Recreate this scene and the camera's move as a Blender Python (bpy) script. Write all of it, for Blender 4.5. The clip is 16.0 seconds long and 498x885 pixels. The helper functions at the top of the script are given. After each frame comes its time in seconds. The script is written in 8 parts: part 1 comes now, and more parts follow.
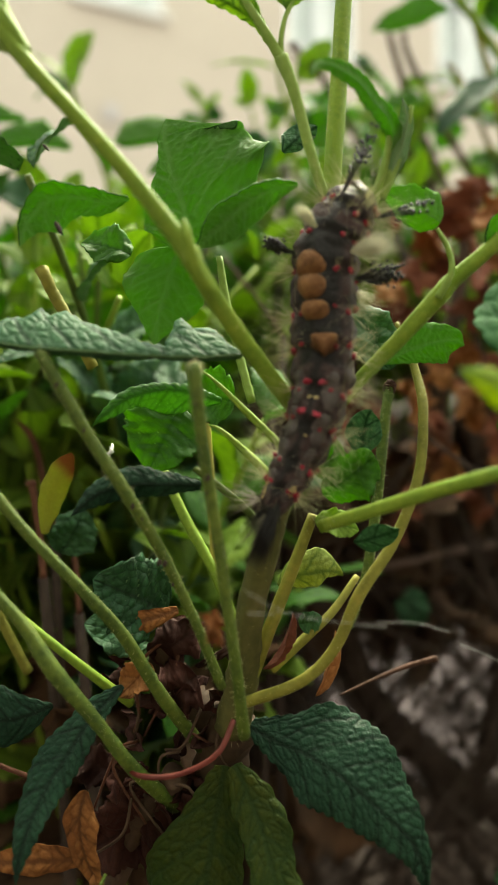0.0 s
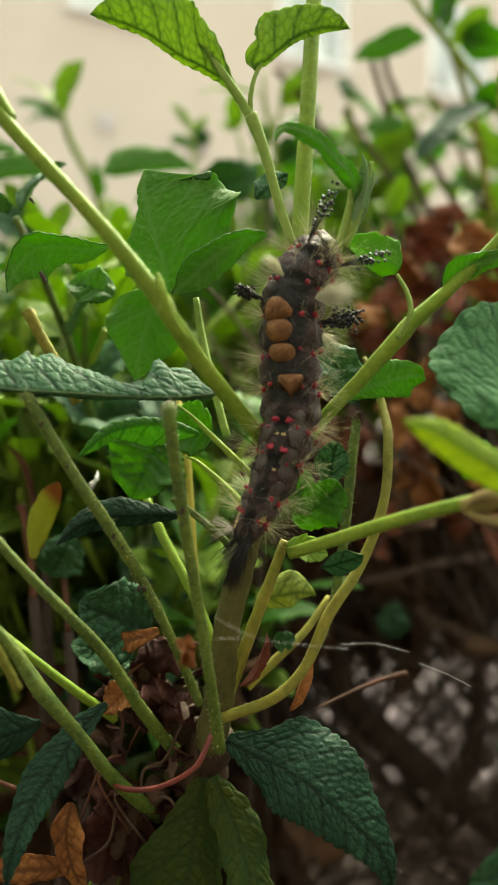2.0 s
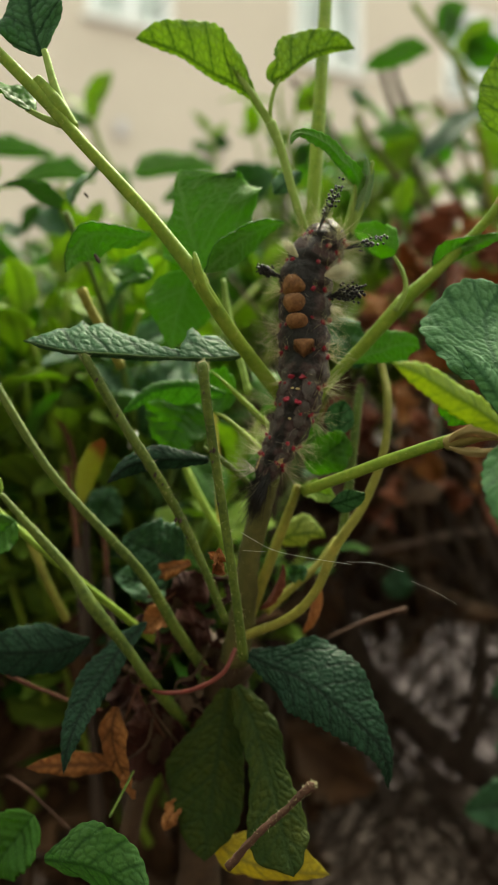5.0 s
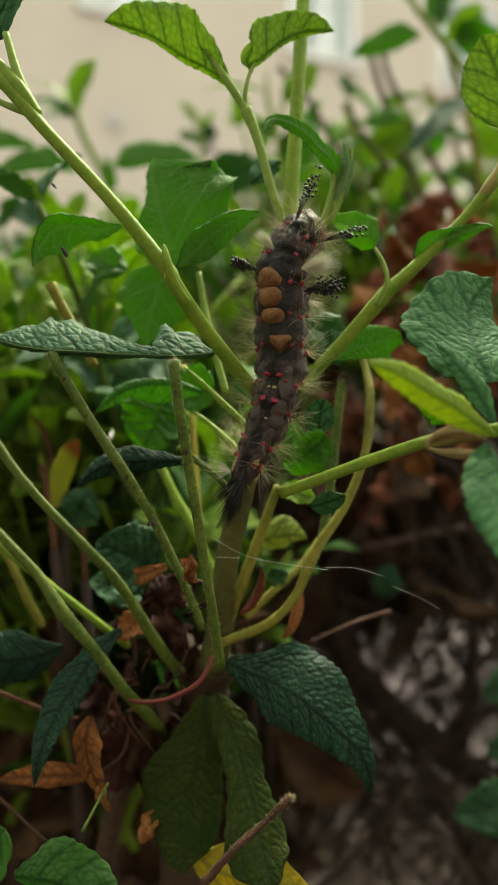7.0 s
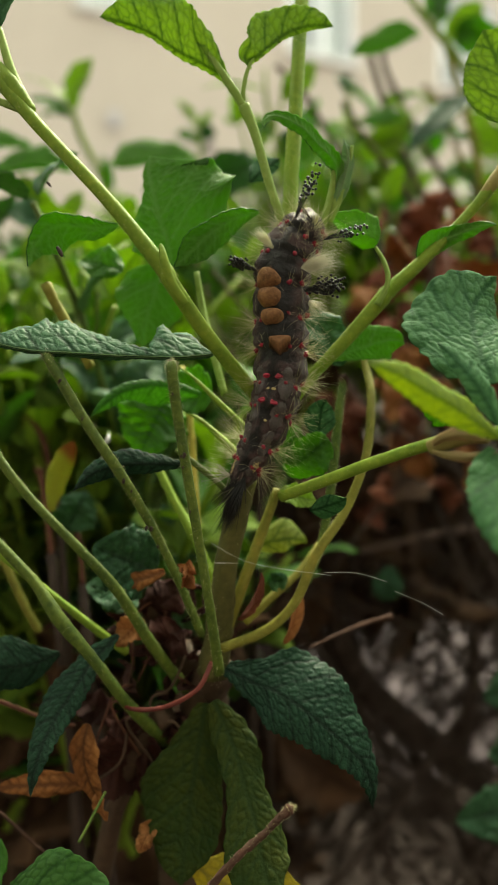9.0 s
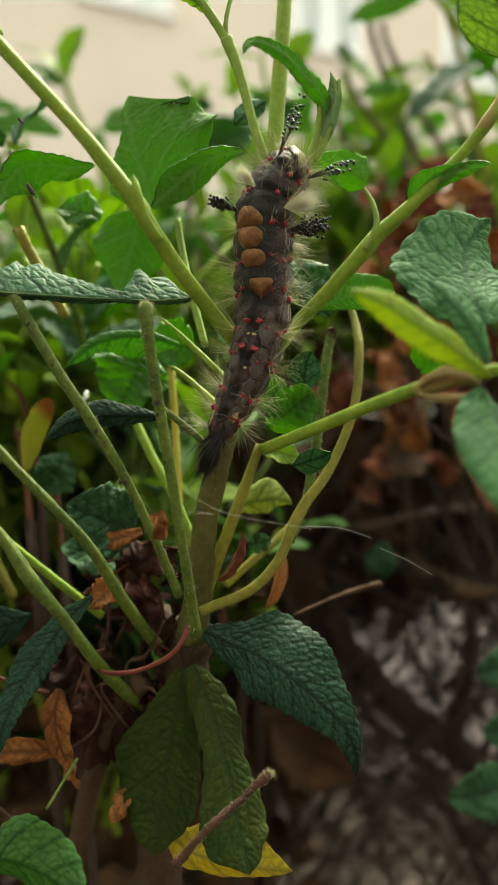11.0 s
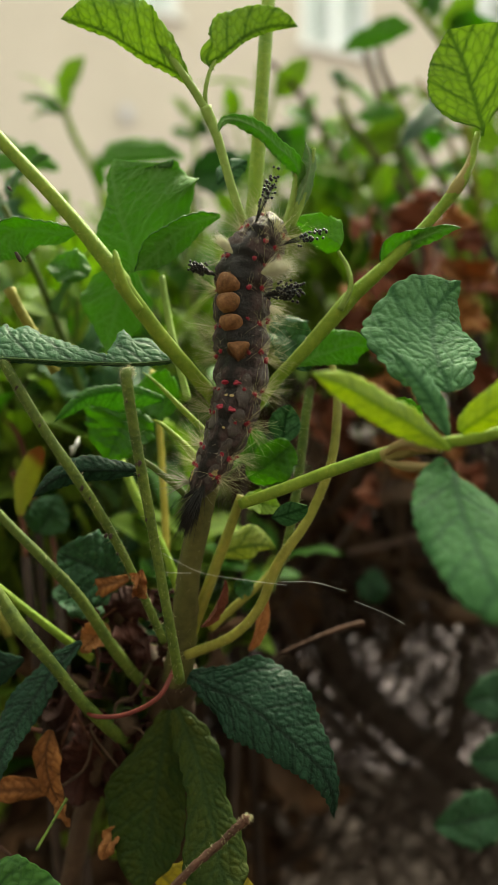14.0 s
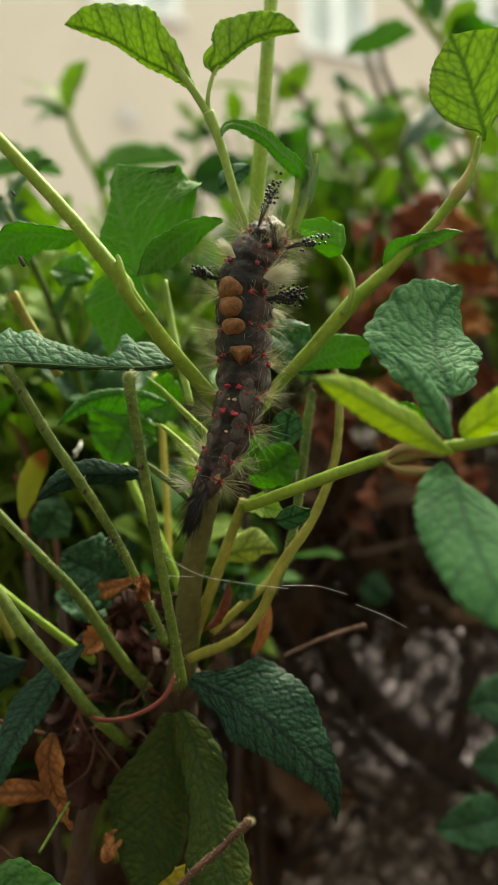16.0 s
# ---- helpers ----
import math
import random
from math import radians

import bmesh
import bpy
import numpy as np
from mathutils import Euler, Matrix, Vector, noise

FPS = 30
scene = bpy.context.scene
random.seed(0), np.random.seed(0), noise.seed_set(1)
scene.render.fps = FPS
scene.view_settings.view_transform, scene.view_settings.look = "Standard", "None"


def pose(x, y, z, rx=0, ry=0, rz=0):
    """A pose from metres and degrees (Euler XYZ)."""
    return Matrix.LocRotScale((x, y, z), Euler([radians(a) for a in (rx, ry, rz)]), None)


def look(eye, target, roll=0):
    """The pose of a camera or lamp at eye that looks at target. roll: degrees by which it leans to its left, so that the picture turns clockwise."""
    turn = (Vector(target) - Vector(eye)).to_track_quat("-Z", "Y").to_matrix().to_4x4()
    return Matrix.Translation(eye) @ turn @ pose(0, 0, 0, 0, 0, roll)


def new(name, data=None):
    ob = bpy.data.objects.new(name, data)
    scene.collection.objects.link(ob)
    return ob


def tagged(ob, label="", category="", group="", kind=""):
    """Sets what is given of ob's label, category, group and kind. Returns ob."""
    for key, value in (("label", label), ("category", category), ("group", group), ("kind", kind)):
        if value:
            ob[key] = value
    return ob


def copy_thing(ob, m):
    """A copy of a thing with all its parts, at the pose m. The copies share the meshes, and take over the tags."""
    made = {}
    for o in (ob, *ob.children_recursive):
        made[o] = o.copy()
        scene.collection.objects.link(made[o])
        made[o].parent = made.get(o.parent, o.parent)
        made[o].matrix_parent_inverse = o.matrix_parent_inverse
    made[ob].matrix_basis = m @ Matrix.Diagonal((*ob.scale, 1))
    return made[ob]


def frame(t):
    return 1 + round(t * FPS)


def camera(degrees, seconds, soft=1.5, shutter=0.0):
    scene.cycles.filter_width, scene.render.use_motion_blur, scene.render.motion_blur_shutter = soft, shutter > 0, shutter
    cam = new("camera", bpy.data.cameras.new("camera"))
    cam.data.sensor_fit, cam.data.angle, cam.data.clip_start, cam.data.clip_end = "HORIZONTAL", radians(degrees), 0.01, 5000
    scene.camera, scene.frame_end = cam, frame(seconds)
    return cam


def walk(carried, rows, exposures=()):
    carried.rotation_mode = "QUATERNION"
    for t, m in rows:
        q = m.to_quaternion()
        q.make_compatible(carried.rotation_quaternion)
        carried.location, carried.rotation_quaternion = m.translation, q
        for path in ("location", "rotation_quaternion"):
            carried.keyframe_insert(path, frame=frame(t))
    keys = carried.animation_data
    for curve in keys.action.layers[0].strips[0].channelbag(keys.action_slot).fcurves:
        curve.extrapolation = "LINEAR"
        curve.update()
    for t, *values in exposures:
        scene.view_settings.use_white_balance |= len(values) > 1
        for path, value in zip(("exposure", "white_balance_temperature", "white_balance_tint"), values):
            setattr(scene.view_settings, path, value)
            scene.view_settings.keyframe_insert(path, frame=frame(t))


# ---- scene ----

# The shrub is laid out in centimetres about a point 0.62 m above the ground.
BASE = 0.62


def P(x, y, z):
    """A place in metres from centimetres about the shrub's middle."""
    return Vector((x * 0.01, y * 0.01, BASE + z * 0.01))


# ---- camera ----
cam = camera(38.6, 16.0, soft=1.5)
cam.data.dof.use_dof = True
cam.data.dof.focus_distance = 0.093
cam.data.dof.aperture_fstop = 20
PATH = [
    (0, (0.00174, -0.00066, 0.61166), (-0.00446, 0.29927, 0.61040), -0.36),
    (0.5, (0.00220, -0.00661, 0.61227), (-0.00151, 0.29336, 0.61312), -0.57),
    (1, (0.00556, -0.00566, 0.61439), (0.00111, 0.29431, 0.61532), -0.73),
    (1.5, (0.00415, -0.00604, 0.61541), (0.00032, 0.29393, 0.61639), -0.60),
    (2, (0.00478, -0.00645, 0.61498), (-0.00002, 0.29351, 0.61615), -0.74),
    (2.5, (0.00592, -0.00589, 0.61310), (0.00008, 0.29405, 0.61383), -1.10),
    (3, (0.00762, -0.00847, 0.61148), (-0.00149, 0.29139, 0.61181), -0.70),
    (3.5, (0.00456, -0.02158, 0.60801), (-0.00921, 0.27810, 0.60928), -0.18),
    (3.7, (0.00493, -0.02642, 0.60717), (-0.00718, 0.27333, 0.60905), -0.53),
    (5.8, (0.00371, -0.02101, 0.60903), (-0.00641, 0.27880, 0.61252), -0.56),
    (6, (0.00456, -0.02112, 0.60976), (-0.00608, 0.27868, 0.61260), -0.68),
    (6.5, (0.00440, -0.02092, 0.60866), (-0.00835, 0.27880, 0.61018), -0.67),
    (7, (0.00704, -0.01877, 0.60878), (-0.00244, 0.28108, 0.60884), -0.92),
    (7.5, (0.00815, -0.01816, 0.60910), (-0.00046, 0.28171, 0.60869), -0.95),
    (8, (0.00743, -0.01817, 0.60941), (-0.00143, 0.28170, 0.60972), -1.10),
    (10.3, (0.00652, -0.01385, 0.60581), (-0.00482, 0.28594, 0.60415), -0.63),
    (10.5, (0.00550, -0.01337, 0.60319), (-0.00742, 0.28633, 0.59993), -0.40),
    (11, (0.00978, -0.01205, 0.60323), (-0.00048, 0.28777, 0.60116), -0.69),
    (11.5, (0.00834, -0.01340, 0.60628), (-0.00553, 0.28627, 0.60500), -0.40),
    (12, (0.01311, -0.01493, 0.60933), (-0.00205, 0.28469, 0.60901), -0.49),
    (12.5, (0.01344, -0.01505, 0.60897), (-0.00202, 0.28455, 0.60767), -0.63),
    (13, (0.01300, -0.01522, 0.60974), (-0.00014, 0.28448, 0.60736), -0.66),
    (13.5, (0.01603, -0.01496, 0.60917), (0.00168, 0.28468, 0.60635), -1.07),
    (14, (0.01416, -0.01571, 0.61066), (-0.00030, 0.28394, 0.60865), -0.97),
    (14.5, (0.01364, -0.01567, 0.61101), (-0.00158, 0.28394, 0.60879), -0.80),
    (15, (0.01430, -0.01503, 0.61036), (-0.00144, 0.28454, 0.60735), -0.90),
    (15.5, (0.01300, -0.01625, 0.61127), (-0.00333, 0.28330, 0.60980), -0.75),
    (16, (0.01409, -0.01599, 0.61091), (-0.00112, 0.28362, 0.60975), -0.96),
]
# the phone's own exposure drifts a little
EXPOSURES = [(t, e, 7700, -6) for t, e in ((0.0, 2.46), (3.5, 2.37), (6.0, 2.13), (8.0, 2.17), (10.5, 2.42), (11.5, 2.51), (12.5, 2.33), (16.0, 2.31))]
walk(cam, [(t, look(eye, target, roll)) for t, eye, target, roll in PATH], EXPOSURES)

# ---- sky and sun: bright overcast day ----
world = bpy.data.worlds.new("sky")
scene.world = world
world.use_nodes = True
wn = world.node_tree
sky = wn.nodes.new("ShaderNodeTexSky")
sky.sky_type = 'NISHITA'
sky.sun_disc = False
sky.sun_elevation = radians(57)
sky.sun_rotation = radians(18)
sky.air_density, sky.dust_density, sky.ozone_density = 1.0, 4.0, 1.0
haze = wn.nodes.new("ShaderNodeHueSaturation")
haze.inputs["Saturation"].default_value = 0.12
wn.links.new(sky.outputs[0], haze.inputs["Color"])
wn.links.new(haze.outputs[0], wn.nodes["Background"].inputs[0])
wn.nodes["Background"].inputs[1].default_value = 0.15

sun = new("sun", bpy.data.lights.new("sun", 'SUN'))
sun.data.energy, sun.data.angle, sun.data.color = 1.5, radians(25), (1.0, 0.94, 0.82)
sun.matrix_world = look((0.4, 1.2, 2.0), (0, 0, 0))


# ---- materials ----
def material(name):
    m = bpy.data.materials.new(name)
    m.use_nodes = True
    return m, m.node_tree.nodes, m.node_tree.links, m.node_tree.nodes["Principled BSDF"]


def ramp(nodes, stops):
    r = nodes.new("ShaderNodeValToRGB")
    e = r.color_ramp.elements
    e[0].position, e[0].color = stops[0][0], (*stops[0][1], 1)
    e[1].position, e[1].color = stops[-1][0], (*stops[-1][1], 1)
    for p, c in stops[1:-1]:
        e.new(p).color = (*c, 1)
    return r


def noise_tex(nodes, links, scale, detail=4, rough=0.55):
    co = nodes.new("ShaderNodeTexCoord")
    n = nodes.new("ShaderNodeTexNoise")
    n.inputs["Scale"].default_value, n.inputs["Detail"].default_value, n.inputs["Roughness"].default_value = scale, detail, rough
    links.new(co.outputs["Object"], n.inputs["Vector"])
    return n


def bumped(nodes, links, bsdf, height, strength, distance):
    b = nodes.new("ShaderNodeBump")
    b.inputs["Strength"].default_value, b.inputs["Distance"].default_value = strength, distance
    links.new(height, b.inputs["Height"])
    links.new(b.outputs[0], bsdf.inputs["Normal"])


def plain(name, dark, light, scale, rough=0.7, bump=0.4, depth=0.0003, spec=0.3, metal=0.0, through_=0.0, flecks=False):
    """A grained surface between two colours, with noise at two scales and a fine relief."""
    m, nodes, links, bsdf = material(name)
    a, b = noise_tex(nodes, links, scale), noise_tex(nodes, links, scale * 6.3, 3)
    mix = nodes.new("ShaderNodeMath")
    mix.operation = 'MULTIPLY_ADD'
    mix.inputs[1].default_value = 0.45
    links.new(b.outputs[0], mix.inputs[0])
    half = nodes.new("ShaderNodeMath")
    half.operation = 'MULTIPLY'
    half.inputs[1].default_value = 0.6
    links.new(a.outputs[0], half.inputs[0])
    links.new(half.outputs[0], mix.inputs[2])
    stops = [(0.32, dark), (0.7, light)]
    if flecks:
        stops = [(0.24, tuple(c * 0.45 for c in dark)), (0.34, dark), (0.6, light), (0.74, (light[0] * 1.35, light[1] * 1.15, light[2] * 1.3))]
    r = ramp(nodes, stops)
    links.new(mix.outputs[0], r.inputs[0])
    links.new(r.outputs[0], bsdf.inputs["Base Color"])
    bsdf.inputs["Roughness"].default_value = rough
    bsdf.inputs["Specular IOR Level"].default_value = spec
    bumped(nodes, links, bsdf, mix.outputs[0], bump, depth)
    if through_:
        glow = nodes.new("ShaderNodeBsdfTranslucent")
        links.new(r.outputs[0], glow.inputs["Color"])
        both = nodes.new("ShaderNodeMixShader")
        both.inputs[0].default_value = through_
        links.new(bsdf.outputs[0], both.inputs[1])
        links.new(glow.outputs[0], both.inputs[2])
        links.new(both.outputs[0], nodes["Material Output"].inputs["Surface"])
    return m


def leaf_material(name, dark, light, vein, glow, rough=0.5, through_=0.4, spec=0.14, cell=950, relief=0.00022):
    """A leaf face: cells between veins (paler below; above, darkened with the creases' shade), patchy colour, fine
    relief, light shining through.
    """
    m, nodes, links, bsdf = material(name)
    patch = noise_tex(nodes, links, 90, 4)
    info = nodes.new("ShaderNodeObjectInfo")
    shift = nodes.new("ShaderNodeMath")
    shift.operation = 'MULTIPLY_ADD'
    shift.inputs[1].default_value, shift.inputs[2].default_value = 0.3, -0.15
    links.new(info.outputs["Random"], shift.inputs[0])
    add = nodes.new("ShaderNodeMath")
    links.new(patch.outputs[0], add.inputs[0])
    links.new(shift.outputs[0], add.inputs[1])
    r = ramp(nodes, [(0.3, dark), (0.7, light)])
    links.new(add.outputs[0], r.inputs[0])
    at = nodes.new("ShaderNodeAttribute")
    at.attribute_name = "vein"
    mix = nodes.new("ShaderNodeMix")
    mix.data_type = 'RGBA'
    links.new(r.outputs[0], mix.inputs["A"])
    mix.inputs["B"].default_value = (*vein, 1)
    links.new(mix.outputs["Result"], bsdf.inputs["Base Color"])
    co = nodes.new("ShaderNodeTexCoord")
    warp = noise_tex(nodes, links, 260, 2)
    push = nodes.new("ShaderNodeVectorMath")
    push.operation = 'MULTIPLY_ADD'
    push.inputs[1].default_value = (0.0012, 0.0012, 0.0012)
    links.new(warp.outputs["Color"], push.inputs[0])
    links.new(co.outputs["Object"], push.inputs[2])
    cells = nodes.new("ShaderNodeTexVoronoi")
    cells.feature = 'DISTANCE_TO_EDGE'
    cells.inputs["Scale"].default_value = cell
    links.new(push.outputs[0], cells.inputs["Vector"])
    middle = nodes.new("ShaderNodeTexVoronoi")
    middle.inputs["Scale"].default_value = cell
    links.new(push.outputs[0], middle.inputs["Vector"])
    dome = nodes.new("ShaderNodeMath")
    dome.operation = 'MULTIPLY'
    links.new(middle.outputs["Distance"], dome.inputs[0])
    links.new(middle.outputs["Distance"], dome.inputs[1])
    dome_up = nodes.new("ShaderNodeMath")
    dome_up.operation = 'MULTIPLY_ADD'
    dome_up.inputs[1].default_value, dome_up.inputs[2].default_value = -1.3, 1.0
    links.new(dome.outputs[0], dome_up.inputs[0])
    fine = noise_tex(nodes, links, 2500, 3)
    high = nodes.new("ShaderNodeMath")
    high.operation = 'MULTIPLY_ADD'
    high.inputs[1].default_value = 0.25
    links.new(fine.outputs[0], high.inputs[0])
    links.new(dome_up.outputs[0], high.inputs[2])
    bumped(nodes, links, bsdf, high.outputs[0], 0.6, relief)
    net = nodes.new("ShaderNodeMapRange")
    net.inputs["From Max"].default_value = 0.16
    net.inputs["To Min"].default_value, net.inputs["To Max"].default_value = 0.6 if cell < 800 else 0.4, 0.0
    links.new(cells.outputs["Distance"], net.inputs["Value"])
    most = nodes.new("ShaderNodeMath")
    most.operation = 'MAXIMUM'
    links.new(net.outputs[0], most.inputs[0])
    links.new(at.outputs["Fac"], most.inputs[1])
    links.new(most.outputs[0], mix.inputs["Factor"])
    bsdf.inputs["Roughness"].default_value = rough
    bsdf.inputs["Specular IOR Level"].default_value = spec
    tr = nodes.new("ShaderNodeBsdfTranslucent")
    tint = nodes.new("ShaderNodeMix")
    tint.data_type = 'RGBA'
    links.new(most.outputs[0], tint.inputs["Factor"])
    tint.inputs["A"].default_value = (*glow, 1)
    tint.inputs["B"].default_value = (glow[0] * 0.55, glow[1] * 0.6, glow[2] * 0.6, 1)
    links.new(tint.outputs["Result"], tr.inputs["Color"])
    both = nodes.new("ShaderNodeMixShader")
    both.inputs[0].default_value = through_
    links.new(bsdf.outputs[0], both.inputs[1])
    links.new(tr.outputs[0], both.inputs[2])
    links.new(both.outputs[0], nodes["Material Output"].inputs["Surface"])
    return m


# upper face, under face
LEAF = {
    "green": (leaf_material("leaf_green_upper", (0.03, 0.10, 0.014), (0.06, 0.17, 0.024), (0.025, 0.08, 0.012), (0.19, 0.40, 0.035)),
              leaf_material("leaf_green_under", (0.05, 0.15, 0.024), (0.085, 0.22, 0.04), (0.19, 0.34, 0.11), (0.25, 0.50, 0.075), 0.6, 0.58, 0.2, 950, 0.0004)),
    "blue": (leaf_material("leaf_blue_upper", (0.032, 0.10, 0.044), (0.062, 0.155, 0.072), (0.010, 0.04, 0.014), (0.14, 0.32, 0.05), 0.55, 0.28, 0.25, 720, 0.0009),
             leaf_material("leaf_blue_under", (0.08, 0.17, 0.06), (0.12, 0.23, 0.09), (0.16, 0.27, 0.11), (0.14, 0.32, 0.05), 0.7, 0.3)),
    "lime": (leaf_material("leaf_lime_upper", (0.15, 0.255, 0.04), (0.23, 0.34, 0.06), (0.10, 0.18, 0.03), (0.34, 0.50, 0.085), 0.55, 0.5),
             leaf_material("leaf_lime_under", (0.17, 0.25, 0.03), (0.24, 0.33, 0.05), (0.11, 0.19, 0.035), (0.34, 0.50, 0.085), 0.6, 0.55)),
    "dark": (leaf_material("leaf_dark_upper", (0.012, 0.055, 0.022), (0.026, 0.092, 0.036), (0.008, 0.028, 0.012), (0.06, 0.18, 0.03), 0.55, 0.18, 0.24, 720, 0.0009),
             leaf_material("leaf_dark_under", (0.05, 0.11, 0.05), (0.08, 0.15, 0.07), (0.11, 0.18, 0.09), (0.06, 0.16, 0.03), 0.6, 0.15)),
    "dry": (leaf_material("leaf_dry_upper", (0.22, 0.085, 0.03), (0.42, 0.19, 0.07), (0.16, 0.06, 0.02), (0.4, 0.16, 0.05), 0.75, 0.25, 0.2),
            leaf_material("leaf_dry_under", (0.24, 0.09, 0.035), (0.42, 0.20, 0.08), (0.16, 0.06, 0.02), (0.4, 0.16, 0.05), 0.8, 0.25, 0.2)),
    "rust": (leaf_material("leaf_rust_upper", (0.13, 0.04, 0.025), (0.26, 0.09, 0.05), (0.09, 0.03, 0.02), (0.22, 0.07, 0.03), 0.75, 0.2, 0.2),
             leaf_material("leaf_rust_under", (0.13, 0.045, 0.03), (0.26, 0.10, 0.055), (0.09, 0.03, 0.02), (0.22, 0.07, 0.03), 0.8, 0.2, 0.2)),
}
STEM = {
    "green": plain("stem_green", (0.115, 0.205, 0.022), (0.20, 0.295, 0.036), 220, 0.6, 0.6, 0.0003, 0.2, through_=0.12, flecks=True),
    "pale": plain("stem_pale", (0.17, 0.265, 0.05), (0.24, 0.35, 0.085), 160, 0.6, 0.3, 0.0002, 0.2, through_=0.12, flecks=True),
    "dark": plain("stem_dark_green", (0.026, 0.055, 0.006), (0.085, 0.125, 0.016), 260, 0.65, 0.8, 0.0004, flecks=True),
    "olive": plain("stem_olive", (0.12, 0.12, 0.015), (0.22, 0.21, 0.035), 150, 0.6, 0.5, 0.0002, flecks=True),
    "red": plain("stem_red", (0.07, 0.012, 0.010), (0.15, 0.028, 0.020), 150, 0.5, 0.4, 0.0002),
    "tan": plain("stem_tan", (0.16, 0.14, 0.035), (0.25, 0.20, 0.065), 150, 0.7, 0.5, 0.0003),
    "brown": plain("twig_brown", (0.03, 0.017, 0.010), (0.085, 0.05, 0.03), 140, 0.8, 0.6, 0.0004),
    "grey": plain("twig_grey", (0.07, 0.045, 0.036), (0.16, 0.11, 0.095), 140, 0.8, 0.6, 0.0004),
    "bark": plain("stem_bark", (0.04, 0.04, 0.010), (0.095, 0.09, 0.024), 150, 0.75, 0.5, 0.0002),
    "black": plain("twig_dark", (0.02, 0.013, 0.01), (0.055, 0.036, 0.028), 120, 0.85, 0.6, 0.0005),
}


# ---- mesh helpers ----
def mesh_object(name, verts, faces, mats, parent=None, label="", face_mats=None, smooth=True, vein=None):
    me = bpy.data.meshes.new(name)
    me.from_pydata([tuple(v) for v in verts], [], faces)
    for m in mats:
        me.materials.append(m)
    if face_mats is not None:
        me.polygons.foreach_set("material_index", face_mats)
    if smooth:
        me.polygons.foreach_set("use_smooth", [True] * len(me.polygons))
    if vein is not None:
        me.attributes.new("vein", 'FLOAT', 'POINT').data.foreach_set("value", vein)
    me.update()
    ob = new(name, me)
    hang(ob, parent)
    if label:
        ob["label"] = label
    return ob


def hang(ob, parent):
    """Parents ob, whose mesh is in world places, to a thing or to a part of one."""
    if parent:
        ob.parent = parent
        if parent.type == 'EMPTY':
            ob.matrix_parent_inverse = Matrix.Translation(-parent.location)


def part(name, bm, mat, parent, label=""):
    """Links a bmesh as one mesh object under a thing or a part."""
    me = bpy.data.meshes.new(name)
    bm.to_mesh(me)
    bm.free()
    me.materials.append(mat)
    me.polygons.foreach_set("use_smooth", [True] * len(me.polygons))
    ob = new(name, me)
    hang(ob, parent)
    if label:
        ob["label"] = label
    return ob


def spline(pts, per=8):
    """A smooth curve through points (rows of any width)."""
    p = np.array(pts, float)
    p = np.vstack([2 * p[0] - p[1], p, 2 * p[-1] - p[-2]])
    out = []
    for i in range(1, len(p) - 2):
        for s in np.linspace(0, 1, per, endpoint=False):
            a, b, c, d = p[i - 1:i + 3]
            out.append(0.5 * (2 * b + (c - a) * s + (2 * a - 5 * b + 4 * c - d) * s * s + (3 * b - a - 3 * c + d) * s ** 3))
    out.append(p[-2])
    return np.array(out)


def tube_data(pts, radii, sides=10, rough=0.0, seed=0, first=0):
    """Vertices and faces of a tube along points, closed at both ends."""
    rng = np.random.default_rng(seed)
    pts, radii = np.asarray(pts, float), np.asarray(radii, float)
    n = len(pts)
    tan = np.gradient(pts, axis=0)
    tan /= np.linalg.norm(tan, axis=1)[:, None] + 1e-12
    up = np.array((0.31, 0.52, 0.79))
    up = up - tan[0] * (up @ tan[0])
    ang = np.linspace(0, 2 * np.pi, sides, endpoint=False)
    verts, faces = [], []
    for i in range(n):
        up = up - tan[i] * (up @ tan[i])
        up /= np.linalg.norm(up) + 1e-12
        side = np.cross(tan[i], up)
        r = radii[i] * (1 + rough * rng.standard_normal(sides) + (0.05 * np.cos(4 * ang) if sides > 8 else 0))
        verts.append(pts[i] + (np.cos(ang) * r)[:, None] * up + (np.sin(ang) * r)[:, None] * side)
    verts = np.vstack(verts)
    for i in range(n - 1):
        for j in range(sides):
            k = (j + 1) % sides
            faces.append((first + i * sides + j, first + i * sides + k, first + (i + 1) * sides + k, first + (i + 1) * sides + j))
    faces.append(tuple(first + j for j in range(sides))[::-1])
    faces.append(tuple(first + (n - 1) * sides + j for j in range(sides)))
    return verts, faces


def stem(parent, name, pts, mat, label="", sides=16, per=8, rough=0.015, fuzz=0.0):
    """A round stem through (x, y, z, radius) in centimetres; fuzz: the length of its fine hairs."""
    c = spline(pts, per)
    c[:, :3] = c[:, :3] * 0.01 + (0, 0, BASE)
    c[:, 3] = np.maximum(c[:, 3], 0.002) * 0.01
    ob = mesh_object(name, *tube_data(c[:, :3], c[:, 3], sides, rough, len(bpy.data.objects)), [mat], parent, label)
    if fuzz:
        hairs(ob, "fuzz", c, fuzz * 0.01)
    return ob


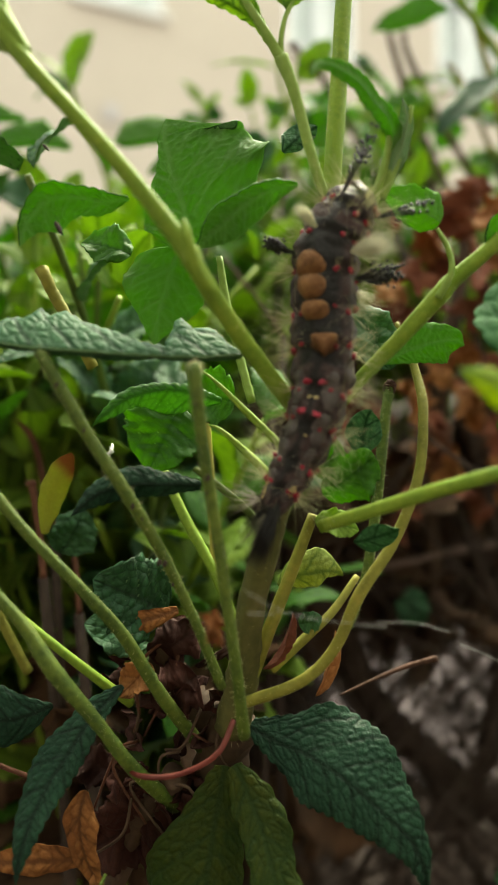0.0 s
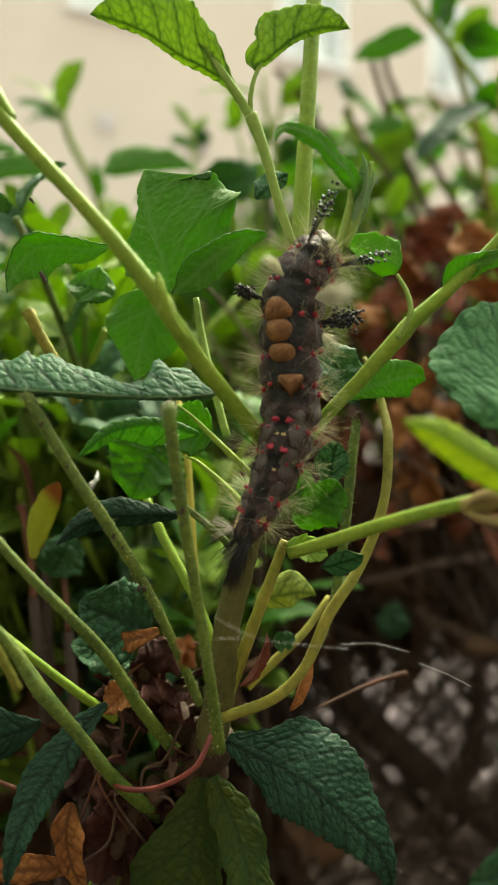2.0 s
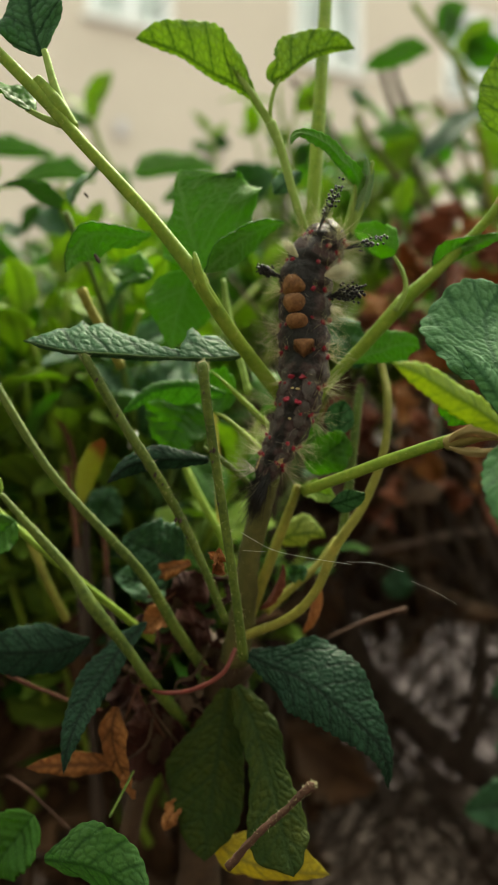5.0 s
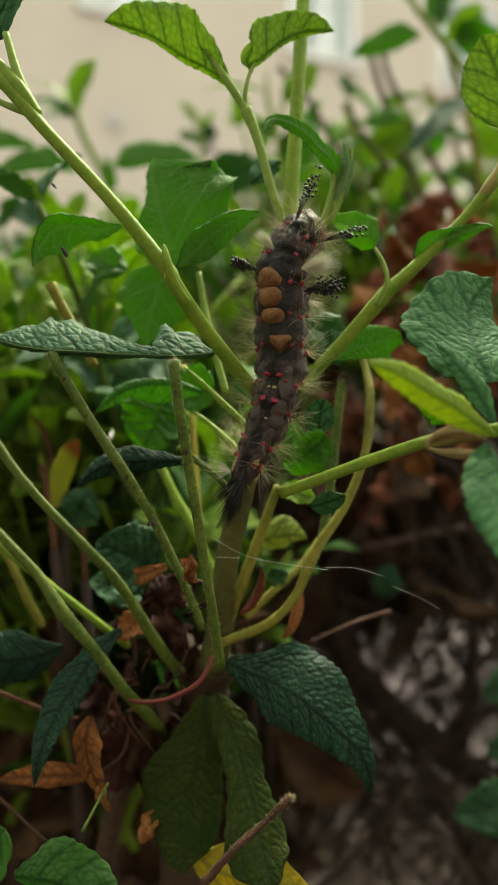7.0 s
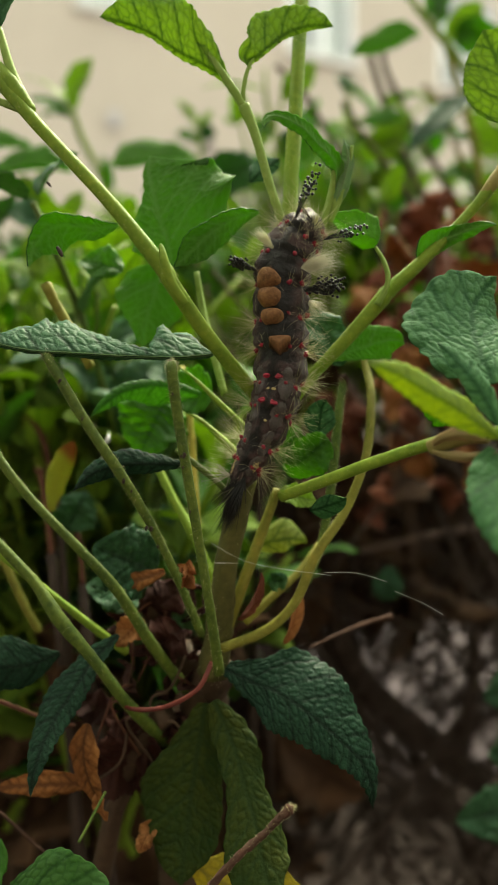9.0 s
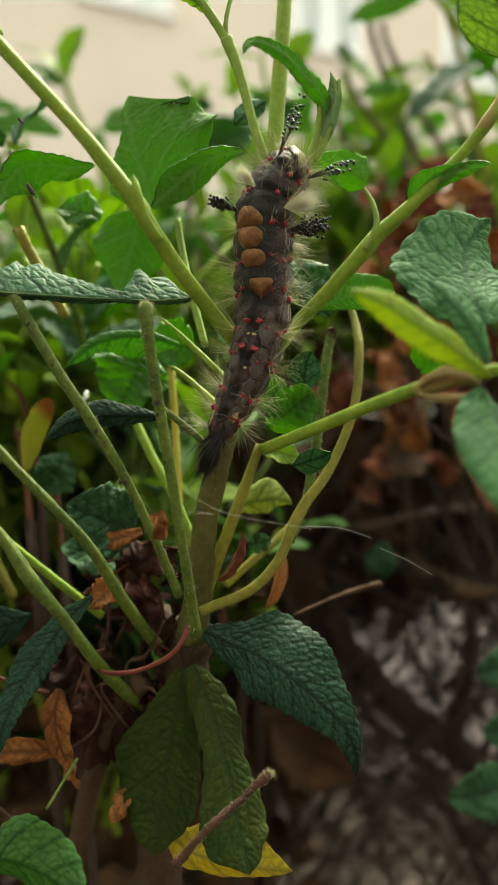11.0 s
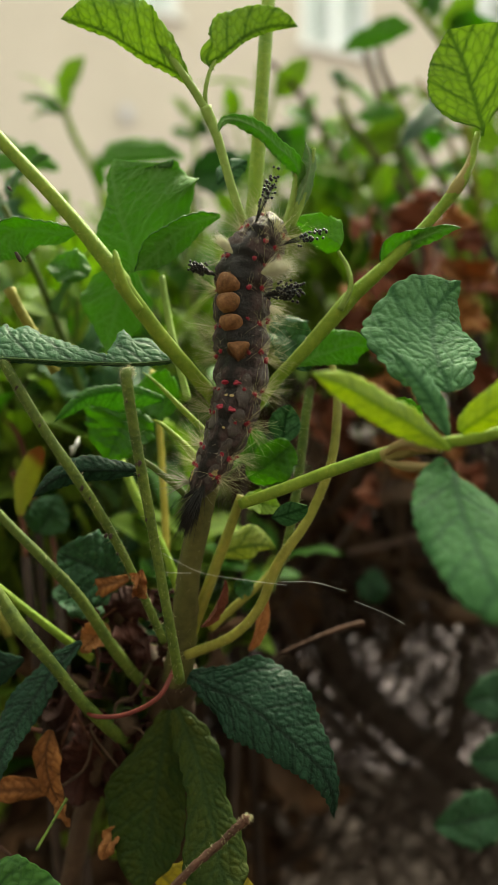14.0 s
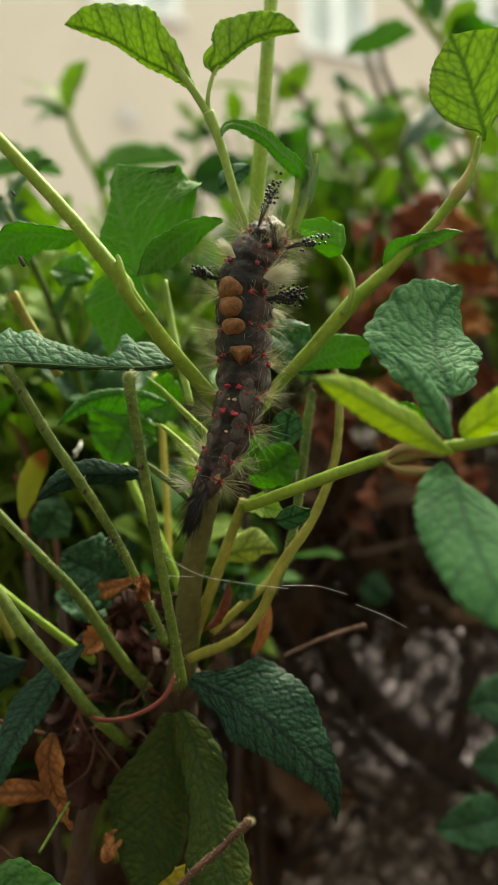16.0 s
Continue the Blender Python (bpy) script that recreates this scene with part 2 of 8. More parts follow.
def hairs(parent, name, c, length):
    rng = np.random.default_rng(len(bpy.data.objects))
    verts, faces = [], []
    run = np.linalg.norm(np.diff(c[:, :3], axis=0), axis=1).sum()
    for i in range(int(run / 0.00005)):
        k = rng.uniform(0, len(c) - 1.001)
        q = c[int(k)] + (k % 1) * (c[int(k) + 1] - c[int(k)])
        d = rng.standard_normal(3)
        d /= np.linalg.norm(d)
        strand(verts, faces, q[:3] + d * q[3] * 0.8, q[:3] + d * (q[3] + length * rng.uniform(0.4, 1.5)), 0.000019)
    mesh_object(name, verts, faces, [HAIR["pale"]], parent, "short pale fuzz")["kind"] = "stuff"


def strand(verts, faces, a, b, r, sag=None):
    """A three-sided tapering hair from a to b, through an optional middle point."""
    a, b = np.asarray(a, float), np.asarray(b, float)
    mid = (a + b) / 2 if sag is None else np.asarray(sag, float)
    d = b - a
    u = np.cross(d, (0.3, 0.9, 0.2))
    u /= np.linalg.norm(u) + 1e-12
    w = np.cross(d, u)
    w /= np.linalg.norm(w) + 1e-12
    f = len(verts)
    for q, s in ((a, r), (mid, r * 0.8)):
        for k in range(3):
            t = k * 2.0944
            verts.append(q + s * (math.cos(t) * u + math.sin(t) * w))
    verts.append(b)
    for k in range(3):
        j = (k + 1) % 3
        faces.append((f + k, f + j, f + 3 + j, f + 3 + k))
        faces.append((f + 3 + k, f + 3 + j, f + 6))


HAIR = {
    "pale": plain("hair_pale", (0.46, 0.45, 0.24), (0.68, 0.66, 0.42), 300, 0.5, 0.1, through_=0.3),
    "cream": plain("hair_cream", (0.72, 0.70, 0.50), (0.85, 0.83, 0.66), 300, 0.5, 0.1, through_=0.3),
    "grey": plain("hair_grey", (0.25, 0.22, 0.17), (0.45, 0.42, 0.33), 300, 0.5, 0.1),
    "black": plain("hair_black", (0.008, 0.008, 0.008), (0.02, 0.018, 0.016), 300, 0.5, 0.1),
}


def leaf_data(length, width, bend=0.15, fold=0.25, curl=0.0, wave=0.05, puff=0.035, teeth=22, nu=88, nv=24, a=0.5, b=0.8, seed=0, twist=0.0, ragged=0.0, sway=0.0):
    """A leaf along +x from its base, upper face to +z: ovate outline with toothed edge, quilted between its veins,
    folded at the midrib, bent down its length; two faces that meet at the rim."""
    rng = np.random.default_rng(seed)
    u = np.linspace(0, 1, nu + 1)
    v = np.linspace(-1, 1, nv + 1)
    U, V = np.meshgrid(u, v, indexing="ij")
    shape = np.clip(U, 1e-4, 1) ** a * np.clip(1 - U, 0, 1) ** b
    peak = a / (a + b)
    shape = shape / (peak ** a * (1 - peak) ** b)
    edge = 1 + 0.032 * np.sin(2 * np.pi * teeth * U) + 0.05 * np.sin(5.1 * U * np.pi + seed) + 0.04 * np.sin(9.7 * U * np.pi + 2 * seed) + 0.02 * np.sin(23 * U * np.pi + 5 * seed + 2 * np.sign(V))
    if ragged:
        edge = edge - ragged * np.abs(np.sin(7 * U * np.pi + seed * 1.7)) ** 3 * (V > 0) - ragged * np.abs(np.sin(5 * U * np.pi + seed)) ** 5 * (V < 0)
    W = width / 2 * shape * edge
    X = length * U + 0.06 * length * np.abs(V) * shape * 0.6
    Y = W * V + sway * length * np.sin(U * np.pi * 0.9)
    K = 7.0
    c = U * K - np.abs(V) * 1.5 + 0.22 * (V > 0)
    side = 1 - np.abs(np.sin(np.pi * c))
    cross = 1 - np.abs(np.sin(np.pi * (np.abs(V) * 3.6 + 0.5 * np.floor(c) + 0.25 * np.sin(9 * U + seed))))
    mid = np.exp(-(V / 0.07) ** 2)
    groove = np.clip(side ** 2 + 0.7 * cross ** 3, 0, 1)
    swell = (1 - groove) * np.clip(1 - np.abs(V) ** 6, 0, 1) * np.minimum(1, shape * 1.5)
    Z = fold * np.abs(Y - sway * length * np.sin(U * np.pi * 0.9)) + curl * V * V * W + 1.8 * bend * length * U * (1 - U) + puff * width * swell - 0.02 * width * mid
    Z = Z + wave * width * (np.sin(6.5 * U + 2.2 * V + seed) + 0.6 * np.sin(13 * U - 3.0 * V + 1.7 * seed)) * (0.25 + np.abs(V)) * shape
    Z = Z + 0.02 * width * np.sin(2 * np.pi * teeth * 0.5 * U + 3 * V + seed) * np.abs(V) ** 3 * shape
    Z = Z + 0.012 * width * np.sin(31 * U + 11 * V + seed) * np.sin(17 * V - 9 * U + 2 * seed) * shape
    ang = twist * U
    Y, Z = Y * np.cos(ang) - Z * np.sin(ang), Y * np.sin(ang) + Z * np.cos(ang)
    vein = np.clip(side ** 4 * 0.8 + mid + 0.5 * cross ** 6, 0, 1)
    top = np.stack([X, Y, Z], -1).reshape(-1, 3)
    thick = np.minimum(0.012 * width, 0.00025)
    rim = (np.abs(V) > 0.999) | (U > 0.999) | (U < 1e-6)
    low = np.stack([X, Y, Z - np.where(rim, 0, thick)], -1).reshape(-1, 3)
    ids_low = np.where(rim.ravel(), np.arange(top.shape[0]), 0)
    keep = ~rim.ravel()
    ids_low[keep] = top.shape[0] + np.arange(keep.sum())
    verts = np.vstack([top, low[keep]])
    faces, fm = [], []
    m = nv + 1
    for i in range(nu):
        for j in range(nv):
            q = (i * m + j, (i + 1) * m + j, (i + 1) * m + j + 1, i * m + j + 1)
            faces.append(q)
            fm.append(0)
            w = tuple(int(ids_low[k]) for k in q[::-1])
            if len(set(w) - set(q)):
                faces.append(w)
                fm.append(1)
    vv = vein.ravel()
    return verts, faces, fm, np.concatenate([vv, vv[keep]])


def leaf_pose(base, tip, roll):
    """The pose of a leaf from its base to its tip; roll 0 turns its upper face towards the path."""
    b, t = P(*base), P(*tip)
    x = (t - b).normalized()
    n = Vector((0, -1, 0))
    n = (n - x * n.dot(x)).normalized()
    n = Matrix.Rotation(radians(roll), 3, x) @ n
    y = n.cross(x)
    return Matrix.Translation(b) @ Matrix((x, y, n)).transposed().to_4x4(), (t - b).length


def leaf(parent, base, tip, width, roll, tone, label="", name="leaf", **shape):
    m, length = leaf_pose(base, tip, roll)
    shape.setdefault("seed", len(bpy.data.objects))
    if length < 0.012:
        shape.setdefault("nu", 40)
        shape.setdefault("nv", 18)
        shape.setdefault("teeth", 9)
    v, f, fm, vein = leaf_data(length, width * 0.01, **shape)
    ob = mesh_object(name, v, f, LEAF[tone], parent, label, fm, True, vein)
    ob.matrix_basis = m
    return ob


# leaves close to the path, quilted in their mesh: upper face, under face
def blade_material(name, dark, light, vein, glow, rough=0.5, through_=0.3, spec=0.2, specks=0.0, ribs=0.42):
    """A leaf face whose veins and blisters are in the mesh: crease shade mixed in as vein colour, patchy colour, fine
    down, light shining through.
    """
    m, nodes, links, bsdf = material(name)
    patch, grain = noise_tex(nodes, links, 140, 5, 0.62), noise_tex(nodes, links, 1900, 3)
    mean = nodes.new("ShaderNodeMath")
    mean.operation = 'MULTIPLY_ADD'
    mean.inputs[1].default_value = 0.4
    links.new(grain.outputs[0], mean.inputs[0])
    part_ = nodes.new("ShaderNodeMath")
    part_.operation = 'MULTIPLY'
    part_.inputs[1].default_value = 0.62
    links.new(patch.outputs[0], part_.inputs[0])
    links.new(part_.outputs[0], mean.inputs[2])
    r = ramp(nodes, [(0.36, dark), (0.66, light)])
    links.new(mean.outputs[0], r.inputs[0])
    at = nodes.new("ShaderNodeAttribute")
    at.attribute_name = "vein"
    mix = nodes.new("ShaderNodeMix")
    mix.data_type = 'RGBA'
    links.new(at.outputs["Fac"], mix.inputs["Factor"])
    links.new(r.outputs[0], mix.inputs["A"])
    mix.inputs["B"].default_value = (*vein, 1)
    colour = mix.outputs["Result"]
    if specks:
        dots = nodes.new("ShaderNodeTexVoronoi")
        dots.inputs["Scale"].default_value = 1500
        co = nodes.new("ShaderNodeTexCoord")
        links.new(co.outputs["Object"], dots.inputs["Vector"])
        few = nodes.new("ShaderNodeMath")
        few.operation = 'LESS_THAN'
        few.inputs[1].default_value = specks
        links.new(dots.outputs["Distance"], few.inputs[0])
        pale = nodes.new("ShaderNodeMix")
        pale.data_type = 'RGBA'
        links.new(few.outputs[0], pale.inputs["Factor"])
        links.new(colour, pale.inputs["A"])
        pale.inputs["B"].default_value = (min(1, light[0] * 2.2), min(1, light[1] * 1.7), min(1, light[2] * 2.2), 1)
        colour = pale.outputs["Result"]
    links.new(colour, bsdf.inputs["Base Color"])
    bumped(nodes, links, bsdf, grain.outputs[0], 0.7, 0.00028)
    bsdf.inputs["Roughness"].default_value = rough
    bsdf.inputs["Specular IOR Level"].default_value = spec
    tr = nodes.new("ShaderNodeBsdfTranslucent")
    tint = nodes.new("ShaderNodeMix")
    tint.data_type = 'RGBA'
    links.new(at.outputs["Fac"], tint.inputs["Factor"])
    tint.inputs["A"].default_value = (*glow, 1)
    tint.inputs["B"].default_value = (glow[0] * ribs, glow[1] * ribs * 1.12, glow[2] * ribs * 1.3, 1)
    links.new(tint.outputs["Result"], tr.inputs["Color"])
    both = nodes.new("ShaderNodeMixShader")
    both.inputs[0].default_value = through_
    links.new(bsdf.outputs[0], both.inputs[1])
    links.new(tr.outputs[0], both.inputs[2])
    links.new(both.outputs[0], nodes["Material Output"].inputs["Surface"])
    return m


BLADE = {
    "green": (blade_material("blade_green_upper", (0.034, 0.105, 0.026), (0.072, 0.175, 0.048), (0.018, 0.065, 0.012), (0.17, 0.38, 0.035), 0.5, 0.35, 0.2, 0.08),
              blade_material("blade_green_under", (0.045, 0.14, 0.022), (0.08, 0.205, 0.036), (0.16, 0.30, 0.09), (0.24, 0.52, 0.055), 0.6, 0.56, 0.15, ribs=0.95)),
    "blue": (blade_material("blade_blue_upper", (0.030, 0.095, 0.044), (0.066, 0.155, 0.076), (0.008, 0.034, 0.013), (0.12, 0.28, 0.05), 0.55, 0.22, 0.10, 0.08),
             blade_material("blade_blue_under", (0.08, 0.17, 0.06), (0.12, 0.23, 0.09), (0.16, 0.27, 0.11), (0.14, 0.32, 0.05), 0.7, 0.3, 0.2)),
    "pale": (blade_material("blade_pale_upper", (0.055, 0.145, 0.062), (0.098, 0.22, 0.10), (0.028, 0.09, 0.034), (0.17, 0.38, 0.08), 0.6, 0.3, 0.07, 0.07),
             blade_material("blade_pale_under", (0.10, 0.2, 0.08), (0.15, 0.27, 0.11), (0.2, 0.31, 0.14), (0.18, 0.38, 0.08), 0.7, 0.3, 0.2)),
    "mid": (blade_material("blade_mid_upper", (0.028, 0.095, 0.032), (0.060, 0.155, 0.056), (0.022, 0.075, 0.026), (0.15, 0.35, 0.055), 0.6, 0.3, 0.08, 0.07),
            blade_material("blade_mid_under", (0.08, 0.17, 0.06), (0.12, 0.23, 0.09), (0.16, 0.27, 0.11), (0.16, 0.36, 0.06), 0.7, 0.3, 0.2)),
    "cream": (blade_material("blade_cream_upper", (0.18, 0.24, 0.05), (0.29, 0.35, 0.09), (0.10, 0.16, 0.03), (0.42, 0.48, 0.09), 0.6, 0.35, 0.2),
              blade_material("blade_cream_under", (0.26, 0.29, 0.07), (0.36, 0.4, 0.12), (0.2, 0.25, 0.06), (0.5, 0.52, 0.10), 0.7, 0.35, 0.2)),
    "lime": (blade_material("blade_lime_upper", (0.11, 0.215, 0.045), (0.19, 0.30, 0.07), (0.05, 0.13, 0.022), (0.40, 0.56, 0.09), 0.55, 0.5, 0.2),
             blade_material("blade_lime_under", (0.12, 0.22, 0.05), (0.19, 0.30, 0.075), (0.05, 0.13, 0.025), (0.40, 0.56, 0.09), 0.6, 0.52, 0.2)),
    "yellow": (blade_material("blade_yellow_upper", (0.36, 0.30, 0.03), (0.55, 0.46, 0.05), (0.30, 0.26, 0.05), (0.6, 0.5, 0.05), 0.55, 0.35, 0.2),
               blade_material("blade_yellow_under", (0.40, 0.33, 0.03), (0.55, 0.46, 0.05), (0.45, 0.36, 0.08), (0.6, 0.5, 0.05), 0.6, 0.35, 0.2)),
    "glow": (blade_material("blade_glow_upper", (0.17, 0.26, 0.04), (0.27, 0.36, 0.06), (0.12, 0.20, 0.03), (0.52, 0.62, 0.07), 0.6, 0.5, 0.15, ribs=0.6),
             blade_material("blade_glow_under", (0.17, 0.26, 0.04), (0.27, 0.36, 0.06), (0.12, 0.20, 0.03), (0.52, 0.62, 0.07), 0.6, 0.5, 0.15, ribs=0.6)),
    "ripe": (blade_material("blade_ripe_upper", (0.18, 0.22, 0.03), (0.30, 0.33, 0.06), (0.26, 0.035, 0.02), (0.42, 0.44, 0.06), 0.55, 0.4, 0.15, ribs=0.4),
             blade_material("blade_ripe_under", (0.18, 0.22, 0.03), (0.30, 0.33, 0.06), (0.26, 0.035, 0.02), (0.42, 0.44, 0.06), 0.55, 0.4, 0.15, ribs=0.4)),
    "dry": (blade_material("blade_dry_upper", (0.17, 0.065, 0.022), (0.36, 0.155, 0.05), (0.12, 0.045, 0.016), (0.36, 0.14, 0.04), 0.75, 0.25, 0.15),
            blade_material("blade_dry_under", (0.19, 0.075, 0.028), (0.38, 0.17, 0.06), (0.13, 0.05, 0.02), (0.36, 0.14, 0.04), 0.8, 0.25, 0.15)),
    "blush": (blade_material("bract_upper", (0.22, 0.12, 0.06), (0.38, 0.24, 0.13), (0.26, 0.20, 0.08), (0.4, 0.26, 0.12), 0.6, 0.3, 0.2),
              blade_material("bract_under", (0.22, 0.12, 0.06), (0.38, 0.24, 0.13), (0.26, 0.20, 0.08), (0.4, 0.26, 0.12), 0.6, 0.3, 0.2)),
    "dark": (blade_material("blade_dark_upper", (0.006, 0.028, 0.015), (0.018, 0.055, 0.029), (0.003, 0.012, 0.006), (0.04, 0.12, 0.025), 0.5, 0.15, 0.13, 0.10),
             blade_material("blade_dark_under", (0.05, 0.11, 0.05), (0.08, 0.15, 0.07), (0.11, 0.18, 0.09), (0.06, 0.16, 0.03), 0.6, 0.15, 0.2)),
    # olive upper face also darkened for the shade of the leaves above
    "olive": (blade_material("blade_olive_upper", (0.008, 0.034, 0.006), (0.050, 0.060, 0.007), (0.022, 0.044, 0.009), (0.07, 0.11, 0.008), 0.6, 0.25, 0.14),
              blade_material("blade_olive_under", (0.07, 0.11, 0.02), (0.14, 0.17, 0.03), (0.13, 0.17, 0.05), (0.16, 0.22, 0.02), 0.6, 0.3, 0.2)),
}


def blisters(s, d, cell, seed):
    """Height (0 to 1) of a leaf's quilting at s along and d across it, both in cm, and how near a vein or crease is."""
    q = np.stack([(s - 0.55 * np.abs(d)) / cell, d / cell * 0.9], -1)
    home = np.floor(q).astype(int)
    one, two = np.full(s.shape, 9.0), np.full(s.shape, 9.0)
    for i in (-1, 0, 1):
        for j in (-1, 0, 1):
            h = home + (i, j)
            k = np.sin(h[..., 0] * 127.1 + h[..., 1] * 311.7 + seed * 17.3) * 43758.5453
            l = np.sin(h[..., 0] * 269.5 + h[..., 1] * 183.3 + seed * 9.1) * 24634.6345
            p = h + 0.5 + 0.98 * (np.stack([k - np.floor(k), l - np.floor(l)], -1) - 0.5)
            r = np.hypot(q[..., 0] - p[..., 0], q[..., 1] - p[..., 1])
            two = np.minimum(two, np.maximum(one, r))
            one = np.minimum(one, r)
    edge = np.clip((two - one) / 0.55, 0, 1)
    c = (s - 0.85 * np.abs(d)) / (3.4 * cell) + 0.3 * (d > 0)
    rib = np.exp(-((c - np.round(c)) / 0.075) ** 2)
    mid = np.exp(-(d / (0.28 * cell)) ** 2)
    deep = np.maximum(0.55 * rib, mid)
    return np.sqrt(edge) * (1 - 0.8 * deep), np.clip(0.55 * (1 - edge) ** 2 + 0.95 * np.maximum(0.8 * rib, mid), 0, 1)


def blade(parent, rows, tone, label="", name="leaf", curl=(0, 0), teeth=14, tooth=0.016, puff=0.012, cell=0.10, under=False, seed=0, tipped=0.0):
    """A quilted leaf along its midrib. Rows, from base to tip: x, y, z, the half widths to both sides (cm) and the angles
    (degrees) at which the halves rise towards the path; curl: how much further each half turns towards its rim;
    tipped: how far along its end begins to turn colour."""
    c = spline(rows, 10)
    run = np.concatenate([[0], np.cumsum(np.linalg.norm(np.diff(c[:, :3], axis=0), axis=1))])
    nu = int(np.clip(run[-1] / 0.016, 30, 210))
    at_ = np.linspace(0, run[-1], nu + 1)
    c = np.stack([np.interp(at_, run, c[:, k]) for k in range(7)], -1)
    c[:, 3:5] = np.maximum(c[:, 3:5], 0.004)
    nv = 2 * int(np.clip(c[:, 3:5].max() / 0.018, 7, 42))
    tan = np.gradient(c[:, :3], axis=0)
    tan /= np.linalg.norm(tan, axis=1)[:, None]
    n = np.array((0.0, -1.0, 0.0)) - tan * tan[:, 1:2] * -1.0
    n /= np.linalg.norm(n, axis=1)[:, None] + 1e-9
    left = np.cross(n, tan)
    v = np.linspace(-1, 1, nv + 1)
    half = nv // 2
    G = np.zeros((nu + 1, nv + 1, 3))
    D = np.zeros((nu + 1, nv + 1))
    wob = np.random.default_rng(seed).uniform(0, 6.28, 4)
    for side in (0, 1):
        t = np.linspace(0, 1, half + 1)
        bite = np.abs(np.sin(np.pi * teeth * (at_ / run[-1]) ** 0.9 + wob[side]))
        w = c[:, 3 + side]
        w = w * (1 + 0.03 * np.sin(at_ * 6 + wob[2 + side])) + tooth * run[-1] / 2.2 * (1.6 * bite - 1) * np.clip(w / 0.12, 0, 1)
        rise = np.radians(c[:, 5 + side])[:, None] + np.radians(curl[side]) * t[None, :] ** 2.5
        rise = rise + np.radians(9) * np.sin(at_ * 11 / run[-1] + wob[1 - side])[:, None] * t[None, :] ** 1.5
        rise = rise + np.radians(16) * np.sin(at_ * 12 + 3 * np.sin(at_ * 2.3) + wob[2 + side])[:, None] * t[None, :] ** 4
        step = np.stack([np.cos(rise), np.sin(rise)], -1)
        arc = np.concatenate([np.zeros((nu + 1, 1, 2)), np.cumsum((step[:, 1:] + step[:, :-1]) / 2, 1)], 1) / half * w[:, None, None]
        way = left if side == 0 else -left
        sheet = c[:, None, :3] + arc[..., :1] * way[:, None, :] + arc[..., 1:] * n[:, None, :]
        # the rims sweep a little towards the tip
        sheet = sheet + tan[:, None, :] * (0.22 * w[:, None] * t[None, :] ** 2 * np.clip(1 - (at_ / run[-1])[:, None] * 1.2, -0.1, 1))[..., None]
        cols = half - np.arange(half + 1) if side == 0 else half + np.arange(half + 1)
        G[:, cols] = sheet
        D[:, cols] = (1 if side else -1) * w[:, None] * t[None, :]
    S = np.repeat(at_[:, None], nv + 1, 1)
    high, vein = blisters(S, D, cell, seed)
    if under:
        vein = np.maximum(vein, np.clip((np.abs(v)[None, :] - 0.955) / 0.03, 0, 1) * 0.9)
    if tipped:
        turn = np.clip((S / run[-1] + 0.05 * np.sin(9 * D) - tipped) / 0.2, 0, 1)
        vein = np.maximum(0.12 * vein, turn * turn * (3 - 2 * turn))
    fine, _ = blisters(S + 3.3, D + 1.7, cell * 0.45, seed + 5)
    du, dv = np.gradient(G, axis=0), np.gradient(G, axis=1)
    nor = np.cross(dv, du)
    nor /= np.linalg.norm(nor, axis=2)[..., None] + 1e-12
    if (nor[:, half] * n).sum() < 0:
        nor = -nor
    fade = np.clip((1 - np.abs(v))[None, :] * 6, 0, 1) * np.clip(np.minimum(c[:, 3], c[:, 4])[:, None] / 0.05, 0.15, 1)
    up = -1.0 if under else 1.0
    G = G + nor * (up * puff * (high + 0.3 * fine - 0.6) * fade)[..., None]
    G = G * 0.01 + (0, 0, BASE)
    top = G.reshape(-1, 3)
    rim = np.zeros((nu + 1, nv + 1), bool)
    rim[0], rim[-1], rim[:, 0], rim[:, -1] = True, True, True, True
    keep = ~rim.ravel()
    low = (G - nor * 0.00018).reshape(-1, 3)[keep]
    ids = np.arange(top.shape[0])
    ids[keep] = top.shape[0] + np.arange(keep.sum())
    m = nv + 1
    i, j = np.meshgrid(np.arange(nu), np.arange(nv), indexing="ij")
    k = (i * m + j).ravel()
    near = np.stack([k, k + 1, k + m + 1, k + m], -1)
    far = ids[near[:, ::-1]]
    far = far[(np.sort(far, 1) != np.sort(near, 1)).any(1)]
    faces = near.tolist() + far.tolist()
    fm = [1 if under else 0] * len(near) + [0 if under else 1] * len(far)
    vv = vein.ravel()
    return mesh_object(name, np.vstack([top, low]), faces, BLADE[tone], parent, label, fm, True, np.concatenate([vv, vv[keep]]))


def rooted(ob, x, y, z, r=0.09, lean=0.0):
    """The bare lower stem of a shoot, from its first leaves down to the soil."""
    g = np.random.default_rng(len(bpy.data.objects))
    d = g.uniform(-2.5, 2.5, 4)
    d[0] += lean
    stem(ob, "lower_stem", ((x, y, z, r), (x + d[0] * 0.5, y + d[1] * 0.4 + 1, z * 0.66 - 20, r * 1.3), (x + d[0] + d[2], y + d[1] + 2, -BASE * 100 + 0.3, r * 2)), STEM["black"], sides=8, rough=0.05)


def thing(name, label, category, group="", place=(0, 0, 0)):
    ob = new(name)
    ob.empty_display_size = 0.02
    ob.location = place
    return tagged(ob, label, category, group)


# ---- ground and facade ----
def box(bm, lo, hi):
    vs = [bm.verts.new((x, y, z)) for x in (lo[0], hi[0]) for y in (lo[1], hi[1]) for z in (lo[2], hi[2])]
    for q in ((0, 1, 3, 2), (4, 6, 7, 5), (0, 4, 5, 1), (2, 3, 7, 6), (0, 2, 6, 4), (1, 5, 7, 3)):
        bm.faces.new([vs[k] for k in q])


